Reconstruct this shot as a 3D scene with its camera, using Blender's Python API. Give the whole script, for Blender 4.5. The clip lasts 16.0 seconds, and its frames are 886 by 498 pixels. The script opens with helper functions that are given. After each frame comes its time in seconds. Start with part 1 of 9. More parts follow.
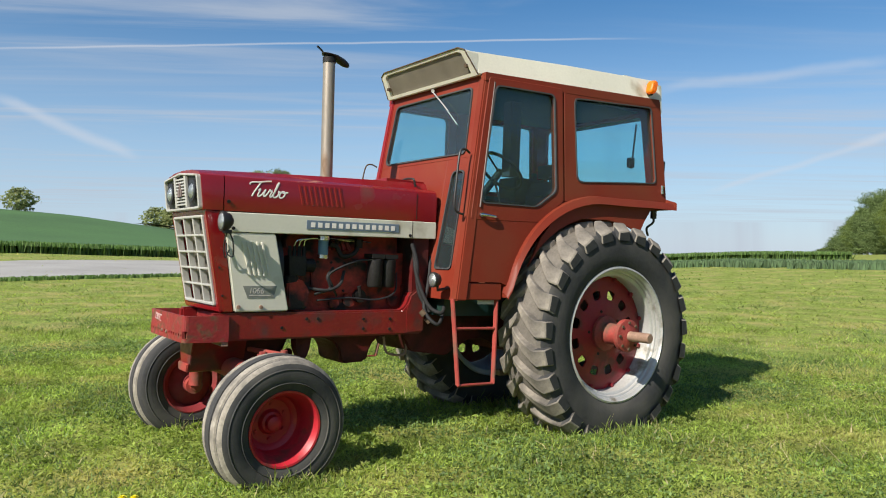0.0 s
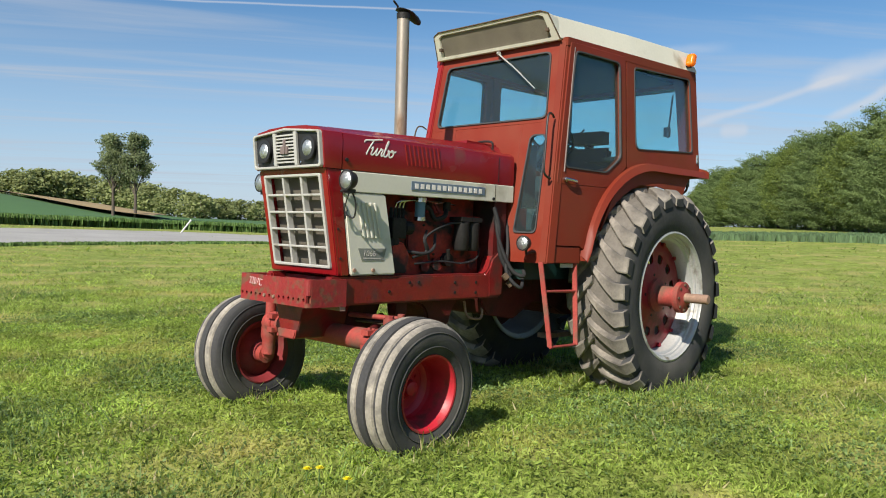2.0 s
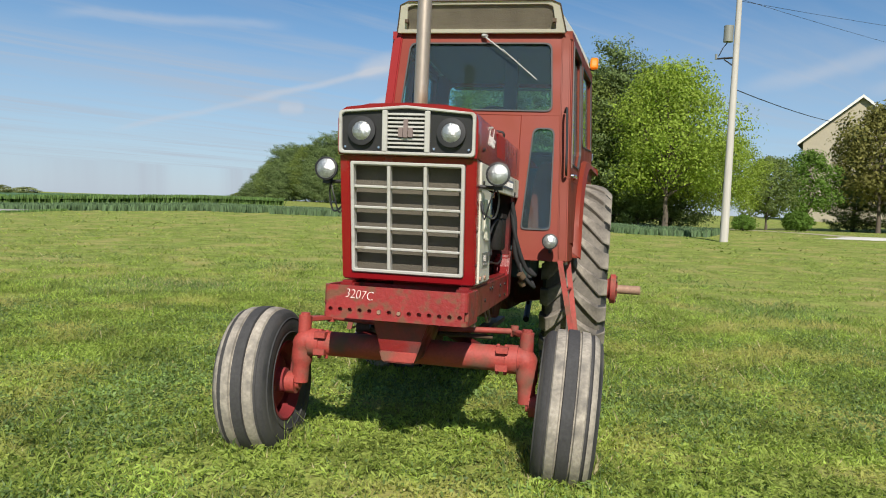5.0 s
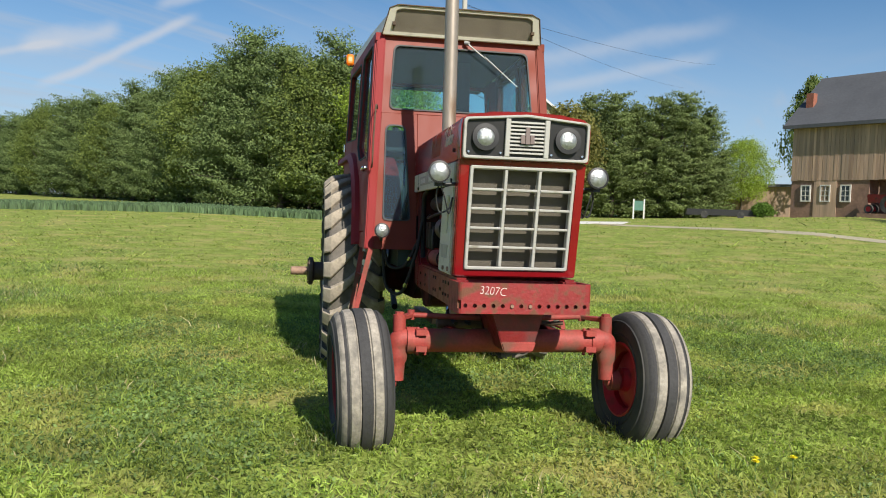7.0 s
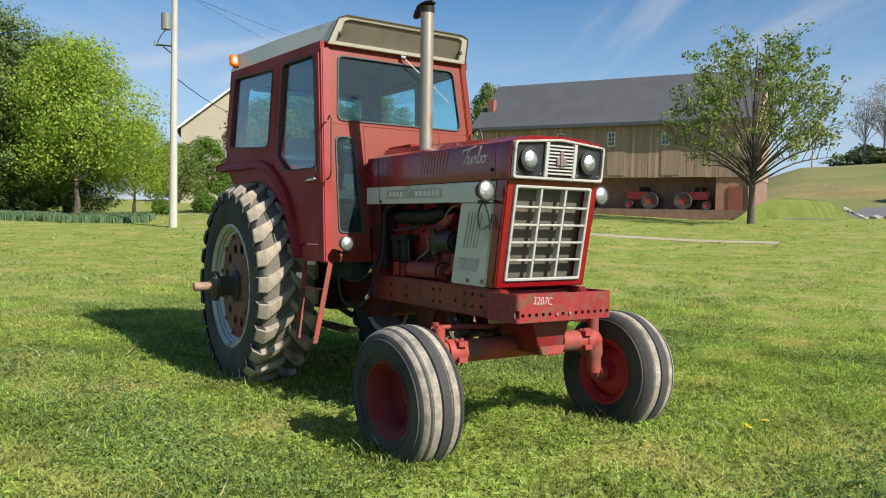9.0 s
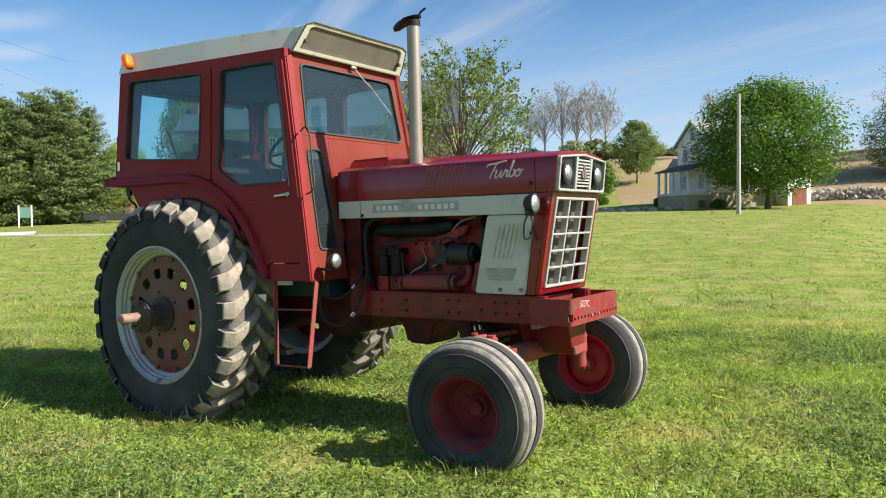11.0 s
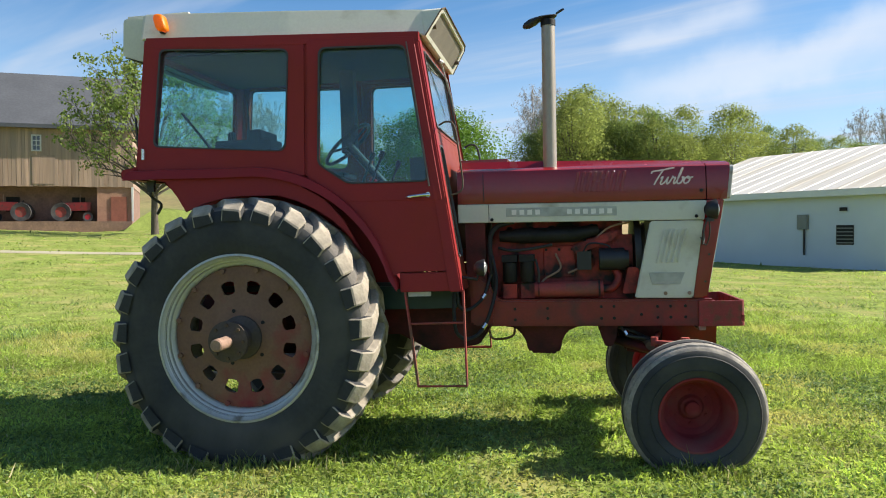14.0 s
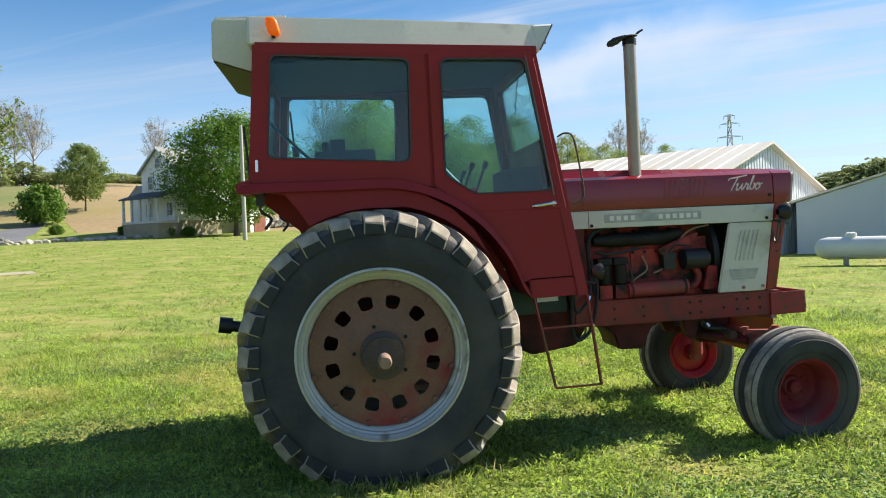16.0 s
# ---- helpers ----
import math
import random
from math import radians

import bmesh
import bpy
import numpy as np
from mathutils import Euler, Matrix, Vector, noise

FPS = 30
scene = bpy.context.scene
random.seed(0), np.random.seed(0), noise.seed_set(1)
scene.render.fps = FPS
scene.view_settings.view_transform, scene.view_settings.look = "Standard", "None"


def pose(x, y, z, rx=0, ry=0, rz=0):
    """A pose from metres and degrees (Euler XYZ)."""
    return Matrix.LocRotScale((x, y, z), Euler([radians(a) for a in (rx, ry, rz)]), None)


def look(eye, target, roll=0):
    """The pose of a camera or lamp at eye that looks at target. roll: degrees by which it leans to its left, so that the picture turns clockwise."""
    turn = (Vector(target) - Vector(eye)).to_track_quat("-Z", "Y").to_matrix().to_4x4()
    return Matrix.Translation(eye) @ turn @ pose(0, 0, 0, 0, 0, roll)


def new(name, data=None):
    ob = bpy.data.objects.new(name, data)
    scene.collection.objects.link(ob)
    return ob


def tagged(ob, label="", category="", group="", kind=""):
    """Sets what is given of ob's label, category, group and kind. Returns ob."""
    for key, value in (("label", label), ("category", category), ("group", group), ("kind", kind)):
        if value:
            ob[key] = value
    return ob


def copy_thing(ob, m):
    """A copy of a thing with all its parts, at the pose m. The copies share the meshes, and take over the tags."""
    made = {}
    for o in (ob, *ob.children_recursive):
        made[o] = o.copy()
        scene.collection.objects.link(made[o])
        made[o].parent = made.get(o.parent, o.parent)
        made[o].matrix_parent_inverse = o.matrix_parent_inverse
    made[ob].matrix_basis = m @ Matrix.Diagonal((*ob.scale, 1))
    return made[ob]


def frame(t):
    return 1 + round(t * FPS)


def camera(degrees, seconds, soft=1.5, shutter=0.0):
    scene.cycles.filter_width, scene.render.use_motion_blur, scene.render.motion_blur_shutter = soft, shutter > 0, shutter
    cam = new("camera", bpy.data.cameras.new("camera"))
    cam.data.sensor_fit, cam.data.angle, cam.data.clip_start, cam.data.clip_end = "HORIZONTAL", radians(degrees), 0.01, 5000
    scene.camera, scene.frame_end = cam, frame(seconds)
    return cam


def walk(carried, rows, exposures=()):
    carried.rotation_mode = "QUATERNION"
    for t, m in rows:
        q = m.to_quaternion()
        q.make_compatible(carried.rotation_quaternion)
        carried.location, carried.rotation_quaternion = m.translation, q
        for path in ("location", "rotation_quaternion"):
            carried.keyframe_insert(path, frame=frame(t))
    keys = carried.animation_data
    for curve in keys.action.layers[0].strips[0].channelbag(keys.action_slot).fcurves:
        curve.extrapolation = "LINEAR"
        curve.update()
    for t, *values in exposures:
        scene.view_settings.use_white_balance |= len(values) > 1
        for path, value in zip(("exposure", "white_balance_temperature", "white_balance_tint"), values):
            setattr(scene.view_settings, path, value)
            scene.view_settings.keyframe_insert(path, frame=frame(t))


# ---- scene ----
cam = camera(59.9, 16.0, soft=1.05)
METRES, EYE, TILT, LEAN, TURN = 16.044, 1.2675, 0.0, 0.0, 0.0
ROWS = [
    (0.0, 0.0, 0.0, 0.0, -0.0, 0.14, -0.88),
    (0.5, -0.0189, 0.0038, -0.001, -1.54, -0.16, -0.89),
    (1.0, -0.0423, 0.0022, -0.0037, -3.8, -0.78, -0.84),
    (1.5, -0.0684, 0.0015, -0.0035, -6.7, -1.44, -0.93),
    (2.0, -0.0971, 0.0109, -0.0049, -10.48, -1.87, -1.3),
    (2.5, -0.1251, 0.0221, -0.0074, -15.04, -2.11, -2.0),
    (3.0, -0.1532, 0.0378, -0.0079, -20.15, -2.24, -2.8),
    (3.5, -0.1789, 0.0577, -0.006, -25.49, -2.53, -3.44),
    (6.0, -0.2984, 0.1676, -0.0016, -53.75, -2.7, -1.87),
    (6.5, -0.323, 0.1906, -0.0022, -59.21, -2.58, -1.86),
    (7.0, -0.3403, 0.2173, -0.0033, -64.4, -2.76, -1.95),
    (7.5, -0.3543, 0.2441, -0.0026, -69.75, -2.85, -2.17),
    (8.0, -0.3685, 0.2734, -0.0008, -75.36, -2.81, -2.23),
    (8.5, -0.3737, 0.3036, 0.0002, -81.38, -2.69, -1.96),
    (9.0, -0.3796, 0.3317, 0.0009, -87.64, -2.5, -1.31),
    (9.5, -0.3806, 0.3608, 0.002, -93.98, -2.32, -0.48),
    (12.0, -0.3309, 0.5131, 0.0044, -119.77, -2.01, 0.85),
    (12.5, -0.3082, 0.5375, 0.0039, -124.34, -1.86, 0.83),
    (13.0, -0.2877, 0.5651, 0.0028, -128.55, -1.61, 0.63),
    (13.5, -0.2641, 0.5888, 0.0017, -132.39, -1.4, 0.43),
    (14.0, -0.2433, 0.6107, 0.0019, -135.78, -1.31, 0.3),
    (14.5, -0.2203, 0.6362, 0.0042, -139.3, -1.12, 0.5),
    (15.0, -0.1924, 0.6534, 0.0048, -143.17, -1.0, 0.93),
    (15.5, -0.1672, 0.6744, 0.0043, -147.31, -1.08, 1.54),
    (16.0, -0.1397, 0.6939, 0.0051, -151.78, -1.07, 2.09),
]
walk(cam, [(t, pose(0, 0, EYE, TILT, LEAN, TURN) @ pose(METRES * x, METRES * y, METRES * z, 90 + pitch, roll, yaw)) for t, x, y, z, yaw, pitch, roll in ROWS],
     exposures=[(0.0, 0.53), (3.0, 0.48), (6.0, 0.34), (7.0, 0.43), (8.0, 0.56), (9.0, 0.60), (12.0, 0.92), (16.0, 0.96)])

# ---- world, sun, exposure ----
HEAD, NOSE_UP = -144.6, 1.7                    # the tractor's heading and pitch, degrees
BASE = Vector((0.7645, 6.5572, -0.158))        # below the middle of its rear axle
TRACTOR = Matrix.Translation(BASE) @ pose(0, 0, 0, 0, 0, HEAD) @ pose(0, 0, 0, 0, -NOSE_UP, 0)
SUN_AZ, SUN_EL = -129.5, 39.5                  # direction to the sun: degrees from +x, and above the horizon

world = bpy.data.worlds.new("sky")
scene.world = world
world.use_nodes = True
wn, wl = world.node_tree.nodes, world.node_tree.links
wn.clear()
w_out, w_bg = wn.new("ShaderNodeOutputWorld"), wn.new("ShaderNodeBackground")
sky = wn.new("ShaderNodeTexSky")
sky.sky_type, sky.sun_disc = "NISHITA", False
sky.sun_elevation, sky.sun_rotation = radians(SUN_EL), radians(90 - SUN_AZ)
sky.air_density, sky.dust_density, sky.ozone_density = 1.0, 0.25, 3.0
w_bg.inputs["Strength"].default_value = 0.075
wl.new(w_bg.outputs[0], w_out.inputs[0])

# thin high cloud and old vapour trails, stretched along one way
w_co, w_map = wn.new("ShaderNodeTexCoord"), wn.new("ShaderNodeVectorMath")
w_sep, w_div, w_cmb = wn.new("ShaderNodeSeparateXYZ"), wn.new("ShaderNodeMath"), wn.new("ShaderNodeCombineXYZ")
w_max = wn.new("ShaderNodeMath")
w_max.operation, w_max.inputs[1].default_value = "MAXIMUM", 0.04
wl.new(w_co.outputs["Generated"], w_sep.inputs[0])
wl.new(w_sep.outputs[2], w_max.inputs[0])
w_div.operation, w_div.inputs[0].default_value = "DIVIDE", 1.0
wl.new(w_max.outputs[0], w_div.inputs[1])
w_map.operation = "SCALE"
wl.new(w_co.outputs["Generated"], w_map.inputs[0])
wl.new(w_div.outputs[0], w_map.inputs["Scale"])


def cloud_layer(turn, stretch, scale, low, high, detail=6.0, distort=0.6):
    m, n, r = wn.new("ShaderNodeMapping"), wn.new("ShaderNodeTexNoise"), wn.new("ShaderNodeMapRange")
    m.inputs["Rotation"].default_value = (0, 0, radians(turn))
    m.inputs["Scale"].default_value = (scale * stretch, scale, 0.0)
    n.inputs["Detail"].default_value, n.inputs["Roughness"].default_value, n.inputs["Distortion"].default_value = detail, 0.58, distort
    n.inputs["Scale"].default_value = 1.0
    r.inputs["From Min"].default_value, r.inputs["From Max"].default_value = low, high
    r.interpolation_type = "SMOOTHSTEP"
    wl.new(w_map.outputs[0], m.inputs[0])
    wl.new(m.outputs[0], n.inputs["Vector"])
    wl.new(n.outputs[0], r.inputs["Value"])
    return r.outputs[0]


def w_math(op, a, b):
    n = wn.new("ShaderNodeMath")
    n.operation = op
    for i, v in enumerate((a, b)):
        if isinstance(v, (int, float)):
            n.inputs[i].default_value = v
        else:
            wl.new(v, n.inputs[i])
    return n.outputs[0]


veil = w_math("MULTIPLY", cloud_layer(35, 0.28, 0.55, 0.42, 0.80), 0.62)
streak = w_math("MULTIPLY", cloud_layer(62, 0.10, 1.7, 0.54, 0.78, 4.0, 0.3), 0.50)
wisps = w_math("MULTIPLY", cloud_layer(10, 0.16, 1.0, 0.50, 0.80, 7.0, 1.2), 0.70)


def trail(normal, middle, half, width, strength):
    """A vapour trail: a thin band along a great circle, frayed by noise."""
    d, e, r1, r2 = wn.new("ShaderNodeVectorMath"), wn.new("ShaderNodeVectorMath"), wn.new("ShaderNodeMapRange"), wn.new("ShaderNodeMapRange")
    d.operation = e.operation = "DOT_PRODUCT"
    d.inputs[1].default_value, e.inputs[1].default_value = normal, middle
    n = wn.new("ShaderNodeTexNoise")
    n.inputs["Scale"].default_value, n.inputs["Detail"].default_value = 14.0, 4.0
    wl.new(w_co.outputs["Generated"], n.inputs["Vector"])
    wl.new(w_co.outputs["Generated"], d.inputs[0])
    wl.new(w_co.outputs["Generated"], e.inputs[0])
    off = w_math("ABSOLUTE", w_math("ADD", d.outputs["Value"], w_math("MULTIPLY", w_math("SUBTRACT", n.outputs[0], 0.5), width * 1.6)), 0.0)
    r1.inputs["From Min"].default_value, r1.inputs["From Max"].default_value = width, 0.0
    r2.inputs["From Min"].default_value, r2.inputs["From Max"].default_value = math.cos(radians(half * 1.25)), math.cos(radians(half * 0.75))
    r1.interpolation_type = r2.interpolation_type = "SMOOTHSTEP"
    wl.new(off, r1.inputs["Value"])
    wl.new(e.outputs["Value"], r2.inputs["Value"])
    return w_math("MULTIPLY", w_math("MULTIPLY", r1.outputs[0], r2.outputs[0]), strength)


TRAILS = [((0.030, 0.263, -0.964), (-0.164, 0.953, 0.255), 19.9, 0.0020, 0.55), ((-0.387, -0.048, -0.921), (-0.437, 0.889, 0.137), 4.1, 0.010, 0.48),
          ((0.296, -0.023, -0.955), (0.414, 0.904, 0.106), 5.2, 0.0055, 0.38), ((0.131, 0.174, -0.976), (0.379, 0.901, 0.212), 6.6, 0.010, 0.30),
          ((0.317, -0.031, -0.948), (0.539, 0.828, 0.153), 4.9, 0.0066, 0.55), ((0.363, -0.065, -0.929), (0.612, 0.769, 0.185), 2.7, 0.017, 0.62),
          ((0.484, -0.227, -0.845), (0.652, 0.738, 0.176), 4.8, 0.009, 0.70), ((0.177, 0.033, -0.984), (0.511, 0.851, 0.121), 0.9, 0.013, 0.60),
          ((0.420, -0.110, -0.901), (0.700, 0.671, 0.244), 2.4, 0.010, 0.50), ((0.246, -0.139, -0.959), (0.940, 0.278, 0.200), 9.2, 0.016, 0.36),
          ((0.215, -0.154, -0.964), (0.959, 0.219, 0.179), 5.7, 0.013, 0.40),
          ((-0.125, -0.255, -0.959), (0.320, -0.924, 0.205), 11.5, 0.040, 0.54), ((-0.054, -0.293, -0.955), (0.438, -0.866, 0.241), 4.6, 0.024, 0.45),
          ((-0.076, -0.210, -0.975), (0.239, -0.953, 0.186), 11.4, 0.032, 0.28), ((0.191, -0.142, -0.971), (0.254, -0.949, 0.188), 14.0, 0.090, 0.10)]
cover = w_math("ADD", w_math("ADD", veil, streak), wisps)
smoke = 0.0
for args in TRAILS:
    smoke = w_math("ADD", smoke, trail(*args))
smoke = w_math("MINIMUM", smoke, 0.9)
cover = w_math("MINIMUM", cover, 0.85)
w_mix = wn.new("ShaderNodeMix")
w_mix.data_type = "RGBA"
w_mix.inputs["B"].default_value = (4.7, 5.2, 6.0, 1)
wl.new(cover, w_mix.inputs["Factor"])
w_sat = wn.new("ShaderNodeHueSaturation")
w_sat.inputs["Saturation"].default_value = 1.28
wl.new(sky.outputs[0], w_sat.inputs["Color"])
# pale haze low over the horizon
w_low, w_haze = wn.new("ShaderNodeMapRange"), wn.new("ShaderNodeMix")
w_low.inputs["From Min"].default_value, w_low.inputs["From Max"].default_value = 0.34, -0.02
w_low.inputs["To Max"].default_value = 0.72
w_low.interpolation_type = "SMOOTHSTEP"
w_haze.data_type = "RGBA"
w_haze.inputs["B"].default_value = (4.3, 5.75, 7.9, 1)
wl.new(w_sep.outputs[2], w_low.inputs["Value"])
wl.new(w_low.outputs[0], w_haze.inputs["Factor"])
wl.new(w_sat.outputs[0], w_haze.inputs["A"])
wl.new(w_haze.outputs["Result"], w_mix.inputs["A"])
w_tr = wn.new("ShaderNodeMix")
w_tr.data_type = "RGBA"
w_tr.inputs["B"].default_value = (5.9, 6.3, 7.0, 1)
wl.new(smoke, w_tr.inputs["Factor"])
wl.new(w_mix.outputs["Result"], w_tr.inputs["A"])
wl.new(w_tr.outputs["Result"], w_bg.inputs["Color"])

sun = new("sun", bpy.data.lights.new("sun", "SUN"))
sun.data.energy, sun.data.angle, sun.data.color = 5.0, radians(0.6), (1.0, 0.93, 0.82)
az, el = radians(SUN_AZ), radians(SUN_EL)
sun.matrix_world = look((60 * math.cos(az) * math.cos(el), 60 * math.sin(az) * math.cos(el), 60 * math.sin(el)), (0, 0, 0))


# ---- materials ----
def material(name, color, rough=0.6, metal=0.0, vary=0.12, scale=6.0, grain=0.0, grain_scale=60.0, bump=0.0, wear=None, wear_at=0.62,
             wear_scale=5.0, rand=0.0, island=0.0, coat=0.0, spec=0.5, stretch=(1, 1, 1), wear_soft=0.06, trans=None):
    """A surface with variation at two scales, a fine relief and, if asked, worn or dirty patches of another colour."""
    m = bpy.data.materials.new(name)
    m.use_nodes = True
    nt = m.node_tree
    n, l = nt.nodes, nt.links
    b = n["Principled BSDF"]
    b.inputs["Roughness"].default_value, b.inputs["Metallic"].default_value = rough, metal
    b.inputs["Specular IOR Level"].default_value = spec
    b.inputs["Coat Weight"].default_value = coat
    b.inputs["Coat Roughness"].default_value = 0.12
    co, mp = n.new("ShaderNodeTexCoord"), n.new("ShaderNodeMapping")
    mp.inputs["Scale"].default_value = stretch
    l.new(co.outputs["Object"], mp.inputs[0])

    def noise_at(s, detail=5.0):
        t = n.new("ShaderNodeTexNoise")
        t.inputs["Scale"].default_value, t.inputs["Detail"].default_value = s, detail
        l.new(mp.outputs[0], t.inputs["Vector"])
        return t.outputs[0]

    def value_shift(col, fac, amount):
        h, r = n.new("ShaderNodeHueSaturation"), n.new("ShaderNodeMapRange")
        r.inputs["To Min"].default_value, r.inputs["To Max"].default_value = 1 - amount, 1 + amount
        l.new(fac, r.inputs["Value"])
        l.new(r.outputs[0], h.inputs["Value"])
        l.new(col, h.inputs["Color"])
        return h.outputs[0]

    rgb = n.new("ShaderNodeRGB")
    rgb.outputs[0].default_value = (*color, 1)
    col = rgb.outputs[0]
    if vary:
        col = value_shift(col, noise_at(scale), vary * 1.8)
    if grain:
        col = value_shift(col, noise_at(grain_scale, 3.0), grain * 1.8)
    if rand:
        col = value_shift(col, n.new("ShaderNodeObjectInfo").outputs["Random"], rand)
    if island:
        col = value_shift(col, n.new("ShaderNodeNewGeometry").outputs["Random Per Island"], island)
    if wear:
        mx, r = n.new("ShaderNodeMix"), n.new("ShaderNodeMapRange")
        mx.data_type = "RGBA"
        mx.inputs["B"].default_value = (*wear, 1)
        r.inputs["From Min"].default_value, r.inputs["From Max"].default_value = wear_at - wear_soft, wear_at + wear_soft
        l.new(noise_at(wear_scale, 8.0), r.inputs["Value"])
        l.new(r.outputs[0], mx.inputs["Factor"])
        l.new(col, mx.inputs["A"])
        col = mx.outputs["Result"]
        rr = n.new("ShaderNodeMapRange")
        rr.inputs["To Min"].default_value, rr.inputs["To Max"].default_value = rough, min(1, rough + 0.3)
        l.new(r.outputs[0], rr.inputs["Value"])
        l.new(rr.outputs[0], b.inputs["Roughness"])
    l.new(col, b.inputs["Base Color"])
    if bump:
        bp = n.new("ShaderNodeBump")
        bp.inputs["Strength"].default_value, bp.inputs["Distance"].default_value = bump, 0.01
        l.new(noise_at(grain_scale, 6.0), bp.inputs["Height"])
        l.new(bp.outputs[0], b.inputs["Normal"])
    if trans:
        tr, add = n.new("ShaderNodeBsdfTranslucent"), n.new("ShaderNodeMixShader")
        h = n.new("ShaderNodeHueSaturation")
        h.inputs["Value"].default_value = 1.6
        h.inputs["Saturation"].default_value = 1.1
        l.new(col, h.inputs["Color"])
        l.new(h.outputs[0], tr.inputs["Color"])
        add.inputs[0].default_value = trans
        l.new(b.outputs[0], add.inputs[1])
        l.new(tr.outputs[0], add.inputs[2])
        l.new(add.outputs[0], n["Material Output"].inputs[0])
    return m


HOOD_RED = material("hood_red_paint", (0.215, 0.0065, 0.010), 0.25, vary=0.14, scale=3.0, grain=0.05, wear=(0.17, 0.04, 0.03), wear_at=0.67, wear_scale=3.5, coat=0.32, bump=0.03, grain_scale=90)
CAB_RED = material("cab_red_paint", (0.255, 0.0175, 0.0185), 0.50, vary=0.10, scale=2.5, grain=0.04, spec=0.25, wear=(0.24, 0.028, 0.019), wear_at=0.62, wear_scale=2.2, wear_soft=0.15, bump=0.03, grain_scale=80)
# browner copy of the cab red, with the left side's sunlight in its colour
SUNLIT_RED = material("sunlit_side_paint", (0.172, 0.0235, 0.0105), 0.5, vary=0.12, scale=2.5, grain=0.05, spec=0.25, wear=(0.165, 0.040, 0.018), wear_at=0.58, wear_scale=2.0, wear_soft=0.16, bump=0.03, grain_scale=80)
# orange copy of the cab red: warm sun on the front put into the colour
SUNLIT_ORANGE = material("sunlit_front_paint", (0.195, 0.026, 0.0125), 0.45, vary=0.1, scale=2.5, grain=0.05, spec=0.3, wear=(0.19, 0.040, 0.020), wear_at=0.60, wear_scale=2.5, wear_soft=0.15, bump=0.03, grain_scale=80)
CHASSIS_RED = material("chassis_red_paint", (0.185, 0.0105, 0.011), 0.36, vary=0.22, scale=5.0, grain=0.12, wear=(0.075, 0.026, 0.020), wear_at=0.60, wear_scale=6.0, wear_soft=0.1, bump=0.15, grain_scale=70)
# chassis red with grime, darkened further to paint in the shade underneath
GRIMY_SHADE_RED = material("grimy_shaded_paint", (0.105, 0.0075, 0.0075), 0.55, vary=0.3, scale=5.0, grain=0.15, spec=0.35, wear=(0.020, 0.012, 0.010), wear_at=0.54, wear_scale=5.0, wear_soft=0.14, bump=0.2, grain_scale=60)
BUMPER_RED = material("worn_bumper_paint", (0.25, 0.022, 0.022), 0.5, vary=0.18, scale=6.0, grain=0.1, wear=(0.150, 0.055, 0.030), wear_at=0.56, wear_scale=14.0, wear_soft=0.06, bump=0.25, grain_scale=60)
AXLE_RED = material("faded_axle_paint", (0.30, 0.046, 0.036), 0.65, vary=0.25, scale=6.0, grain=0.18, wear=(0.15, 0.075, 0.05), wear_at=0.58, wear_scale=7.0, wear_soft=0.1, bump=0.15, grain_scale=70)
# black patches: oil, spread wider to put the engine bay's shade into the colour
ENGINE_RED = material("oily_shaded_engine_paint", (0.35, 0.022, 0.015), 0.5, vary=0.35, scale=9.0, grain=0.2, wear=(0.018, 0.014, 0.012), wear_at=0.52, wear_scale=8.0, wear_soft=0.12, bump=0.3, grain_scale=50)
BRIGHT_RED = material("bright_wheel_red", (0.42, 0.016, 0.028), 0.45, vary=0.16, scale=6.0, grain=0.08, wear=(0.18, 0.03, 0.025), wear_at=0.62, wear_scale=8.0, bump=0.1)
DULL_RED = material("dull_wheel_red", (0.22, 0.026, 0.030), 0.8, vary=0.2, scale=6.0, grain=0.1, wear=(0.20, 0.06, 0.055), wear_at=0.58, wear_scale=6.0, wear_soft=0.12, spec=0.25, bump=0.1)
HUB_RED = material("hub_red_paint", (0.255, 0.010, 0.020), 0.42, vary=0.2, scale=5.0, grain=0.1, wear=(0.16, 0.04, 0.03), wear_at=0.60, wear_scale=7.0, bump=0.1)
RUST_DISC = material("rusty_wheel_disc", (0.190, 0.098, 0.062), 0.75, vary=0.2, scale=4.0, grain=0.12, wear=(0.24, 0.035, 0.04), wear_at=0.64, wear_scale=3.0, wear_soft=0.07, bump=0.2)
HUB_IRON = material("grimy_hub_iron", (0.075, 0.055, 0.045), 0.65, metal=0.2, vary=0.25, scale=8, grain=0.2, bump=0.3)
RUST = material("bare_rusty_steel", (0.30, 0.19, 0.135), 0.7, metal=0.2, vary=0.25, scale=20.0, grain=0.15, bump=0.3)
WHITE = material("cream_white_paint", (0.60, 0.585, 0.50), 0.42, vary=0.06, scale=3.0, grain=0.03, wear=(0.33, 0.29, 0.21), wear_at=0.66, wear_scale=4.0, wear_soft=0.1)
ROOF_WHITE = material("cream_roof_paint", (0.62, 0.60, 0.50), 0.45, vary=0.06, scale=1.6, grain=0.05, wear=(0.27, 0.22, 0.14), wear_at=0.70, wear_scale=3.0, wear_soft=0.08, bump=0.03)
FASCIA = material("dirty_fascia_mesh", (0.16, 0.14, 0.105), 0.7, vary=0.25, scale=5.0, grain=0.25, grain_scale=160, bump=0.3)
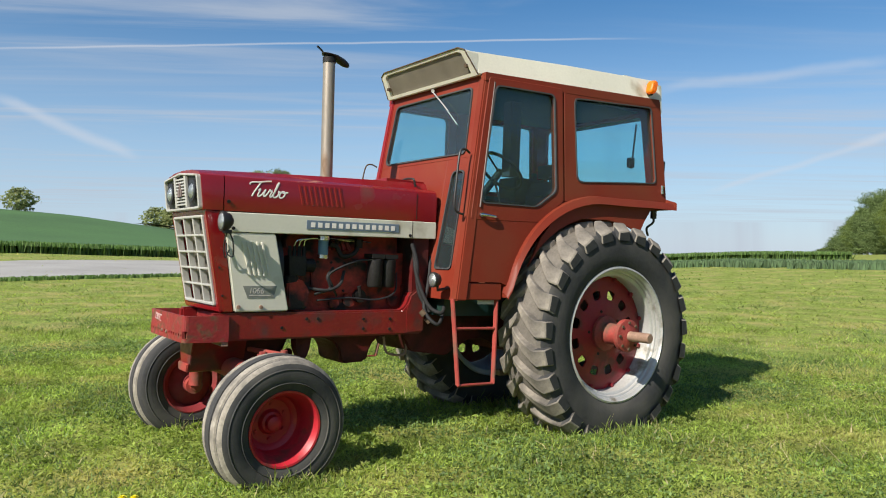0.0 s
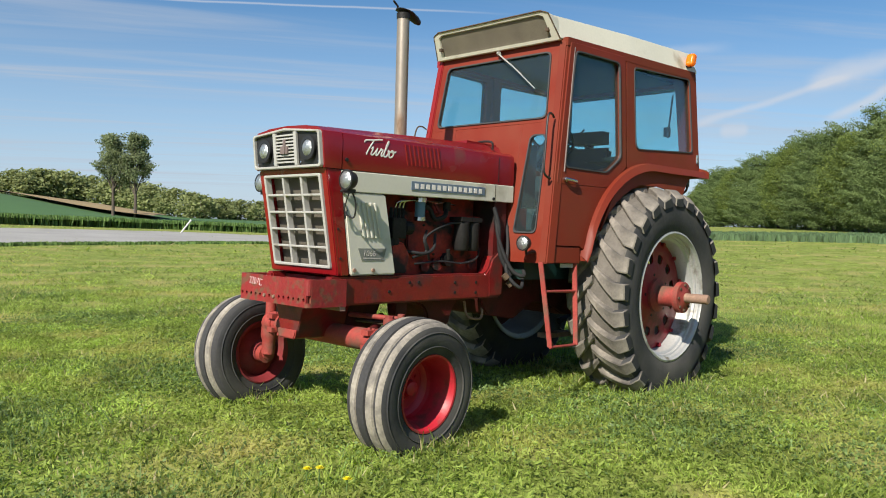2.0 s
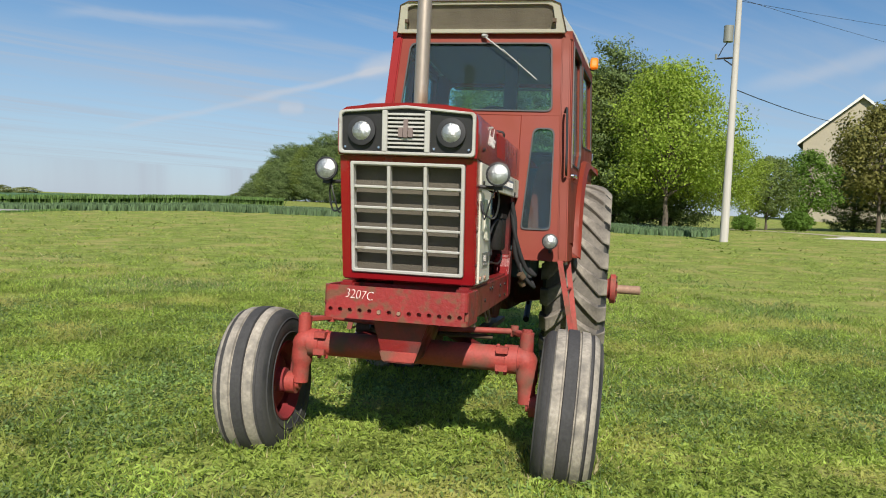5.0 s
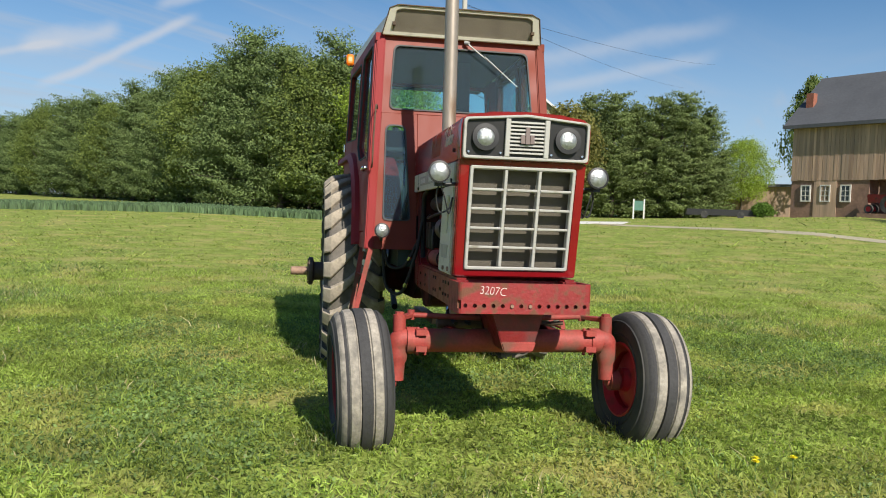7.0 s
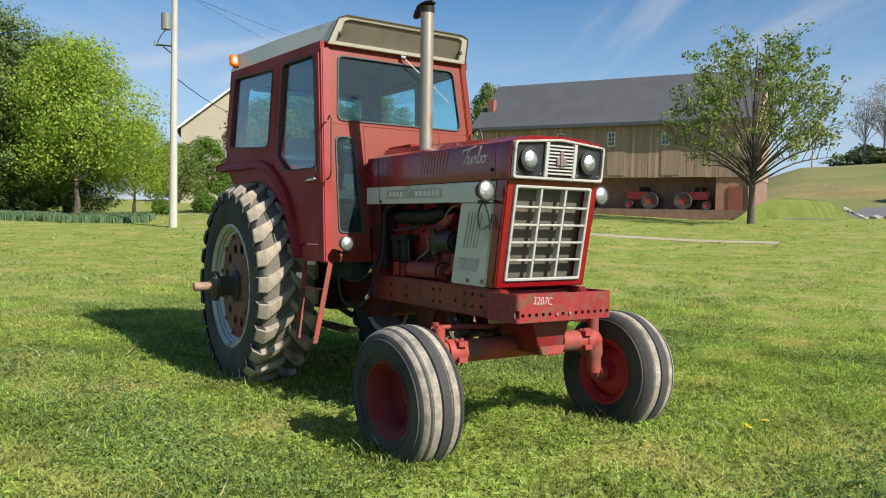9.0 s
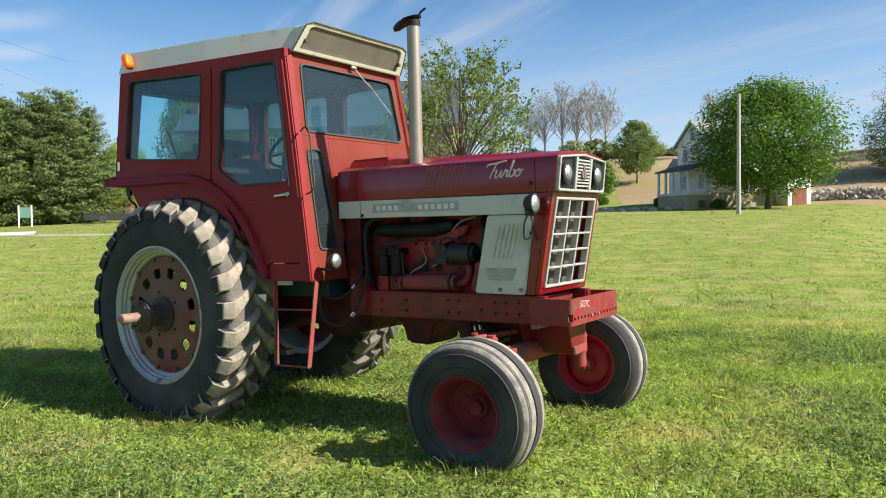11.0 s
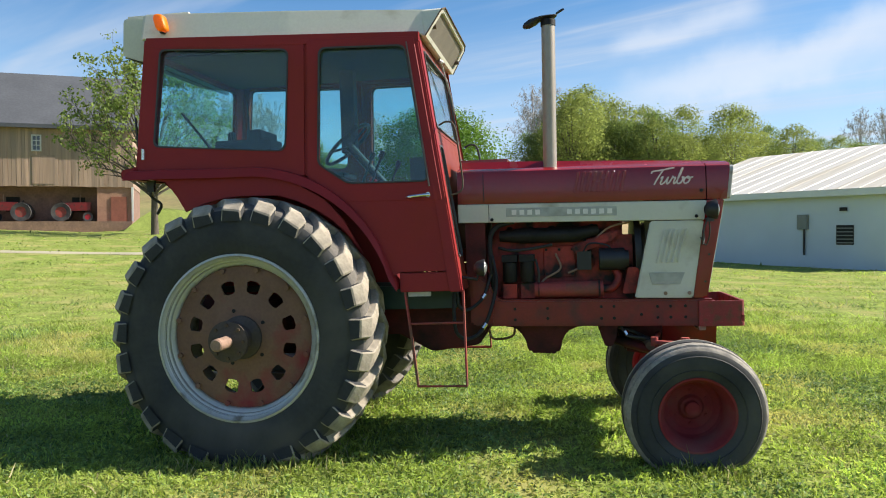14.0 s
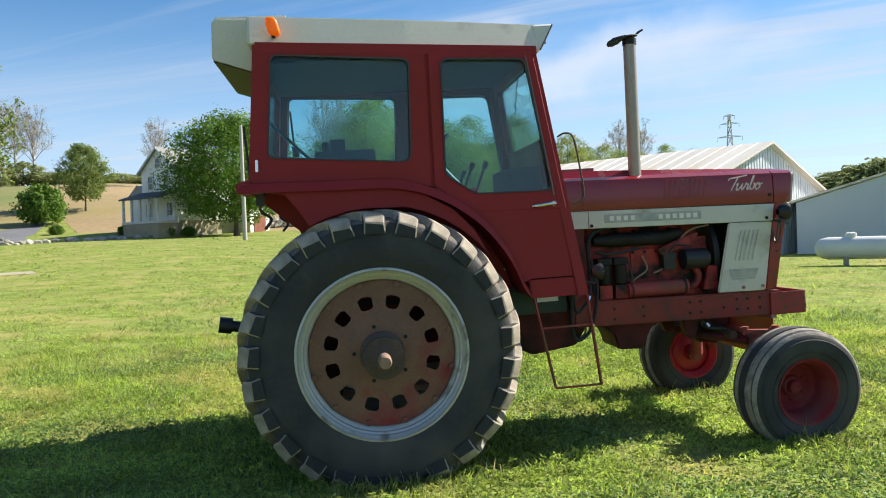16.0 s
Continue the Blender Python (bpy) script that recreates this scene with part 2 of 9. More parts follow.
GRILLE_WHITE = material("grille_plastic_white", (0.42, 0.415, 0.385), 0.45, vary=0.08, scale=8.0, grain=0.05, wear=(0.28, 0.26, 0.21), wear_at=0.66, wear_scale=12.0)
GRILLE_MESH = material("grille_screen", (0.10, 0.088, 0.068), 0.75, vary=0.25, scale=3.0, grain=0.35, grain_scale=220, bump=0.4)
BLACK = material("black_plastic", (0.018, 0.018, 0.019), 0.5, vary=0.3, scale=12, grain=0.15)
DARK = material("greasy_black_iron", (0.014, 0.013, 0.0125), 0.6, spec=0.3, vary=0.5, scale=8, grain=0.3, bump=0.25)
HOSE = material("grey_hose", (0.026, 0.026, 0.027), 0.7, spec=0.25, vary=0.2, scale=10, grain=0.2, grain_scale=90)
GASKET = material("black_rubber_seal", (0.048, 0.048, 0.050), 0.65, vary=0.25, scale=20)
RUBBER = material("weathered_tyre_rubber", (0.029, 0.030, 0.032), 0.80, vary=0.30, scale=4.0, grain=0.18, grain_scale=40, wear=(0.092, 0.087, 0.076), wear_at=0.575, wear_scale=2.6, wear_soft=0.17, bump=0.2)
# right rear lugs: dust, plus sunlight on their tops put into the colour
LUG_PALE = material("dusty_sunlit_tread", (0.345, 0.296, 0.230), 0.95, vary=0.22, scale=6.0, grain=0.2, grain_scale=45, wear=(0.19, 0.165, 0.13), wear_at=0.58, wear_scale=7.0, wear_soft=0.12, bump=0.3)
GROOVE = material("dusty_groove_rubber", (0.130, 0.116, 0.099), 0.9, vary=0.25, scale=6.0, grain=0.2, grain_scale=45, bump=0.3)
LUG = material("dusty_tread_rubber", (0.235, 0.208, 0.175), 0.9, vary=0.25, scale=6.0, grain=0.2, grain_scale=45, wear=(0.085, 0.077, 0.068), wear_at=0.54, wear_scale=5.0, wear_soft=0.12, bump=0.3)
TREAD_PALE = material("worn_rib_rubber", (0.295, 0.265, 0.222), 0.9, vary=0.25, scale=8.0, grain=0.25, grain_scale=60, wear=(0.17, 0.155, 0.135), wear_at=0.58, wear_scale=13.0, wear_soft=0.10, bump=0.3)
TREAD_DARK = material("groove_rubber", (0.043, 0.042, 0.043), 0.85, vary=0.2, scale=8.0, grain=0.2, bump=0.2)
RIM = material("silver_rim_paint", (0.47, 0.47, 0.455), 0.45, metal=0.35, vary=0.10, scale=5, grain=0.08, wear=(0.20, 0.18, 0.14), wear_at=0.64, wear_scale=6.0)
CHROME = material("chrome", (0.65, 0.65, 0.64), 0.22, metal=1.0, vary=0.08, scale=20)
LENS = material("headlamp_lens", (0.46, 0.48, 0.48), 0.30, metal=0.75, vary=0.3, scale=45, bump=0.5, grain_scale=120)
STACK = material("exhaust_pipe_steel", (0.36, 0.31, 0.255), 0.46, metal=0.55, vary=0.14, scale=5, grain=0.1, wear=(0.20, 0.13, 0.08), wear_at=0.66, wear_scale=6.0, stretch=(1, 1, 0.3))
ORANGE = material("amber_lens", (0.80, 0.27, 0.012), 0.3, vary=0.12, scale=30, trans=0.35)
BADGE_DARK = material("badge_blue_grey", (0.15, 0.20, 0.27), 0.4, metal=0.2, vary=0.15, scale=15)
BADGE_SILVER = material("badge_worn_silver", (0.38, 0.38, 0.35), 0.45, metal=0.3, vary=0.25, scale=16)
DECAL = material("pale_decal", (0.74, 0.70, 0.66), 0.5, vary=0.08, scale=30)
DECAL_PINK = material("faded_decal", (0.72, 0.56, 0.52), 0.5, vary=0.1, scale=30)
CHALK = material("white_paint_marker", (0.78, 0.72, 0.70), 0.8, vary=0.1, scale=40)
PLATE_GREY = material("grey_number_plate", (0.19, 0.20, 0.18), 0.5, vary=0.15, scale=20)
SEAT = material("black_seat_vinyl", (0.022, 0.022, 0.024), 0.55, vary=0.2, scale=10)
LINER = material("cab_liner", (0.045, 0.045, 0.048), 0.85, vary=0.2, scale=6, grain=0.15)
GREEN_BOX = material("dark_green_box", (0.012, 0.035, 0.030), 0.5, vary=0.25, scale=8)
RUST_EDGE = material("rusted_edge_paint", (0.085, 0.055, 0.032), 0.8, vary=0.3, scale=14, grain=0.2)
BEAD = material("dull_bead", (0.16, 0.12, 0.11), 0.6, vary=0.2, scale=12)
PALE_LABEL = material("pale_sticker", (0.45, 0.42, 0.38), 0.6, vary=0.15, scale=40)
BLUE_CAP = material("blue_filter_cap", (0.10, 0.20, 0.28), 0.4, vary=0.2, scale=20)


def glass(name, tint, rough=0.02, amount=0.5):
    """Tinted pane: clear through, with a mirror's share that grows at a slant."""
    m = bpy.data.materials.new(name)
    m.use_nodes = True
    n, l = m.node_tree.nodes, m.node_tree.links
    n.clear()
    out, mix, tr, gl, fr = (n.new("ShaderNode" + k) for k in ("OutputMaterial", "MixShader", "BsdfTransparent", "BsdfGlossy", "LayerWeight"))
    tr.inputs[0].default_value = (*tint, 1)
    gl.inputs[0].default_value = (0.85, 0.9, 0.92, 1)
    gl.inputs["Roughness"].default_value = rough
    fr.inputs["Blend"].default_value = 0.5
    pw, sc = n.new("ShaderNodeMath"), n.new("ShaderNodeMapRange")
    pw.operation, pw.inputs[1].default_value = "POWER", 4.0
    sc.inputs["To Min"].default_value, sc.inputs["To Max"].default_value = 0.035, 0.85
    l.new(fr.outputs["Facing"], pw.inputs[0])
    l.new(pw.outputs[0], sc.inputs["Value"])
    # pale diffuse film: dust, raised to paint in cloudy reflections as well
    dust_sheen, add = n.new("ShaderNodeBsdfDiffuse"), n.new("ShaderNodeMixShader")
    dust_sheen.inputs[0].default_value = (0.36, 0.42, 0.44, 1)
    add.inputs[0].default_value = amount
    l.new(sc.outputs[0], mix.inputs[0])
    l.new(tr.outputs[0], add.inputs[1])
    l.new(dust_sheen.outputs[0], add.inputs[2])
    l.new(add.outputs[0], mix.inputs[1])
    l.new(gl.outputs[0], mix.inputs[2])
    l.new(mix.outputs[0], out.inputs[0])
    return m


CAB_GLASS = glass("tinted_cab_glass", (0.76, 0.93, 0.95), 0.02, 0.035)


# ---- mesh helpers ----
def part(name, bm, mat, parent, label="", smooth=False, bevel=0.0, segs=2):
    """Links a bmesh as one mesh object under a thing or a part."""
    if bevel:
        edges = [e for e in bm.edges if len(e.link_faces) == 2 and e.calc_face_angle(0) > 0.5]
        bmesh.ops.bevel(bm, geom=edges, offset=bevel, segments=segs, affect="EDGES", clamp_overlap=True)
    me = bpy.data.meshes.new(name)
    bm.to_mesh(me)
    bm.free()
    for m in (mat if isinstance(mat, (list, tuple)) else [mat]):
        me.materials.append(m)
    if smooth:
        for p in me.polygons:
            p.use_smooth = True
        me.set_sharp_from_angle(angle=radians(38))
    ob = new(name, me)
    if parent is not None:
        ob.parent = parent
    if label:
        ob["label"] = label
    return ob


def bm_new():
    return bmesh.new()


def box(bm, x0, x1, y0, y1, z0, z1, mi=0):
    v = [bm.verts.new((x, y, z)) for x in (x0, x1) for y in (y0, y1) for z in (z0, z1)]
    for f in ((0, 1, 3, 2), (4, 6, 7, 5), (0, 4, 5, 1), (2, 3, 7, 6), (0, 2, 6, 4), (1, 5, 7, 3)):
        bm.faces.new([v[i] for i in f]).material_index = mi
    return bm


def loft(bm, loops, close_ends=True, closed=True, mi=0):
    """Skin over loops of equally many points."""
    vs = [[bm.verts.new(p) for p in lp] for lp in loops]
    k = len(vs[0])
    for a, b in zip(vs, vs[1:]):
        for i in range(k if closed else k - 1):
            j = (i + 1) % k
            bm.faces.new((a[i], a[j], b[j], b[i])).material_index = mi
    if close_ends and closed:
        bm.faces.new(vs[0][::-1]).material_index = mi
        bm.faces.new(vs[-1]).material_index = mi
    bmesh.ops.recalc_face_normals(bm, faces=bm.faces[:])
    return bm


def prism_y(bm, outline, y0, y1, mi=0):
    """An outline in x, z, thick from y0 to y1; y0, y1 may be functions of (x, z)."""
    f0 = y0 if callable(y0) else (lambda x, z: y0)
    f1 = y1 if callable(y1) else (lambda x, z: y1)
    return loft(bm, [[(x, f0(x, z), z) for x, z in outline], [(x, f1(x, z), z) for x, z in outline]], mi=mi)


def prism_x(bm, outline, x0, x1, mi=0):
    f0 = x0 if callable(x0) else (lambda y, z: x0)
    f1 = x1 if callable(x1) else (lambda y, z: x1)
    return loft(bm, [[(f0(y, z), y, z) for y, z in outline], [(f1(y, z), y, z) for y, z in outline]], mi=mi)


def prism_z(bm, outline, z0, z1, mi=0):
    return loft(bm, [[(x, y, z0) for x, y in outline], [(x, y, z1) for x, y in outline]], mi=mi)


def frame_between(bm, outer, inner, put0, put1, mi=0):
    """A flat ring between two outlines of equally many points, with thickness: put0 and put1 lay a point on the back and the front."""
    k = len(outer)
    rings = [[bm.verts.new(put(p)) for p in lp] for put, lp in ((put0, outer), (put1, outer), (put1, inner), (put0, inner))]
    for a in range(4):
        b = (a + 1) % 4
        for i in range(k):
            j = (i + 1) % k
            bm.faces.new((rings[a][i], rings[a][j], rings[b][j], rings[b][i])).material_index = mi
    bmesh.ops.recalc_face_normals(bm, faces=bm.faces[:])
    return bm


def rounded(corners, r, k=4):
    """An outline with its corners rounded; r a number or one for each corner."""
    out, n = [], len(corners)
    for i, c in enumerate(corners):
        rr = r[i] if isinstance(r, (list, tuple)) else r
        p, a, b = Vector(c), Vector(corners[i - 1]), Vector(corners[(i + 1) % n])
        u, w = (a - p).normalized(), (b - p).normalized()
        p0, p1 = p + u * rr, p + w * rr
        for s in range(k + 1):
            t = s / k
            q = p0 * (1 - t) ** 2 + p * 2 * t * (1 - t) + p1 * t * t
            out.append(tuple(q))
    return out


def tube(bm, pts, r, seg=10, mi=0, cap=True):
    """A round bar along points; r a number or one for each point."""
    pts = [Vector(p) for p in pts]
    loops, prev = [], None
    for i, p in enumerate(pts):
        d = (pts[min(i + 1, len(pts) - 1)] - pts[max(i - 1, 0)]).normalized()
        a = prev if prev is not None else (Vector((0, 0, 1)) if abs(d.z) < 0.9 else Vector((1, 0, 0)))
        u = (a - d * a.dot(d)).normalized()
        prev = u
        w = d.cross(u)
        rr = r[i] if isinstance(r, (list, tuple)) else r
        loops.append([p + (u * math.cos(q) + w * math.sin(q)) * rr for q in (2 * math.pi * k / seg for k in range(seg))])
    return loft(bm, loops, cap, mi=mi)


def smooth_path(pts, k=6):
    """Points along a smooth curve through the given ones."""
    p = [Vector(q) for q in pts]
    p = [p[0] * 2 - p[1], *p, p[-1] * 2 - p[-2]]
    out = []
    for i in range(1, len(p) - 2):
        for s in range(k):
            t = s / k
            a, b, c, d = p[i - 1], p[i], p[i + 1], p[i + 2]
            out.append(0.5 * (2 * b + (c - a) * t + (2 * a - 5 * b + 4 * c - d) * t * t + (3 * b - a - 3 * c + d) * t ** 3))
    return out + [p[-2]]


def lathe_y(bm, profile, cx=0.0, cz=0.0, seg=48, mi=0, closed=False, ids=None):
    """Turns a profile of (radius, y) round the y axis through (cx, cz)."""
    rings = [[bm.verts.new((cx + r * math.sin(a), y, cz + r * math.cos(a))) for a in (2 * math.pi * k / seg for k in range(seg))] for r, y in profile]
    pairs = list(zip(rings, rings[1:])) + ([(rings[-1], rings[0])] if closed else [])
    for q, (a, b) in enumerate(pairs):
        for i in range(seg):
            j = (i + 1) % seg
            bm.faces.new((a[i], a[j], b[j], b[i])).material_index = ids[q] if ids else mi
    bmesh.ops.recalc_face_normals(bm, faces=bm.faces[:])
    return bm


def disc(bm, centre, axis, r, depth, seg=20, mi=0):
    c, d = Vector(centre), Vector(axis).normalized()
    return tube(bm, [c, c + d * depth], r, seg, mi)


def text_mesh(name, body, size, mat, parent, m, shear=0.0, depth=0.002, squeeze=1.0, bold=0.0):
    """Lettering as a thin mesh at the pose m under a thing."""
    cu = bpy.data.curves.new(name, "FONT")
    cu.body, cu.size, cu.shear, cu.extrude, cu.offset = body, size, shear, depth, bold
    tmp = bpy.data.objects.new(name, cu)
    scene.collection.objects.link(tmp)
    me = bpy.data.meshes.new_from_object(tmp)
    bpy.data.objects.remove(tmp)
    me.transform(m @ Matrix.Diagonal((squeeze, 1, 1, 1)))
    me.materials.append(mat)
    ob = new(name, me)
    ob.parent = parent
    return ob

# ---- the land ----
LAWN = material("lawn_soil", (0.190, 0.238, 0.051), 0.95, vary=0.42, scale=2.6, grain=0.9, grain_scale=26.0, wear=(0.300, 0.280, 0.100), wear_at=0.575, wear_scale=0.85, wear_soft=0.10, bump=1.0, spec=0.1)
MID = Vector((-2.0, 6.0))                     # the middle of the land's rings
RISE = [(-180, 0.0), (-60, 0.3), (-30, 0.75), (0, -0.05), (12, 0.1), (25, 0.9), (45, 1.2), (60, 0.85), (80, 1.25), (95, 1.95), (108, 1.5), (122, 1.9), (140, 1.9), (150, 0.3), (165, -0.1), (180, 0.0)]
HILL = [(-180, 3.0), (-60, 8.0), (-31, 7.0), (-26, 6.2), (-20, 4.2), (-14, 2.4), (-9, 0.8), (2, 0.2), (12, 0.0), (30, 0.6), (60, 2.0), (90, 2.0), (106, 3.0), (113, 10.5), (127, 12.0), (136, 11.0), (145, 13.0), (158, 13.0), (168, 11.0), (180, 7.0)]


def table(rows, a):
    return float(np.interp(a, [r[0] for r in rows], [r[1] for r in rows]))


def ramp(v, a, b):
    t = min(1.0, max(0.0, (v - a) / (b - a)))
    return t * t * (3 - 2 * t)


def ground_z(x, y):
    """The ground's height: level round the tractor, with a slight hollow under it, rising to the hills."""
    dx, dy = x - MID.x, y - MID.y
    r, a = math.hypot(dx, dy), math.degrees(math.atan2(dx, dy))
    z = -0.10 + 0.050 * (1 - ramp(r, 9, 26))
    z -= 0.085 * math.exp(-((x - 0.30) ** 2 + (y - 7.15) ** 2) / 0.55) + 0.03 * math.exp(-((x - 1.20) ** 2 + (y - 5.95) ** 2) / 0.5)
    z += 0.010 * math.sin(x * 1.7 + 0.4) * math.sin(y * 1.3) + 0.012 * math.sin(x * 0.5) * math.cos(y * 0.4 + 1)
    z += table(RISE, a) * (ramp(r, 8, 60) + max(0.0, r - 60) * 0.003)
    z += table(HILL, a) * ramp(r, 75, 175)
    return z


def place(az_deg, dist, dz=0.0):
    """A spot on the ground at a bearing and distance from the middle of the walk."""
    a = radians(az_deg)
    x, y = MID.x + dist * math.sin(a), MID.y + dist * math.cos(a)
    return Vector((x, y, ground_z(x, y) + dz))


def spot(x, y, dz=0.0):
    return Vector((x, y, ground_z(x, y) + dz))


def land_mesh():
    radii = [0.0] + [0.5 * i for i in range(1, 25)] + [12 * 1.09 ** i for i in range(1, 52)] + [1400, 2400]
    n = 200
    verts, faces = [(MID.x, MID.y, ground_z(*MID))], []
    for r in radii[1:]:
        for k in range(n):
            a = 2 * math.pi * k / n
            x, y = MID.x + r * math.sin(a), MID.y + r * math.cos(a)
            verts.append((x, y, ground_z(x, y)))
    for k in range(n):
        faces.append((0, 1 + (k + 1) % n, 1 + k))
    for i in range(len(radii) - 2):
        a, b = 1 + i * n, 1 + (i + 1) * n
        for k in range(n):
            j = (k + 1) % n
            faces.append((a + k, a + j, b + j, b + k))
    me = bpy.data.meshes.new("ground")
    me.from_pydata(verts, [], faces)
    for p in me.polygons:
        p.use_smooth = True
    me.materials.append(LAWN)
    return me


ground = tagged(new("ground", land_mesh()), "mown green lawn rising gently to fields and hills", "ground", kind="structure")


def quads_mesh(name, quads, mats, ids=None):
    """A mesh of loose four-cornered leaves from an array (n, 4, 3)."""
    n = len(quads)
    me = bpy.data.meshes.new(name)
    me.vertices.add(n * 4)
    me.vertices.foreach_set("co", np.asarray(quads, np.float32).reshape(-1))
    me.loops.add(n * 4)
    me.loops.foreach_set("vertex_index", np.arange(n * 4, dtype=np.int32))
    me.polygons.add(n)
    me.polygons.foreach_set("loop_start", np.arange(0, n * 4, 4, dtype=np.int32))
    if ids is not None:
        me.polygons.foreach_set("material_index", np.asarray(ids, np.int32))
    for m in mats:
        me.materials.append(m)
    me.update(calc_edges=True)
    return me


def unit(v):
    return v / np.maximum(np.linalg.norm(v, axis=1, keepdims=True), 1e-6)


def leaves(rng, centres, out, size, long=1.5, jitter=0.8, droop=0.0):
    """Leaf quads at centres, facing roughly along out."""
    n = len(centres)
    nrm = unit(out + rng.normal(0, jitter, (n, 3)))
    t = unit(np.cross(nrm, rng.normal(0, 1, (n, 3))) + np.array([0, 0, -droop]))
    b = np.cross(nrm, t)
    s = size * rng.uniform(0.6, 1.35, (n, 1))
    u, w = t * s * long * 0.5, b * s * 0.5
    return np.stack([centres - u * 1.0, centres - u * 0.1 + w, centres + u * 1.0, centres - u * 0.1 - w], axis=1)


def crown_points(rng, blobs, per):
    """Points through lumpy clumps, denser towards their skin; and the way outward."""
    pts, outs = [], []
    for c, r, f in blobs:
        k = max(8, int(per * f))
        d = unit(rng.normal(0, 1, (k, 3)))
        rr = rng.uniform(0.35, 1.0, (k, 1)) ** 0.5
        lump = 1 + 0.22 * np.sin(d[:, :1] * 5 + c[0]) * np.sin(d[:, 1:2] * 6 + c[1]) + 0.12 * rng.normal(0, 1, (k, 1))
        pts.append(np.array(c) + d * np.array(r) * rr * lump)
        outs.append(d + np.array([0, 0, 0.35]))
    return np.concatenate(pts), np.concatenate(outs)


BARK = material("grey_brown_bark", (0.10, 0.08, 0.062), 0.9, vary=0.3, scale=3.0, grain=0.3, grain_scale=25, bump=0.6, stretch=(1, 1, 0.25))
PALE_BARK = material("pale_twig_bark", (0.40, 0.385, 0.37), 0.9, vary=0.25, scale=3.0, grain=0.2, grain_scale=25)
PINE_LEAF = material("pine_needles", (0.135, 0.185, 0.068), 0.8, vary=0.3, scale=0.35, island=0.28, trans=0.18, spec=0.12)
MAPLE_LEAF = material("spring_maple_leaf", (0.255, 0.335, 0.060), 0.7, vary=0.30, scale=0.5, island=0.2, trans=0.4, spec=0.12)
ROUND_LEAF = material("dark_green_leaf", (0.110, 0.190, 0.034), 0.7, vary=0.25, scale=0.4, island=0.25, trans=0.3, spec=0.12)
OLIVE_LEAF = material("olive_spring_leaf", (0.165, 0.215, 0.070), 0.85, vary=0.3, scale=0.2, island=0.14, trans=0.45, spec=0.12)
WOOD_LEAF = material("woodland_leaf", (0.235, 0.272, 0.085), 0.85, vary=0.35, scale=0.12, island=0.12, trans=0.5, spec=0.12)
APPLE_LEAF = material("young_tree_leaf", (0.165, 0.215, 0.060), 0.6, vary=0.2, scale=0.5, island=0.35, trans=0.35, spec=0.12)


def limb_tubes(bm, base, tips, r0, seg=7, bend=0.25, rng=None):
    for t in tips:
        b, e = Vector(base), Vector(t)
        m = b.lerp(e, 0.45) + Vector((0, 0, bend * (e - b).length * 0.25))
        tube(bm, smooth_path([b, m, e], 4), [r0 * (1 - 0.85 * i / 8) for i in range(9)], seg)


def broadleaf(name, label, h, spread, leaf, trunk_h=0.25, n_blob=26, per=260, size=0.34, seed=1, trunk_r=0.22, bark=None, shape=1.0, sparse=1.0, cat="tree"):
    """A broad-leaved tree: tapered trunk, limbs, and a crown of leaf clumps with gaps."""
    rng = np.random.default_rng(seed)
    tree = tagged(new(name), label, cat)
    bm = bm_new()
    tz = h * trunk_h
    tube(bm, smooth_path([(0, 0, -0.4), (0.02, 0.0, tz * 0.5), (-0.03, 0.05, tz), (0.05, 0.02, h * 0.55), (0.0, 0.05, h * 0.82)], 4), [trunk_r * (1.25 if i == 0 else 1.0 - 0.88 * i / 16) for i in range(17)], 10)
    blobs = []
    for i in range(n_blob):
        f = (i + 0.5) / n_blob
        a = i * 2.399 + rng.uniform(-0.3, 0.3)
        z = tz + (h - tz) * (0.12 + 0.80 * f)
        prof = math.sin(math.pi * (0.16 + 0.80 * f ** shape)) ** 0.7
        rad = spread * prof * rng.uniform(0.45, 0.86)
        br = spread * rng.uniform(0.24, 0.40) * (0.75 + 0.4 * prof)
        blobs.append(((rad * math.cos(a), rad * math.sin(a), z), (br, br, br * 0.8), rng.uniform(0.7, 1.3)))
    blobs.append(((0, 0, h * 0.90), (spread * 0.30, spread * 0.30, h * 0.10), 0.9))
    tips = [Vector(b[0]) for b in blobs[::2]]
    for t in tips:
        zb = min(t.z * 0.62, tz + (t.z - tz) * 0.35)
        limb_tubes(bm, (0, 0.02, max(tz * 0.85, zb)), [t], trunk_r * 0.38, 6 if per > 100 else 3)
    part("trunk", bm, bark or BARK, tree, smooth=True)
    p, o = crown_points(rng, blobs, per * sparse)
    ob = new("crown", quads_mesh("crown", leaves(rng, p, o, size, jitter=0.5), [leaf]))
    ob.parent = tree
    return tree


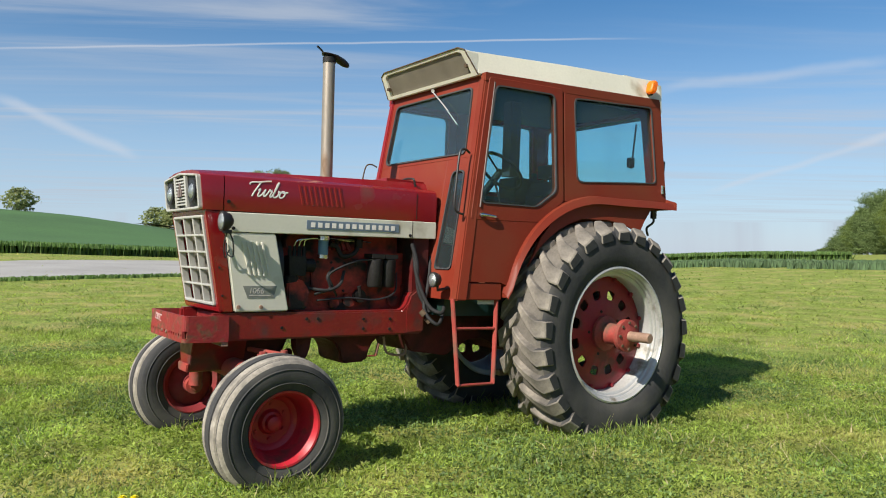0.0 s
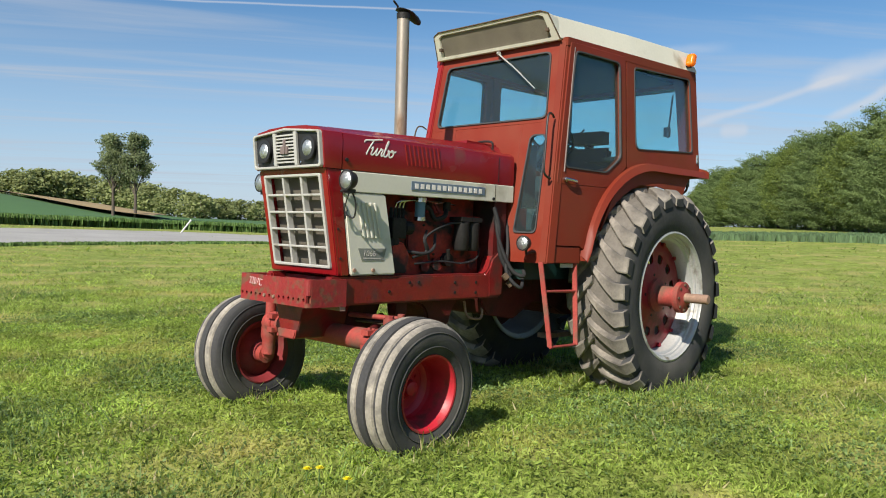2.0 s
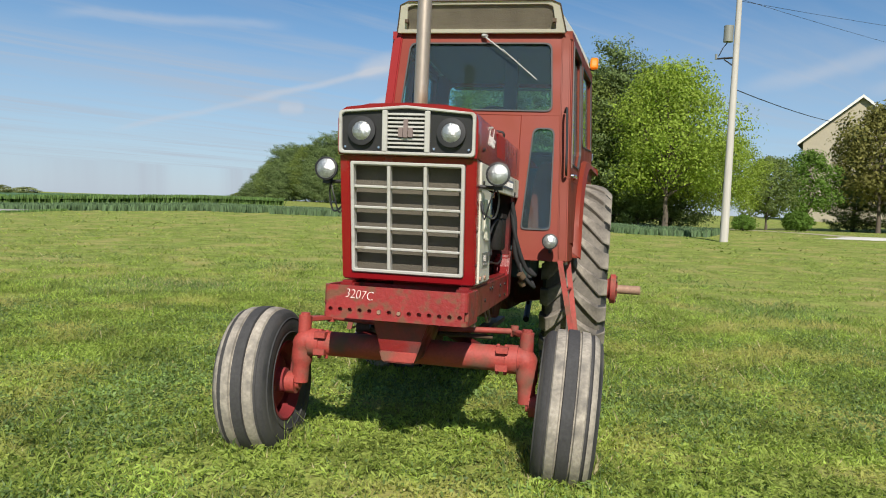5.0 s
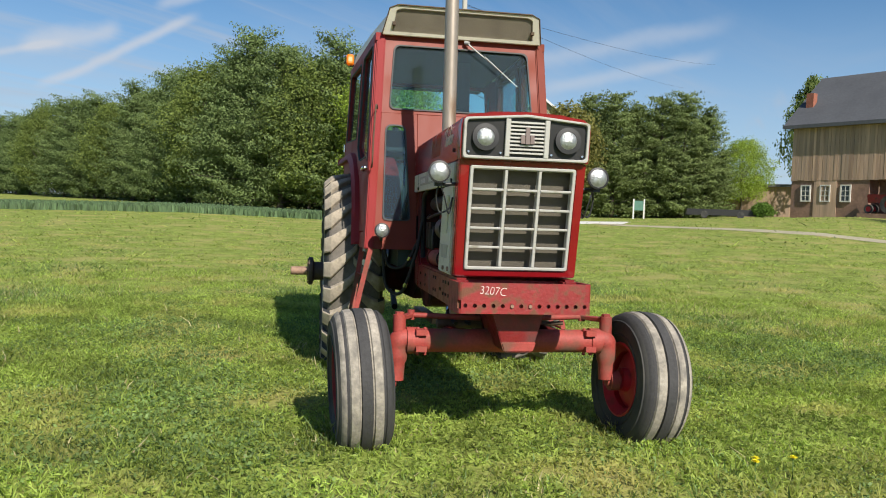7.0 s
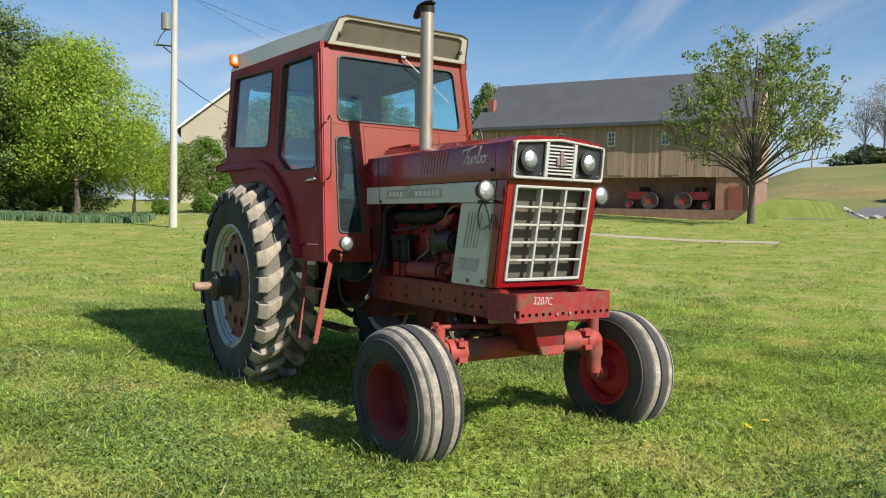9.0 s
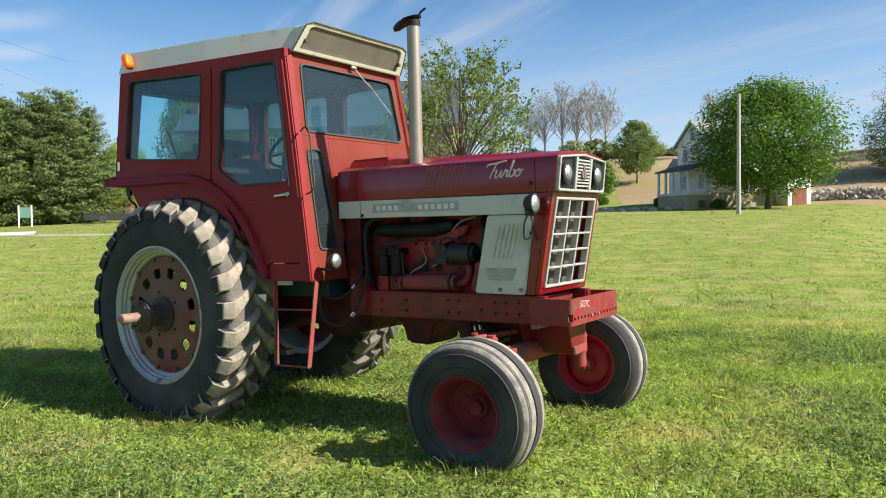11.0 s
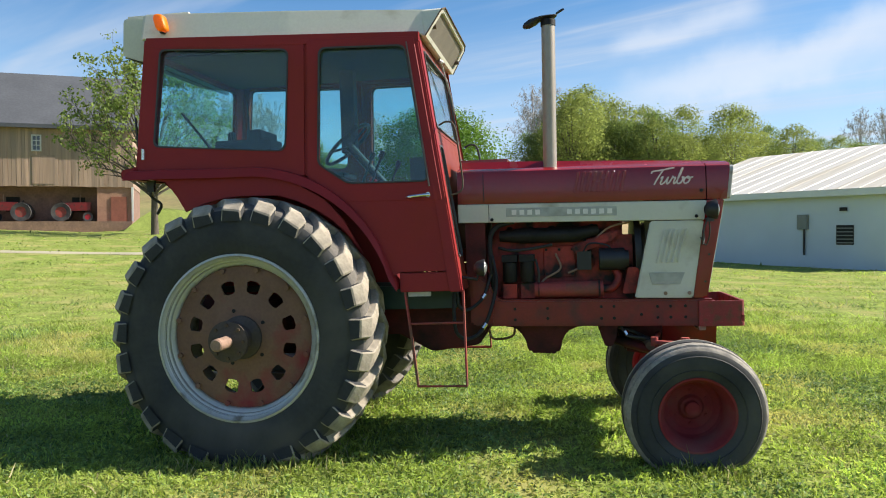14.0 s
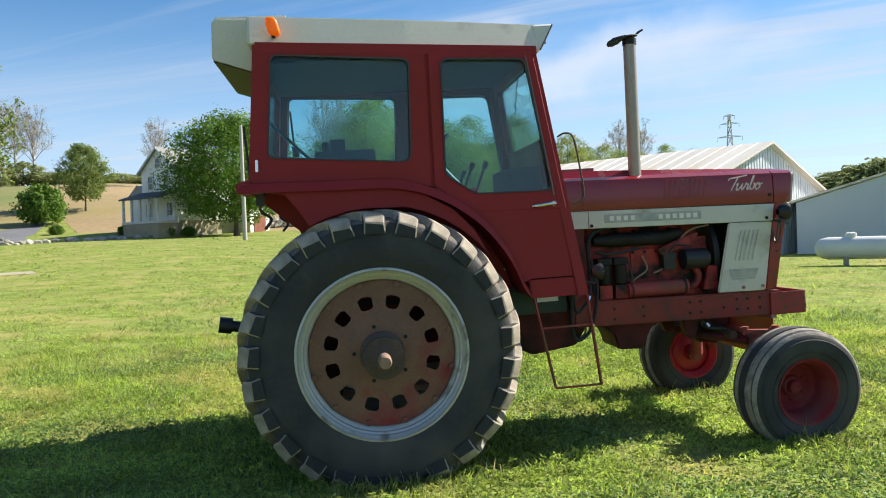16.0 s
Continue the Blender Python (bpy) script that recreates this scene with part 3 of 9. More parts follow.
def pine(name, label, h, spread, seed=1, per=66, leaf=None, size=0.088):
    """A bushy old pine: whorls of limbs with upturned plumes of needles, open at the edges."""
    rng = np.random.default_rng(seed)
    tree = tagged(new(name), label, "tree")
    bm = bm_new()
    tube(bm, [(0, 0, -0.4), (0, 0, h * 0.4), (0.05, 0, h * 0.8), (0, 0, h * 0.98)], [0.26, 0.19, 0.09, 0.02], 9)
    P, O = [], []
    levels = 14
    for i in range(levels):
        f = i / (levels - 1)
        z = h * (0.05 + 0.90 * f) + rng.normal(0, 0.012 * h)
        reach = spread * (1 - 0.80 * f ** 1.25) * (0.80 if f < 0.08 else 1.0)
        m = 9 if f < 0.6 else 6
        for j in range(m):
            a = j * 2 * math.pi / m + i * 0.9 + rng.uniform(-0.25, 0.25)
            ln = reach * rng.uniform(0.55, 1.15)
            d = np.array([math.cos(a), math.sin(a), 0.0])
            tip = d * ln + np.array([0, 0, z + ln * rng.uniform(0.02, 0.28)])
            if j % 3 == 0:
                tube(bm, [(0, 0, z - 0.1), tuple(tip * 0.5 + np.array([0, 0, z * 0.5 - 0.05])), tuple(tip)], [0.055, 0.035, 0.012], 4)
            for g in ((0.96, 0.70, 0.46) if ln > spread * 0.5 else (0.92, 0.55)):
                side = np.array([-d[1], d[0], 0.0]) * rng.normal(0, 0.13) * ln
                pc = np.array([0, 0, z]) * (1 - g) + tip * g + side + np.array([0, 0, rng.normal(0, 0.032 * h)])
                pr = spread * rng.uniform(0.13, 0.27)
                k = int(per * rng.uniform(0.65, 1.0))
                q = unit(rng.normal(0, 1, (k, 3)) + np.array([0, 0, 0.30])) * rng.uniform(0.72, 1.10, (k, 1)) ** 1.5
                o = q * np.array([1, 1, 1.7])
                q = q * np.array([pr * 0.85, pr * 0.85, pr * 0.42])
                along = q @ d
                q = q + np.outer(along, d) * 0.55 + np.outer(np.zeros(k) + 1, [0, 0, 0.10 * pr]) + np.outer(along, [0, 0, 0.45])
                P.append(pc + q)
                O.append(unit(o))
    part("trunk", bm, BARK, tree, smooth=True)
    p, o = np.concatenate(P), np.concatenate(O)
    ob = new("crown", quads_mesh("crown", leaves(rng, p, o, size * 1.15, 2.6, 0.42), [leaf or PINE_LEAF]))
    ob.parent = tree
    return tree


def set_at(ob, p, turn=0.0, grow=1.0, tall=None):
    ob.scale = (grow, grow, tall or grow)
    ob.location, ob.rotation_euler = p, (0, 0, radians(turn))
    return ob


def repeat(ob, p, turn, grow, tall=None, label=""):
    c = copy_thing(ob, Matrix.Translation(p) @ pose(0, 0, 0, 0, 0, turn))
    c.scale = (grow, grow, tall or grow)
    if label:
        c["label"] = label
    return c

# ---- the tractor: x forward from the rear axle, y to its left, z up ----
tractor = tagged(new("tractor"), "red vintage farm tractor with cream-roofed glass cab, standing on mown grass", "tractor")
tractor.empty_display_size = 0.3
tractor.matrix_world = TRACTOR
AX_Z = 0.815


def hood_z(x):
    return 1.0 + (2.99 - x) * 0.018


def half_cab(x, z):
    """Half the cab's width: it widens to the rear and towards the bottom."""
    return 0.648 + (1.15 - x) * 0.055 + max(0.0, (2.62 - z)) * 0.045


def cab_front(z):
    return 1.135 + (2.62 - z) * 0.145


# hood
def hood_loop(x, grow=0.0, ridge=0.0):
    k = hood_z(x) - 1.0
    h = [(0.345, 1.563), (0.349, 1.60), (0.348, 1.735), (0.338, 1.772), (0.305, 1.792), (0.22, 1.802), (0.19, 1.805 + ridge), (0.0, 1.812 + ridge)]
    pts = [(x, -(y + grow), z + k) for y, z in h] + [(x, y + grow, z + k) for y, z in h[::-1][1:]]
    return pts


bm = bm_new()
loft(bm, [hood_loop(x, 0, r) for x, r in ((1.30, 0.045), (1.48, 0.045), (1.8, 0.04), (2.2, 0.032), (2.6, 0.020), (2.862, 0.012))])
hood = part("hood", bm, HOOD_RED, tractor, "glossy dark red hood", smooth=True)
bm = bm_new()
loft(bm, [hood_loop(2.868, 0.002, 0.011), hood_loop(2.95, 0.004, 0.008), [(3.0 + (z - 1.68) * 0.12, y, z) for _, y, z in hood_loop(2.99, 0.0, 0.004)]])
nose = part("hood_nose", bm, HOOD_RED, tractor, "red hood nose", smooth=True)
# seams between the hood's panels, the left one behind the lettering
for s in (1, -1):
    bm = bm_new()
    for x in (1.47,):
        k = hood_z(x) - 1
        box(bm, x - 0.002, x + 0.002, s * 0.3475, s * 0.3505, 1.58 + k, 1.755 + k)
    part("panel_seam", bm, DARK, hood)
    for i in range(9):  # slanted louvres pressed into the side
        bm = bm_new()
        x = 2.045 + i * 0.036
        k = hood_z(x) - 1
        prism_y(bm, [(x, 1.625 + k), (x + 0.020, 1.625 + k), (x + 0.050, 1.755 + k), (x + 0.030, 1.755 + k)], s * 0.345, s * 0.3515)
        part("louvre", bm, HOOD_RED, hood, bevel=0.003, segs=1)
    bm = bm_new()
    disc(bm, (2.835, s * 0.346, 1.622), (0, s, 0), 0.011, 0.012, 10)
    part("hood_latch", bm, DARK, hood)
bm = bm_new()
tube(bm, smooth_path([(1.42, 0.10, 1.845), (1.44, 0.10, 1.90), (1.44, 0.24, 1.90), (1.42, 0.24, 1.845)], 4), 0.008, 8)
part("hood_loop_handle", bm, BLACK, hood)
bm = bm_new()
box(bm, 1.30, 1.62, -0.17, 0.17, 1.84, 1.895)
part("cowl_cover", bm, HOOD_RED, hood, bevel=0.015)
bm = bm_new()
tube(bm, [(2.50, 0.0, 1.825), (2.50, 0.0, 1.85)], 0.05, 14)
part("radiator_cap_lid", bm, HOOD_RED, hood, bevel=0.006)

# lettering on the hood
k = hood_z(2.6) - 1
# brush script: each letter is one stroke or two, in units of the word's width and height
SCRIPT = {
    "T": [[(0.0, 0.70), (0.01, 0.82), (0.09, 0.87), (0.22, 0.90), (0.40, 0.98), (0.52, 1.02)], [(0.27, 0.93), (0.21, 0.62), (0.14, 0.22), (0.11, -0.02)]],
    "u": [[(0.24, 0.36), (0.285, 0.48), (0.275, 0.30), (0.25, 0.10), (0.28, 0.0), (0.34, 0.10), (0.39, 0.30), (0.42, 0.47)], [(0.42, 0.47), (0.40, 0.20), (0.41, 0.02), (0.45, 0.07)]],
    "r": [[(0.45, 0.07), (0.50, 0.30), (0.525, 0.48), (0.545, 0.39), (0.58, 0.41), (0.585, 0.34), (0.56, 0.14), (0.575, 0.01), (0.62, 0.10)]],
    "b": [[(0.62, 0.10), (0.68, 0.52), (0.72, 0.94), (0.695, 0.90), (0.655, 0.45), (0.645, 0.10), (0.68, 0.0), (0.745, 0.10), (0.765, 0.32), (0.74, 0.42), (0.80, 0.37)]],
    "o": [[(0.86, 0.43), (0.81, 0.30), (0.80, 0.10), (0.845, 0.0), (0.91, 0.10), (0.93, 0.30), (0.89, 0.43), (0.85, 0.40), (0.90, 0.33), (1.0, 0.40)]]}
for s, x0, mat in ((1, 2.718, DECAL), (-1, 2.522, DECAL_PINK)):
    bm = bm_new()
    for strokes in SCRIPT.values():
        for st in strokes:
            path = [(x0 - s * 0.275 * (u * 0.94 + 0.07 * v), s * 0.3495, 1.662 + hood_z(2.6) - 1 + 0.098 * v) for u, v in st]
            tube(bm, smooth_path(path, 5), 0.0048, 6)
    for v in bm.verts:
        v.co.y = s * 0.3495 + (v.co.y - s * 0.3495) * 0.35
    part("turbo_lettering", bm, mat, hood, "pale brush-script lettering")


# bezel with the headlamps
bm = bm_new()
fx = lambda z: 3.002 + (z - 1.68) * 0.12
OUT = rounded([(-0.338, 1.566), (0.338, 1.566), (0.338, 1.772), (0.0, 1.800), (-0.338, 1.772)], [0.02, 0.02, 0.02, 0.02, 0.02])
INN = rounded([(-0.323, 1.581), (0.323, 1.581), (0.323, 1.761), (0.0, 1.786), (-0.323, 1.761)], [0.02, 0.02, 0.02, 0.02, 0.02])
frame_between(bm, OUT, INN, lambda p: (fx(p[1]) - 0.01, p[0], p[1]), lambda p: (fx(p[1]) + 0.022, p[0], p[1]))
bezel = part("headlamp_bezel", bm, GRILLE_WHITE, tractor, "white plastic headlamp surround", bevel=0.003, segs=1)
bm = bm_new()
prism_x(bm, INN, lambda y, z: fx(z) + 0.0005, lambda y, z: fx(z) + 0.003)
part("lamp_backing", bm, BLACK, bezel)
for y0, y1 in ((-0.118, -0.092), (0.092, 0.118)):
    bm = bm_new()
    prism_x(bm, [(y0, 1.58), (y1, 1.58), (y1, 1.775), (y0, 1.775)], lambda y, z: fx(z) + 0.004, lambda y, z: fx(z) + 0.024)
    part("upright_bar", bm, GRILLE_WHITE, bezel, bevel=0.003, segs=1)
for i in range(9):
    bm = bm_new()
    z = 1.602 + i * 0.0195
    box(bm, fx(z) + 0.004, fx(z) + 0.020, -0.091, 0.091, z - 0.004, z + 0.005)
    part("slat", bm, GRILLE_WHITE, bezel)
bm = bm_new()
box(bm, 3.022, 3.032, -0.011, 0.011, 1.648, 1.735)
box(bm, 3.020, 3.030, -0.036, -0.014, 1.650, 1.695)
box(bm, 3.020, 3.030, 0.014, 0.036, 1.650, 1.695)
part("emblem", bm, BEAD, bezel, "small dull bronze emblem", bevel=0.002, segs=1)


def round_lamp(name, parent, c, r, depth, tilt=0.0, shell=BLACK, label="", face=1.0):
    """A lamp that looks forward: bowl, ring and glass."""
    bm = bm_new()
    lathe = [(0.35 * r, -depth), (0.8 * r, -depth * 0.7), (r, -0.2 * depth), (r * 1.06, 0.0), (r * 1.06, 0.012), (r * 0.9 * face, 0.014), (r * 0.88 * face, 0.006)]
    lathe_y(bm, lathe, 0, 0, 24)
    bmesh.ops.transform(bm, matrix=Matrix.Translation(c) @ pose(0, 0, 0, 0, tilt, -90), verts=bm.verts[:])
    lamp = part(name, bm, shell, parent, label, smooth=True)
    bm = bm_new()
    lathe_y(bm, [(0.905 * r * face, 0.010), (0.7 * r * face, 0.018), (0.4 * r * face, 0.024), (0.02 * r, 0.027), (0.0, 0.027)], 0, 0, 24)
    bmesh.ops.remove_doubles(bm, verts=bm.verts[:], dist=0.0002)
    bmesh.ops.transform(bm, matrix=Matrix.Translation(c) @ pose(0, 0, 0, 0, tilt, -90), verts=bm.verts[:])
    part("lens", bm, LENS, lamp, "clear ribbed lamp glass", smooth=True)
    return lamp


for s in (1, -1):
    round_lamp("headlamp", bezel, (3.012, s * 0.222, 1.677), 0.066, 0.01, face=0.80)
    for dy, dz in ((-0.085, -0.075), (0.085, -0.075), (-0.085, 0.08)):
        bm = bm_new()
        disc(bm, (fx(1.6) + 0.003, s * (0.222 + dy), 1.675 + dz), (1, 0, 0), 0.006, 0.008, 8)
        part("screw", bm, CHROME, bezel)
    # extra lamps on arms beside the nose
    lamp = round_lamp("work_lamp", tractor, (2.895, s * 0.438, 1.498), 0.056, 0.06, label="round chrome-faced work lamp on a bracket")
    bm = bm_new()
    tube(bm, [(2.86, s * 0.345, 1.44), (2.86, s * 0.41, 1.435), (2.865, s * 0.438, 1.45)], 0.009, 8)
    box(bm, 2.845, 2.885, s * 0.438 - 0.02, s * 0.438 + 0.02, 1.425, 1.447)
    part("lamp_bracket", bm, BLACK, lamp)
    bm = bm_new()
    tube(bm, smooth_path([(2.86, s * 0.42, 1.46), (2.83, s * 0.44, 1.38), (2.82, s * 0.42, 1.29), (2.84, s * 0.37, 1.31), (2.84, s * 0.353, 1.37)], 5), 0.005, 6)
    tube(bm, smooth_path([(2.86, s * 0.43, 1.45), (2.87, s * 0.40, 1.36), (2.85, s * 0.375, 1.28), (2.82, s * 0.355, 1.33)], 5), 0.004, 6)
    part("lamp_wire", bm, BLACK, lamp)
    # lamps low on the cab's front
    lamp = round_lamp("cab_lamp", tractor, (1.475, s * 0.600, 1.185), 0.050, 0.055, label="small round lamp low on the cab front")
    bm = bm_new()
    tube(bm, [(1.345, s * 0.60, 1.13), (1.44, s * 0.60, 1.115), (1.44, s * 0.60, 1.145)], 0.010, 8)
    part("lamp_bracket", bm, BLACK, lamp)

# red shell round the grille, and the grille
gx = lambda z: 2.962 - (1.53 - z) * 0.19
bm = bm_new()
SH_O = rounded([(-0.338, 0.947), (0.338, 0.947), (0.343, 1.562), (-0.343, 1.562)], [0.02, 0.02, 0.004, 0.004])
SH_I = rounded([(-0.288, 0.983), (0.288, 0.983), (0.290, 1.535), (-0.290, 1.535)], [0.012, 0.012, 0.012, 0.012])
frame_between(bm, SH_O, SH_I, lambda p: (2.86 - (1.55 - p[1]) * 0.15, p[0], p[1]), lambda p: (gx(p[1]) + 0.004, p[0], p[1]))
shell = part("grille_shell", bm, HOOD_RED, tractor, "red shell round the grille", bevel=0.006)
bm = bm_new()
G_O = rounded([(-0.286, 0.985), (0.286, 0.985), (0.288, 1.533), (-0.288, 1.533)], 0.014)
G_I = rounded([(-0.268, 1.003), (0.268, 1.003), (0.270, 1.516), (-0.270, 1.516)], 0.008)
frame_between(bm, G_O, G_I, lambda p: (gx(p[1]) - 0.03, p[0], p[1]), lambda p: (gx(p[1]) + 0.016, p[0], p[1]))
grille = part("grille", bm, GRILLE_WHITE, tractor, "white slatted radiator grille with dusty screen", bevel=0.004, segs=1)
for y in (-0.092, 0.092):
    bm = bm_new()
    prism_x(bm, [(y - 0.0085, 1.002), (y + 0.0085, 1.002), (y + 0.0085, 1.517), (y - 0.0085, 1.517)], lambda y, z: gx(z) - 0.03, lambda y, z: gx(z) + 0.012)
    part("upright_bar", bm, GRILLE_WHITE, grille, bevel=0.003, segs=1)
for i in range(1, 5):
    for y0, y1 in ((-0.269, -0.101), (-0.083, 0.083), (0.101, 0.269)):
        bm = bm_new()
        z = 1.006 + i * 0.1014
        prism_x(bm, [(y0, z - 0.007), (y1, z - 0.007), (y1, z + 0.007), (y0, z + 0.007)], lambda y, z: gx(z) - 0.03, lambda y, z: gx(z) + 0.014)
        part("crossbar", bm, GRILLE_WHITE, grille, bevel=0.003, segs=1)
bm = bm_new()
prism_x(bm, [(-0.285, 0.99), (0.285, 0.99), (0.285, 1.53), (-0.285, 1.53)], lambda y, z: gx(z) - 0.075, lambda y, z: gx(z) - 0.060)
part("screen", bm, GRILLE_MESH, grille, "dusty brown radiator screen")
bm = bm_new()
box(bm, 2.55, 2.80, -0.30, 0.30, 0.96, 1.55)
part("radiator", bm, DARK, tractor, bevel=0.01)

# sides below the hood: pale band, slanted panel, red pillar
for s in (1, -1):
    bm = bm_new()
    prism_y(bm, [(1.298, 1.471), (2.848, 1.438), (2.864, 1.558), (1.298, 1.591)], s * 0.330, s * 0.3525)
    band = part("side_band", bm, WHITE, tractor, "cream painted band below the hood", bevel=0.004, segs=1)
    bm = bm_new()
    prism_y(bm, [(1.499, 1.468), (1.503, 1.468), (1.503, 1.585), (1.499, 1.585)], s * 0.3515, s * 0.3535)
    part("panel_seam", bm, DARK, band)
    for x, z in ((1.52, 1.485), (2.80, 1.462)):
        bm = bm_new()
        disc(bm, (x, s * 0.352, z), (0, s, 0), 0.011, 0.008, 10)
        part("bolt", bm, DARK, band)
    x0, x1 = 1.615, 2.315
    bm = bm_new()
    prism_y(bm, [(x0, 1.500), (x1, 1.485), (x1, 1.543), (x0, 1.558)], s * 0.3520, s * 0.3565)
    badge = part("badge", bm, BADGE_DARK if s > 0 else BADGE_SILVER, band, "dark name badge" if s > 0 else "worn silver name badge", bevel=0.0015, segs=1)
    for i in range(13):
        a = x0 + 0.035 + i * 0.0505
        if s < 0 and 3 < i < 7:
            continue
        bm = bm_new()
        z = 1.512 - (a - x0) * 0.0214
        box(bm, a, a + 0.030, s * 0.3563, s * 0.3585, z, z + 0.032)
        part("letter_bar", bm, DECAL, badge)
    bm = bm_new()
    prism_y(bm, [(2.412, 0.957), (2.768, 0.950), (2.846, 1.434), (2.520, 1.441)], s * 0.325, s * 0.350)
    panel = part("side_panel", bm, WHITE, tractor, "slanted cream side panel with vent slits", bevel=0.008)
    for i in range(5):
        bm = bm_new()
        x = 2.545 + i * 0.032
        prism_y(bm, [(x, 1.175), (x + 0.016, 1.175), (x + 0.074, 1.385), (x + 0.058, 1.385)], s * 0.3495, s * 0.3600)
        part("vent_louvre", bm, WHITE, panel, bevel=0.003, segs=1)
    bm = bm_new()
    prism_y(bm, [(2.520, 1.040), (2.690, 1.037), (2.722, 1.112), (2.500, 1.116)], s * 0.3495, s * 0.353)
    plate = part("model_plate", bm, PLATE_GREY if s > 0 else BADGE_SILVER, panel, "grey model plate" if s > 0 else "faded pale model plate", bevel=0.001, segs=1)
    if s > 0:
        text_mesh("model_number", "1066", 0.050, PALE_LABEL, plate, Matrix(((-1, 0, 0, 2.685), (0, 0, 1, 0.3535), (0, 1, 0, 1.066), (0, 0, 0, 1))), shear=0.1, squeeze=1.0, depth=0.0008)
    bm = bm_new()
    box(bm, 2.54, 2.68, s * 0.3528, s * 0.3542, 1.050, 1.057)
    part("letter_bar", bm, PALE_LABEL, plate)
    for x in (2.60, 2.745):
        bm = bm_new()
        disc(bm, (x, s * 0.349, 0.982), (0, s, 0), 0.012, 0.010, 10)
        part("bolt", bm, RUST, panel)
    bm = bm_new()
    prism_y(bm, [(2.772, 0.950), (2.835, 0.950), (2.955, 1.562), (2.868, 1.562)], s * 0.300, s * 0.343)
    pillar = part("nose_pillar", bm, HOOD_RED, tractor, bevel=0.006)
    for x, z in ((2.845, 1.05), (2.872, 1.22)):
        bm = bm_new()
        disc(bm, (x, s * 0.342, z), (0, s, 0), 0.007, 0.006, 8)
        part("bolt", bm, DARK, pillar)

# frame rails, with bolts
for s in (1, -1):
    bm = bm_new()
    prism_y(bm, [(1.38, 0.790), (2.90, 0.770), (2.90, 0.940), (1.55, 0.962), (1.50, 1.02), (1.38, 1.02)], s * 0.262, s * 0.338)
    rail = part("frame_rail", bm, CHASSIS_RED, tractor, "dull red steel frame rail", bevel=0.012)
    for x, z in ((1.65, 0.90), (1.65, 0.83), (1.86, 0.90), (1.86, 0.835), (2.20, 0.905), (2.28, 0.905), (2.45, 0.85), (2.20, 0.83), (2.28, 0.83), (2.55, 0.90), (2.55, 0.83),
                 (2.63, 0.90), (2.63, 0.83), (2.72, 0.90), (2.72, 0.83))[:15 if s < 0 else 7]:
        bm = bm_new()
        disc(bm, (x, s * 0.3375, z), (0, s, 0), 0.010, 0.006, 8)
        part("bolt", bm, DARK, rail)
    bm = bm_new()
    prism_y(bm, [(1.36, 0.80), (1.52, 0.79), (1.53, 0.96), (1.49, 1.07), (1.42, 1.12), (1.36, 1.12)], s * 0.24, s * 0.342)
    part("rail_gusset", bm, CHASSIS_RED, rail, bevel=0.015)

# front weight bracket: an open trough with a row of holes
bm = bm_new()
T_O = rounded([(2.80, -0.352), (3.075, -0.352), (3.075, 0.358), (2.80, 0.358)], [0.002, 0.03, 0.03, 0.002])
T_I = rounded([(2.80, -0.336), (3.058, -0.336), (3.058, 0.342), (2.80, 0.342)], [0.002, 0.02, 0.02, 0.002])
for z0, z1 in ((0.845, 0.925),):
    frame_between(bm, T_O, T_I, lambda p: (p[0], p[1], 0.838), lambda p: (p[0], p[1], 0.928))
frame_between(bm, T_O, T_I, lambda p: (p[0], p[1], 0.770), lambda p: (p[0], p[1], 0.795))
NH = 14
ys = [-0.314 + i * (0.634 / (NH - 1)) for i in range(NH)]
box(bm, 3.0585, 3.0748, -0.336, 0.342, 0.8261, 0.8379)
edges = [-0.336] + [(a + b) / 2 for a, b in zip(ys, ys[1:])] + [0.342]
for y, e0, e1 in zip(ys, edges, edges[1:]):
    square = [(e0, 0.7951), ((e0 + e1) / 2, 0.7951), (e1, 0.7951), (e1, 0.8106), (e1, 0.8261), ((e0 + e1) / 2, 0.8261), (e0, 0.8261), (e0, 0.8106)]
    ring_y = [(y + 0.0115 * math.cos(q), 0.8106 + 0.0115 * math.sin(q)) for q in (math.radians(v) for v in (225, 270, 315, 0, 45, 90, 135, 180))]
    frame_between(bm, square, ring_y, lambda p: (3.0585, p[0], p[1]), lambda p: (3.0748, p[0], p[1]))
for s0, s1 in ((-0.3519, -0.3361), (0.3421, 0.3579)):
    box(bm, 2.80, 3.05, s0, s1, 0.7951, 0.8379)
bracket = part("front_bracket", bm, BUMPER_RED, tractor, "worn red front weight bracket with a row of holes")
bm = bm_new()
box(bm, 2.78, 2.838, -0.33, 0.336, 0.80, 0.815)
part("bracket_floor", bm, CHASSIS_RED, bracket)
for i in range(3):
    bm = bm_new()
    box(bm, 2.80, 2.84, -0.345, 0.352, 0.745 + i * 0.001, 0.768)
    if i == 0:
        part("lower_lip", bm, RUST, bracket, bevel=0.004, segs=1)
    else:
        bm.free()
bm = bm_new()
box(bm, 2.84, 3.052, -0.334, 0.340, 0.7965, 0.836)
part("bracket_core", bm, CHASSIS_RED, bracket)
for y in ys[5:8:2]:
    bm = bm_new()
    tube(bm, [(3.062, y, 0.8106), (3.083, y, 0.8106)], 0.010, 6)
    part("bolt", bm, RUST, bracket)
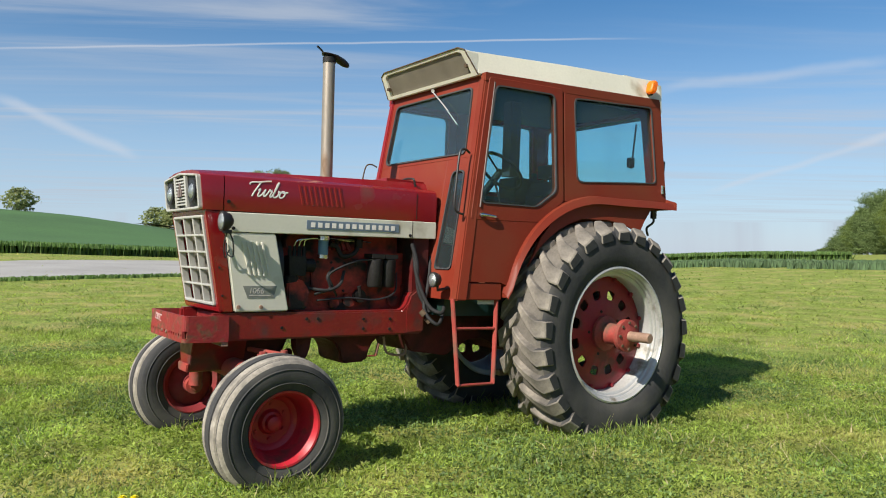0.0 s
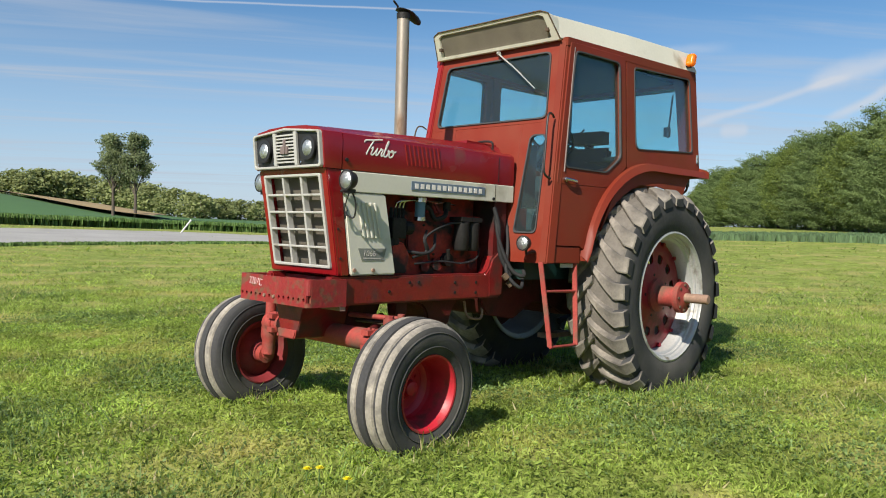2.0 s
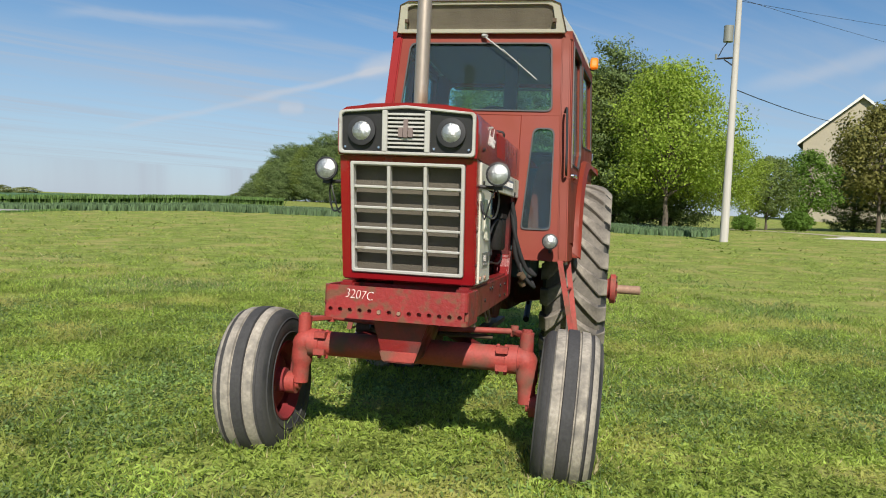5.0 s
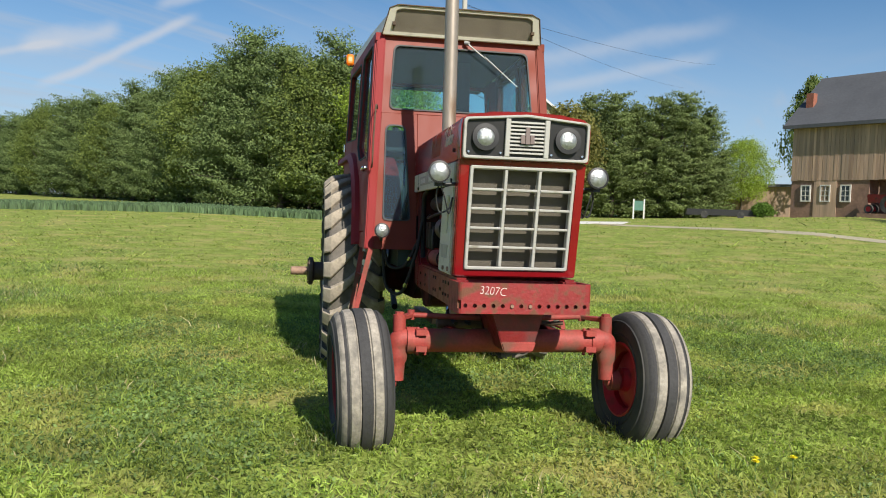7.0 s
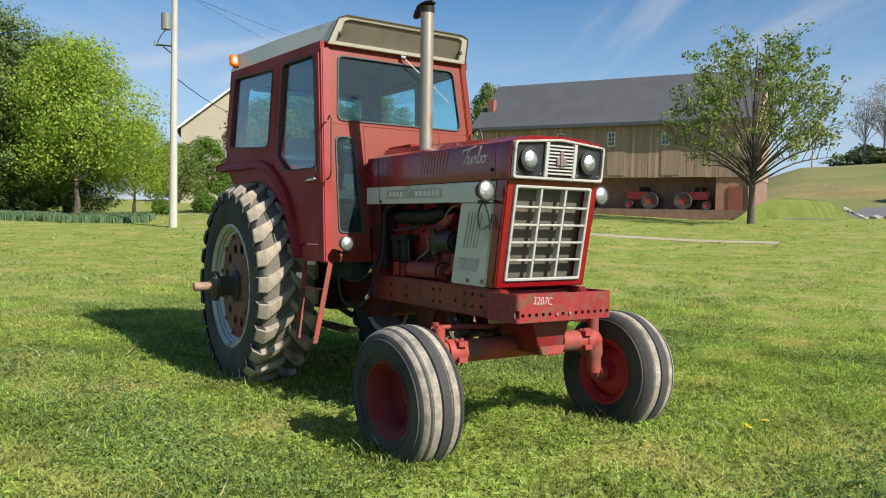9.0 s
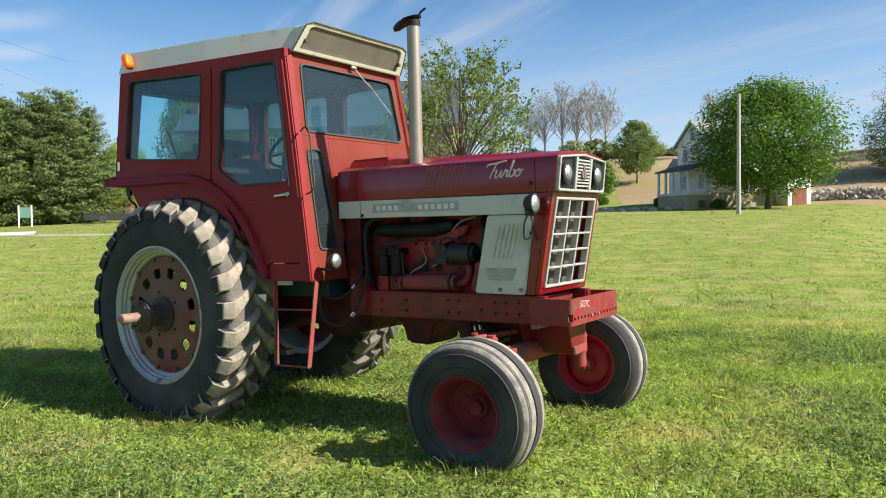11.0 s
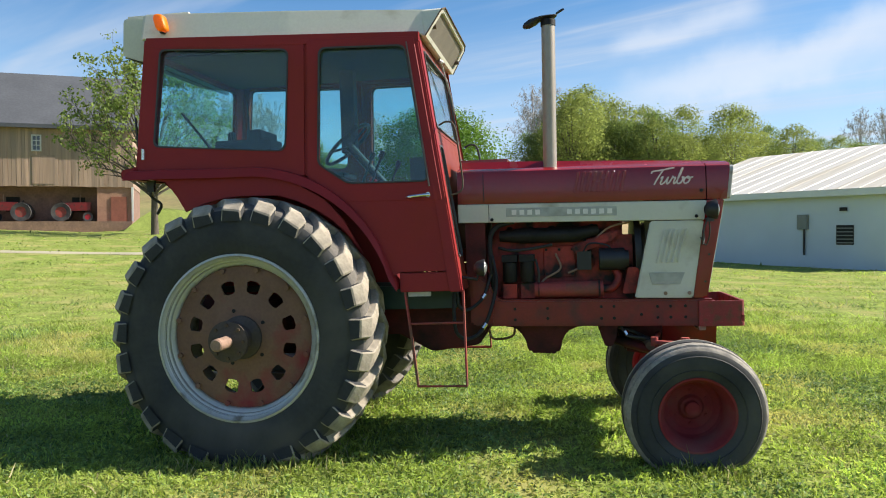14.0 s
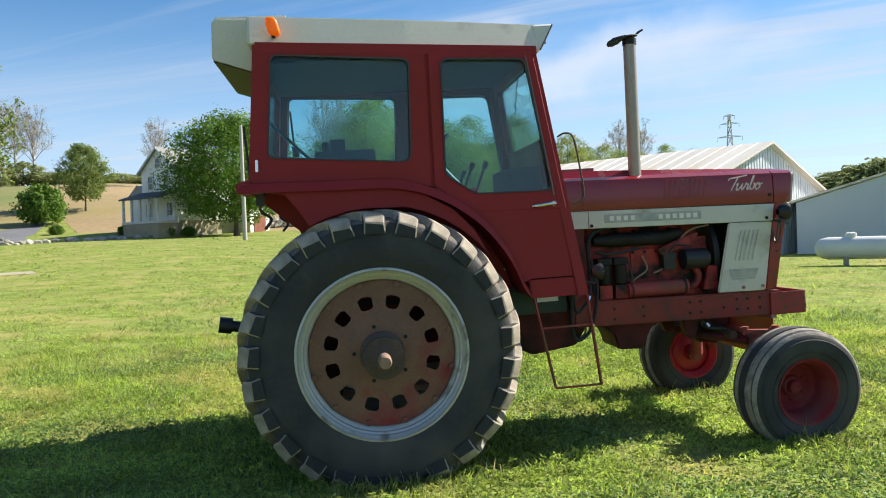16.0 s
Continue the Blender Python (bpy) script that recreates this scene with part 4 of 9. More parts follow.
text_mesh("painted_number", "3207C", 0.062, CHALK, bracket, Matrix(((0, 0, 1, 3.0755), (1, 0, 0, -0.245), (0, 1, 0, 0.872), (0, 0, 0, 1))) @ pose(0, 0, 0, 0, 0, -4), shear=0.1, squeeze=0.85, depth=0.0012, bold=-0.0016)

# bolster, front axle, spindles
bm = bm_new()
prism_x(bm, rounded([(-0.075, 0.555), (0.080, 0.555), (0.100, 0.62), (0.150, 0.772), (-0.145, 0.772), (-0.095, 0.62)], 0.015), 2.60, 2.945)
bolster = part("axle_bolster", bm, CHASSIS_RED, tractor, "red cast axle bolster", bevel=0.01)
bm = bm_new()
prism_x(bm, [(-0.076, 0.556), (0.081, 0.556), (0.10, 0.61), (-0.095, 0.61)], 2.944, 2.962)
part("bolster_foot", bm, AXLE_RED, bolster, bevel=0.006)
AXX = 2.675
bm = bm_new()
tube(bm, [(AXX, -0.56, 0.578), (AXX, -0.50, 0.578)], 0.074, 20)
axle = part("front_axle", bm, AXLE_RED, tractor, "sun-faded red adjustable front axle", smooth=True)
bm = bm_new()
tube(bm, [(AXX, -0.5, 0.578), (AXX, 0.5, 0.578)], 0.066, 20)
part("axle_tube", bm, AXLE_RED, axle, smooth=True)
bm = bm_new()
tube(bm, [(AXX, 0.5, 0.578), (AXX, 0.56, 0.578)], 0.074, 20)
part("axle_collar", bm, AXLE_RED, axle, smooth=True)
for s in (1, -1):
    bm = bm_new()
    for y in (0.46, 0.50):
        tube(bm, [(AXX + 0.03, s * y, 0.50), (AXX + 0.03, s * y, 0.655)], 0.011, 8)
    for z in (0.525, 0.615):
        box(bm, AXX + 0.03, AXX + 0.085, s * 0.485 - 0.03, s * 0.485 + 0.03, z, z + 0.03)
    part("axle_clamp", bm, AXLE_RED, axle, bevel=0.004, segs=1)
    bm = bm_new()
    tube(bm, smooth_path([(AXX, s * 0.55, 0.58), (AXX, s * 0.585, 0.585), (AXX, s * 0.605, 0.55), (AXX, s * 0.61, 0.45), (AXX, s * 0.615, 0.36)], 4), [0.06] * 4 + [0.062] * 4 + [0.056] * 4 + [0.046] * 5, 16)
    tube(bm, [(AXX, s * 0.60, 0.60), (AXX, s * 0.60, 0.72)], 0.036, 14)
    tube(bm, [(AXX, s * 0.60, 0.715), (AXX, s * 0.60, 0.735)], 0.026, 8)
    tube(bm, [(AXX, s * 0.612, 0.352), (AXX, s * 0.80, 0.352)], 0.035, 14)
    tube(bm, [(AXX, s * 0.63, 0.352), (AXX, s * 0.68, 0.352)], 0.06, 16)
    spindle = part("steering_spindle", bm, AXLE_RED, axle, smooth=True)
    bm = bm_new()
    prism_z(bm, [(AXX + 0.02, s * 0.63), (AXX - 0.02, s * 0.57), (AXX - 0.16, s * 0.50), (AXX - 0.19, s * 0.53), (AXX - 0.05, s * 0.63)], 0.685, 0.71)
    part("steering_arm", bm, AXLE_RED, spindle, bevel=0.004, segs=1)
    bm = bm_new()
    tube(bm, [(AXX - 0.17, s * 0.515, 0.70), (AXX - 0.10, s * 0.12, 0.695)], 0.016, 10)
    tube(bm, [(AXX - 0.17, s * 0.515, 0.675), (AXX - 0.17, s * 0.515, 0.73)], 0.022, 10)
    part("tie_rod", bm, AXLE_RED, axle, smooth=True)
    bm = bm_new()
    tube(bm, [(2.28, s * 0.08, 0.66), (2.60, s * 0.36, 0.60)], 0.030, 10)
    part("radius_rod", bm, GRIMY_SHADE_RED, axle, smooth=True)
bm = bm_new()
tube(bm, [(2.50, -0.36, 0.655), (2.50, 0.10, 0.655)], 0.030, 12)
tube(bm, [(2.50, 0.10, 0.655), (2.50, 0.40, 0.66)], 0.012, 10)
part("steering_cylinder", bm, RUST_EDGE, axle, "dark greasy steering ram", smooth=True)
bm = bm_new()
tube(bm, smooth_path([(2.50, -0.3, 0.68), (2.42, -0.2, 0.72), (2.3, -0.22, 0.76), (2.2, -0.2, 0.78)], 5), 0.011, 8)
tube(bm, smooth_path([(2.50, 0.06, 0.68), (2.44, 0.02, 0.74), (2.3, -0.12, 0.76)], 5), 0.011, 8)
part("steering_hose", bm, BLACK, axle)


for s in (1, -1):
    bm = bm_new()
    prism_y(bm, rounded([(2.19, 0.775), (2.31, 0.775), (2.30, 0.70), (2.27, 0.635), (2.225, 0.635), (2.20, 0.70)], 0.015), s * 0.16, s * 0.24)
    part("support_bracket", bm, GRIMY_SHADE_RED, axle, bevel=0.008)
bm = bm_new()
prism_z(bm, rounded([(2.36, -0.06), (2.58, -0.10), (2.62, 0.0), (2.58, 0.10), (2.36, 0.06)], 0.02), 0.70, 0.735)
part("steering_bellcrank", bm, AXLE_RED, axle, bevel=0.006)
bm = bm_new()
tube(bm, [(2.42, -0.05, 0.66), (2.42, -0.05, 0.775)], 0.035, 12)
part("pivot_boss", bm, GRIMY_SHADE_RED, axle, smooth=True)
for k, q in enumerate((-0.16, -0.24)):
    bm = bm_new()
    tube(bm, smooth_path([(2.33, q, 0.765), (2.37, q - 0.03, 0.71), (2.46, q - 0.05, 0.675 + 0.02 * k), (2.56, q - 0.02, 0.66)], 5), 0.012, 8)
    part("steering_hose", bm, BLACK, axle, smooth=True)
    bm = bm_new()
    tube(bm, [(2.355, q - 0.02, 0.735), (2.368, q - 0.03, 0.712)], 0.018, 8)
    part("hose_fitting", bm, CHROME, axle)


def front_wheel(s):
    """Front wheel, built about its own middle and set on the spindle."""
    # the right wheel takes a darker, duller red than the left
    red = BRIGHT_RED if s > 0 else DULL_RED
    bm = bm_new()
    prof = [(0.198, -0.105), (0.215, -0.118), (0.215, -0.128), (0.205, -0.130), (0.195, -0.118), (0.180, -0.100), (0.166, -0.085), (0.168, 0.045), (0.180, 0.070), (0.190, 0.105), (0.205, 0.128), (0.216, 0.130), (0.216, 0.118), (0.200, 0.105)]
    lathe_y(bm, prof, 0, 0, 44, closed=True)
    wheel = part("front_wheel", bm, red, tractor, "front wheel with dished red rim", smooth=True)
    bm = bm_new()
    lathe_y(bm, [(0.167, -0.020), (0.158, -0.040), (0.135, -0.052), (0.128, -0.064), (0.095, -0.070), (0.074, -0.066), (0.060, -0.040), (0.046, -0.034), (0.042, -0.004), (0.028, 0.006), (0.0, 0.007)], 0, 0, 36)
    bmesh.ops.remove_doubles(bm, verts=bm.verts[:], dist=0.0003)
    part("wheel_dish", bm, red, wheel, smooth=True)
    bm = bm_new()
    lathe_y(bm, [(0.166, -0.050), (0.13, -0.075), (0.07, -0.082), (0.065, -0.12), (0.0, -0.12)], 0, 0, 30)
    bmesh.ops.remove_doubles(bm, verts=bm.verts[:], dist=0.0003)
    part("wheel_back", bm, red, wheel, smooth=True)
    for i in range(6):
        a = i * math.pi / 3
        bm = bm_new()
        disc(bm, (0.098 * math.sin(a), -0.071, 0.098 * math.cos(a)), (0, 1, 0), 0.010, 0.013, 6)
        part("wheel_nut", bm, red, wheel)
    # tyre: three raised ribs with grooves between
    bm = bm_new()
    side = [(0.205, 0.118), (0.232, 0.132), (0.275, 0.146), (0.318, 0.147), (0.350, 0.138), (0.366, 0.128)]
    prof, ids = [], []
    left = [(r, -y) for r, y in side]
    half = [(0.400, 0.004), (0.399, 0.026), (0.386, 0.030), (0.387, 0.036), (0.397, 0.041), (0.3955, 0.060), (0.392, 0.080), (0.382, 0.086), (0.379, 0.096), (0.385, 0.102), (0.379, 0.116), (0.372, 0.122)]
    crown = [(r, -y) for r, y in half[::-1]] + half
    prof = left + crown + side[::-1]
    for (r0, y0), (r1, y1) in zip(prof, prof[1:]):
        ym, rm = (y0 + y1) / 2, (r0 + r1) / 2
        ids.append(0 if rm < 0.366 else 1 if 0.028 < abs(ym) < 0.086 or ym > 0.104 else 2)
    lathe_y(bm, prof, 0, 0, 56, ids=ids)
    part("tyre", bm, [RUBBER, TREAD_PALE, TREAD_DARK], wheel, "worn ribbed front tyre with dusty ribs", smooth=True)
    bm = bm_new()
    for r, y in ((0.262, 0.1455), (0.337, 0.1445)):
        lathe_y(bm, [(r - 0.004, y - 0.004), (r, y + 0.003), (r + 0.004, y - 0.004)], 0, 0, 48)
        lathe_y(bm, [(r - 0.004, -y + 0.004), (r, -y - 0.003), (r + 0.004, -y + 0.004)], 0, 0, 48)
    part("tyre_rib", bm, RUBBER, wheel, smooth=True)
    wheel.matrix_local = Matrix.Translation((AXX + 0.0, s * 0.815, 0.352)) @ pose(0, 0, 0, -3 * s, 0, 3) @ pose(0, 0, 0, 0, 0, 0 if s > 0 else 180)
    return wheel


front_wheel(1)
front_wheel(-1)


def rear_wheel(s):
    """Rear wheel about its own middle; +y is outward."""
    bm = bm_new()
    prof = [(0.468, -0.205), (0.508, -0.215), (0.512, -0.225), (0.500, -0.228), (0.465, -0.212), (0.44, -0.15), (0.435, 0.0), (0.44, 0.14), (0.446, 0.150), (0.462, 0.158), (0.466, 0.176), (0.478, 0.182), (0.481, 0.204), (0.494, 0.214), (0.500, 0.226),
            (0.513, 0.222), (0.515, 0.214), (0.500, 0.205), (0.478, 0.195)]
    lathe_y(bm, prof, 0, 0, 72, closed=True)
    wheel = part("rear_wheel", bm, RIM, tractor, "large rear wheel with silver rim", smooth=True)
    # disc with a ring of openings
    dm = HUB_RED if s > 0 else RUST_DISC
    y0 = 0.055 if s > 0 else 0.145
    bm = bm_new()
    n_open, sub = 12, 8
    radii = [0.085, 0.20, 0.258, 0.330, 0.405, 0.437] if s > 0 else [0.085, 0.20, 0.270, 0.350, 0.418, 0.437]
    def r_at(i, a):
        return radii[i]
    grid = {}
    seg = n_open * sub
    def pt(r, k, lift):
        a = 2 * math.pi * k / seg
        y = y0 + lift + (0.018 if r < 0.21 else 0.0) + (-0.012 if r > 0.42 else 0)
        return (r * math.sin(a), y, r * math.cos(a))
    for lay, lift in ((0, 0.0), (1, -0.012)):
        for i, r in enumerate(radii):
            for k in range(seg):
                rr = r
                if i == 3 and k % sub in (2, 6):
                    rr = r - 0.011
                if i == 2 and k % sub in (2, 6):
                    rr = r + 0.012
                grid[lay, i, k] = bm.verts.new(pt(rr, k, lift))
    def hole(i, k):
        return i == 2 and 2 <= k % sub <= 5
    for i in range(len(radii) - 1):
        for k in range(seg):
            j = (k + 1) % seg
            if hole(i, k):
                continue
            bm.faces.new((grid[0, i, k], grid[0, i, j], grid[0, i + 1, j], grid[0, i + 1, k]))
            bm.faces.new((grid[1, i, k], grid[1, i + 1, k], grid[1, i + 1, j], grid[1, i, j]))
    for k in range(seg):
        j = (k + 1) % seg
        if hole(2, k):
            bm.faces.new((grid[0, 2, k], grid[1, 2, k], grid[1, 2, j], grid[0, 2, j]))
            bm.faces.new((grid[0, 3, k], grid[0, 3, j], grid[1, 3, j], grid[1, 3, k]))
            if not hole(2, (k - 1) % seg):
                bm.faces.new((grid[0, 2, k], grid[0, 3, k], grid[1, 3, k], grid[1, 2, k]))
            if not hole(2, j):
                bm.faces.new((grid[0, 2, j], grid[1, 2, j], grid[1, 3, j], grid[0, 3, j]))
    bmesh.ops.recalc_face_normals(bm, faces=bm.faces[:])
    part("wheel_disc", bm, dm, wheel, "red pierced wheel disc" if s > 0 else "rusty pierced wheel disc with red remnants", smooth=True)
    for i in range(12):
        a = (i + 0.5) * math.pi / 6
        bm = bm_new()
        disc(bm, (0.420 * math.sin(a), y0 - 0.004, 0.420 * math.cos(a)), (0, 1, 0), 0.017, 0.022, 6)
        part("clamp_bolt", bm, dm, wheel)
    for i in range(5):
        a = (i + 0.2) * 2 * math.pi / 5
        bm = bm_new()
        disc(bm, (0.168 * math.sin(a), y0 + 0.016, 0.168 * math.cos(a)), (0, 1, 0), 0.012, 0.006, 8)
        part("bolt_hole", bm, DARK, wheel)
    bm = bm_new()
    h = [(0.0, 0.0), (0.135, 0.0), (0.132, 0.03), (0.085, 0.05), (0.080, 0.075), (0.080, 0.185), (0.092, 0.195), (0.122, 0.205), (0.122, 0.245), (0.108, 0.249), (0.085, 0.247), (0.060, 0.262), (0.0, 0.262)]
    h2 = [(r, y0 + 0.012 + y * (1.0 if s > 0 else 0.82)) for r, y in h]
    lathe_y(bm, h2, 0, 0, 32)
    bmesh.ops.remove_doubles(bm, verts=bm.verts[:], dist=0.0003)
    part("hub", bm, AXLE_RED if s > 0 else HUB_IRON, wheel, "red flanged hub" if s > 0 else "dull brown flanged hub", smooth=True)
    for i in range(8):
        a = i * math.pi / 4
        bm = bm_new()
        disc(bm, (0.098 * math.sin(a), h2[9][1] - 0.004, 0.098 * math.cos(a)), (0, 1, 0), 0.011, 0.014, 6)
        part("bolt", bm, RUST_EDGE, wheel)
    bm = bm_new()
    e = 0.515
    tube(bm, [(0, 0.0, 0), (0, e - 0.008, 0), (0, e, 0)], [0.037, 0.037, 0.030], 20)
    part("axle_shaft", bm, RUST, wheel, "bare steel axle end", smooth=True)
    # tyre body and lugs
    bm = bm_new()
    sd = [(0.497, 0.205), (0.530, 0.226), (0.60, 0.240), (0.68, 0.236), (0.745, 0.222), (0.780, 0.204), (0.798, 0.18), (0.812, 0.12), (0.820, 0.0)]
    prof = [(r, -y) for r, y in sd] + sd[::-1][1:]
    lathe_y(bm, prof, 0, 0, 96, ids=[1 if (a[0] + c[0]) / 2 > 0.785 else 0 for a, c in zip(prof, prof[1:])])
    part("tyre", bm, [RUBBER, GROOVE], wheel, "worn black rear tractor tyre", smooth=True)
    n_lug = 25

    def crown_r(y):
        return 0.862 - 0.030 * (abs(y) / 0.22) ** 3

    for side_s in (1, -1):
        bm = bm_new()
        rows, steps = [], 7
        for q in range(steps + 1):
            f = min(1.0, q / (steps - 1))
            y = side_s * (-0.015 + f * 0.203)
            a = -s * (0.225 - 0.225 * f ** 0.85)
            wdt = 0.026 + 0.036 * f ** 1.4
            foot = 0.014
            top, bot = (crown_r(y), 0.785) if q < steps else (0.786, 0.712)
            if q == steps:
                y = side_s * 0.246
            rows.append([(rr * math.sin(a + da / 0.84), y, rr * math.cos(a + da / 0.84)) for da, rr in ((-wdt - foot, bot), (-wdt, top - (0.014 * f if s < 0 else 0)), (wdt, top - (0.014 * f if s > 0 else 0)), (wdt + foot, bot))])
        vs = [[bm.verts.new(p) for p in r] for r in rows]
        for q, (u, w) in enumerate(zip(vs, vs[1:])):
            for c in range(3):
                bm.faces.new((u[c], u[c + 1], w[c + 1], w[c])).material_index = 0 if c == 1 or q < steps - 1 else 1
        bm.faces.new(vs[0])
        bm.faces.new(vs[-1][::-1]).material_index = 1
        bmesh.ops.recalc_face_normals(bm, faces=bm.faces[:])
        lug = part("lug", bm, [LUG if s > 0 else LUG_PALE, RUBBER], wheel, bevel=0.007, segs=1)
        for i in range(n_lug):
            ob = lug if i == 0 else new("lug", lug.data)
            ob.parent = wheel
            ob.rotation_euler = (0, 2 * math.pi * (i + (0.5 if side_s < 0 else 0)) / n_lug, 0)
    wheel.matrix_local = Matrix.Translation((0.012, s * 0.742, AX_Z)) @ pose(0, 0, 0, 0, 0, 0 if s > 0 else 180)
    return wheel


rear_wheel(1)
rear_wheel(-1)

# engine, gearbox, rear axle
bm = bm_new()
box(bm, 1.46, 2.42, -0.19, 0.19, 0.82, 1.36)
engine = part("engine_block", bm, ENGINE_RED, tractor, "oily red engine block with shade in its black patches", bevel=0.02)
bm = bm_new()
box(bm, 1.50, 2.36, -0.15, 0.15, 1.36, 1.52)
part("cylinder_head", bm, ENGINE_RED, engine, bevel=0.02)
bm = bm_new()
prism_y(bm, [(1.56, 0.765), (1.618, 0.759), (1.650, 0.742), (1.680, 0.712), (1.705, 0.665), (1.716, 0.615), (1.735, 0.585), (1.915, 0.578), (1.937, 0.610), (1.948, 0.665), (1.966, 0.702), (1.995, 0.732), (2.05, 0.756), (2.16, 0.765), (2.16, 0.83), (1.56, 0.83)], -0.17, 0.17)
part("oil_pan", bm, GRIMY_SHADE_RED, engine, bevel=0.015)
bm = bm_new()
prism_y(bm, [(2.28, 0.79), (2.32, 0.70), (2.36, 0.58), (2.50, 0.56), (2.70, 0.62), (2.78, 0.78)], -0.10, 0.10)
part("front_support", bm, GRIMY_SHADE_RED, engine, bevel=0.015)
bm = bm_new()
prism_y(bm, rounded([(-0.40, 0.60), (0.45, 0.62), (0.72, 0.73), (0.85, 0.735), (1.08, 0.612), (1.40, 0.655), (1.48, 0.78), (1.48, 1.15), (1.05, 1.12), (0.4, 1.10), (-0.40, 1.10)], 0.03), -0.23, 0.23)
gearbox = part("gearbox", bm, GRIMY_SHADE_RED, tractor, "red cast gearbox and rear housing", bevel=0.02)
for s in (1, -1):
    bm = bm_new()
    tube(bm, [(0.012, s * 0.2, AX_Z), (0.012, s * 0.34, AX_Z), (0.012, s * 0.72, AX_Z)], [0.19, 0.15, 0.10], 24)
    part("axle_housing", bm, GRIMY_SHADE_RED, gearbox, smooth=True)
    bm = bm_new()
    box(bm, 0.60, 1.28, s * 0.235, s * 0.46, 0.925, 1.075)
    part("battery_box", bm, GREEN_BOX, gearbox, "dark green box under the cab floor", bevel=0.012)
    if s < 0:
        continue
    bm = bm_new()
    tube(bm, smooth_path([(1.30, s * 0.30, 1.35), (1.36, s * 0.37, 1.15), (1.42, s * 0.42, 0.97), (1.36, s * 0.50, 0.87), (1.26, s * 0.44, 0.96)], 6), 0.013, 10)
    tube(bm, smooth_path([(1.47, s * 0.33, 1.42), (1.46, s * 0.37, 1.2), (1.40, s * 0.44, 1.0), (1.33, s * 0.50, 0.95), (1.26, s * 0.44, 1.0)], 6), 0.014, 10)
    part("hydraulic_hose", bm, HOSE, gearbox, "dark looping hydraulic hoses", smooth=True)
    for j in range(2):
        bm = bm_new()
        tube(bm, [(1.44 - 0.05 * j, s * 0.41, 0.96 - 0.05 * j), (1.42 - 0.05 * j, s * 0.43, 0.93 - 0.05 * j)], 0.024, 12)
        part("hose_clamp", bm, RUST_EDGE, gearbox)
bm = bm_new()
tube(bm, smooth_path([(1.30, -0.56, 1.06), (1.31, -0.54, 0.95), (1.35, -0.49, 0.915), (1.40, -0.43, 0.935), (1.455, -0.395, 0.995), (1.50, -0.34, 1.13)], 5), 0.011, 10)
part("looped_hose", bm, HOSE, gearbox, smooth=True)
bm = bm_new()
tube(bm, smooth_path([(1.29, -0.57, 1.06), (1.28, -0.56, 0.90), (1.29, -0.54, 0.78), (1.34, -0.48, 0.728), (1.41, -0.44, 0.748), (1.455, -0.42, 0.803), (1.50, -0.39, 0.91), (1.535, -0.35, 1.08), (1.51, -0.32, 1.25)], 5), 0.012, 10)
part("looped_hose", bm, HOSE, gearbox, smooth=True)
for p, q in (((1.445, -0.402, 0.980), (1.462, -0.390, 1.005)), ((1.445, -0.425, 0.790), (1.465, -0.415, 0.818))):
    bm = bm_new()
    tube(bm, [p, q], 0.016, 8)
    part("hose_fitting", bm, CHROME, gearbox)
# hanging linkage below the gearbox
bm = bm_new()
tube(bm, smooth_path([(1.42, 0.20, 0.74), (1.44, 0.22, 0.64), (1.52, 0.22, 0.63), (1.60, 0.22, 0.66), (1.61, 0.20, 0.76)], 4), 0.009, 8)
part("drain_loop", bm, RUST, gearbox)
bm = bm_new()
for y in (-0.30, 0.30):
    tube(bm, [(-0.25, y, 0.48), (-0.78, y * 0.9, 0.60)], 0.028, 10)
    tube(bm, [(-0.40, y, 0.98), (-0.62, y * 0.92, 0.58)], 0.018, 10)
part("lift_arms", bm, DARK, gearbox, smooth=True)
bm = bm_new()
tube(bm, [(-0.60, -0.28, 0.92), (-0.98, -0.34, 1.00)], 0.036, 14)
tube(bm, [(-0.60, -0.20, 1.02), (-0.86, -0.24, 1.06)], 0.028, 14)
tube(bm, [(-0.93, -0.333, 0.990), (-1.01, -0.345, 1.006)], 0.052, 14)
part("remote_coupler", bm, BLACK, gearbox, "black hydraulic remote couplers", smooth=True)
bm = bm_new()
box(bm, -0.62, -0.38, -0.21, 0.21, 0.66, 1.12)
part("rear_cover", bm, GRIMY_SHADE_RED, gearbox, bevel=0.02)
bm = bm_new()
box(bm, -0.75, 0.4, -0.05, 0.05, 0.40, 0.44)
part("drawbar", bm, RUST, gearbox, bevel=0.006)

# right side of the engine
bm = bm_new()
tube(bm, [(1.56, -0.235, 1.375), (1.70, -0.245, 1.375), (2.05, -0.245, 1.37), (2.20, -0.235, 1.40)], [0.035, 0.050, 0.050, 0.035], 14)
for x in (1.62, 1.76, 1.90, 2.04, 2.16):
    tube(bm, [(x, -0.14, 1.41), (x, -0.235, 1.375)], 0.030, 10)
part("exhaust_manifold", bm, DARK, engine, "dark cast exhaust manifold", smooth=True)
bm = bm_new()
tube(bm, [(1.78, -0.265, 1.015), (2.22, -0.265, 1.015)], 0.052, 16)
part("oil_cooler", bm, AXLE_RED, engine, "faded red oil cooler tube", smooth=True)
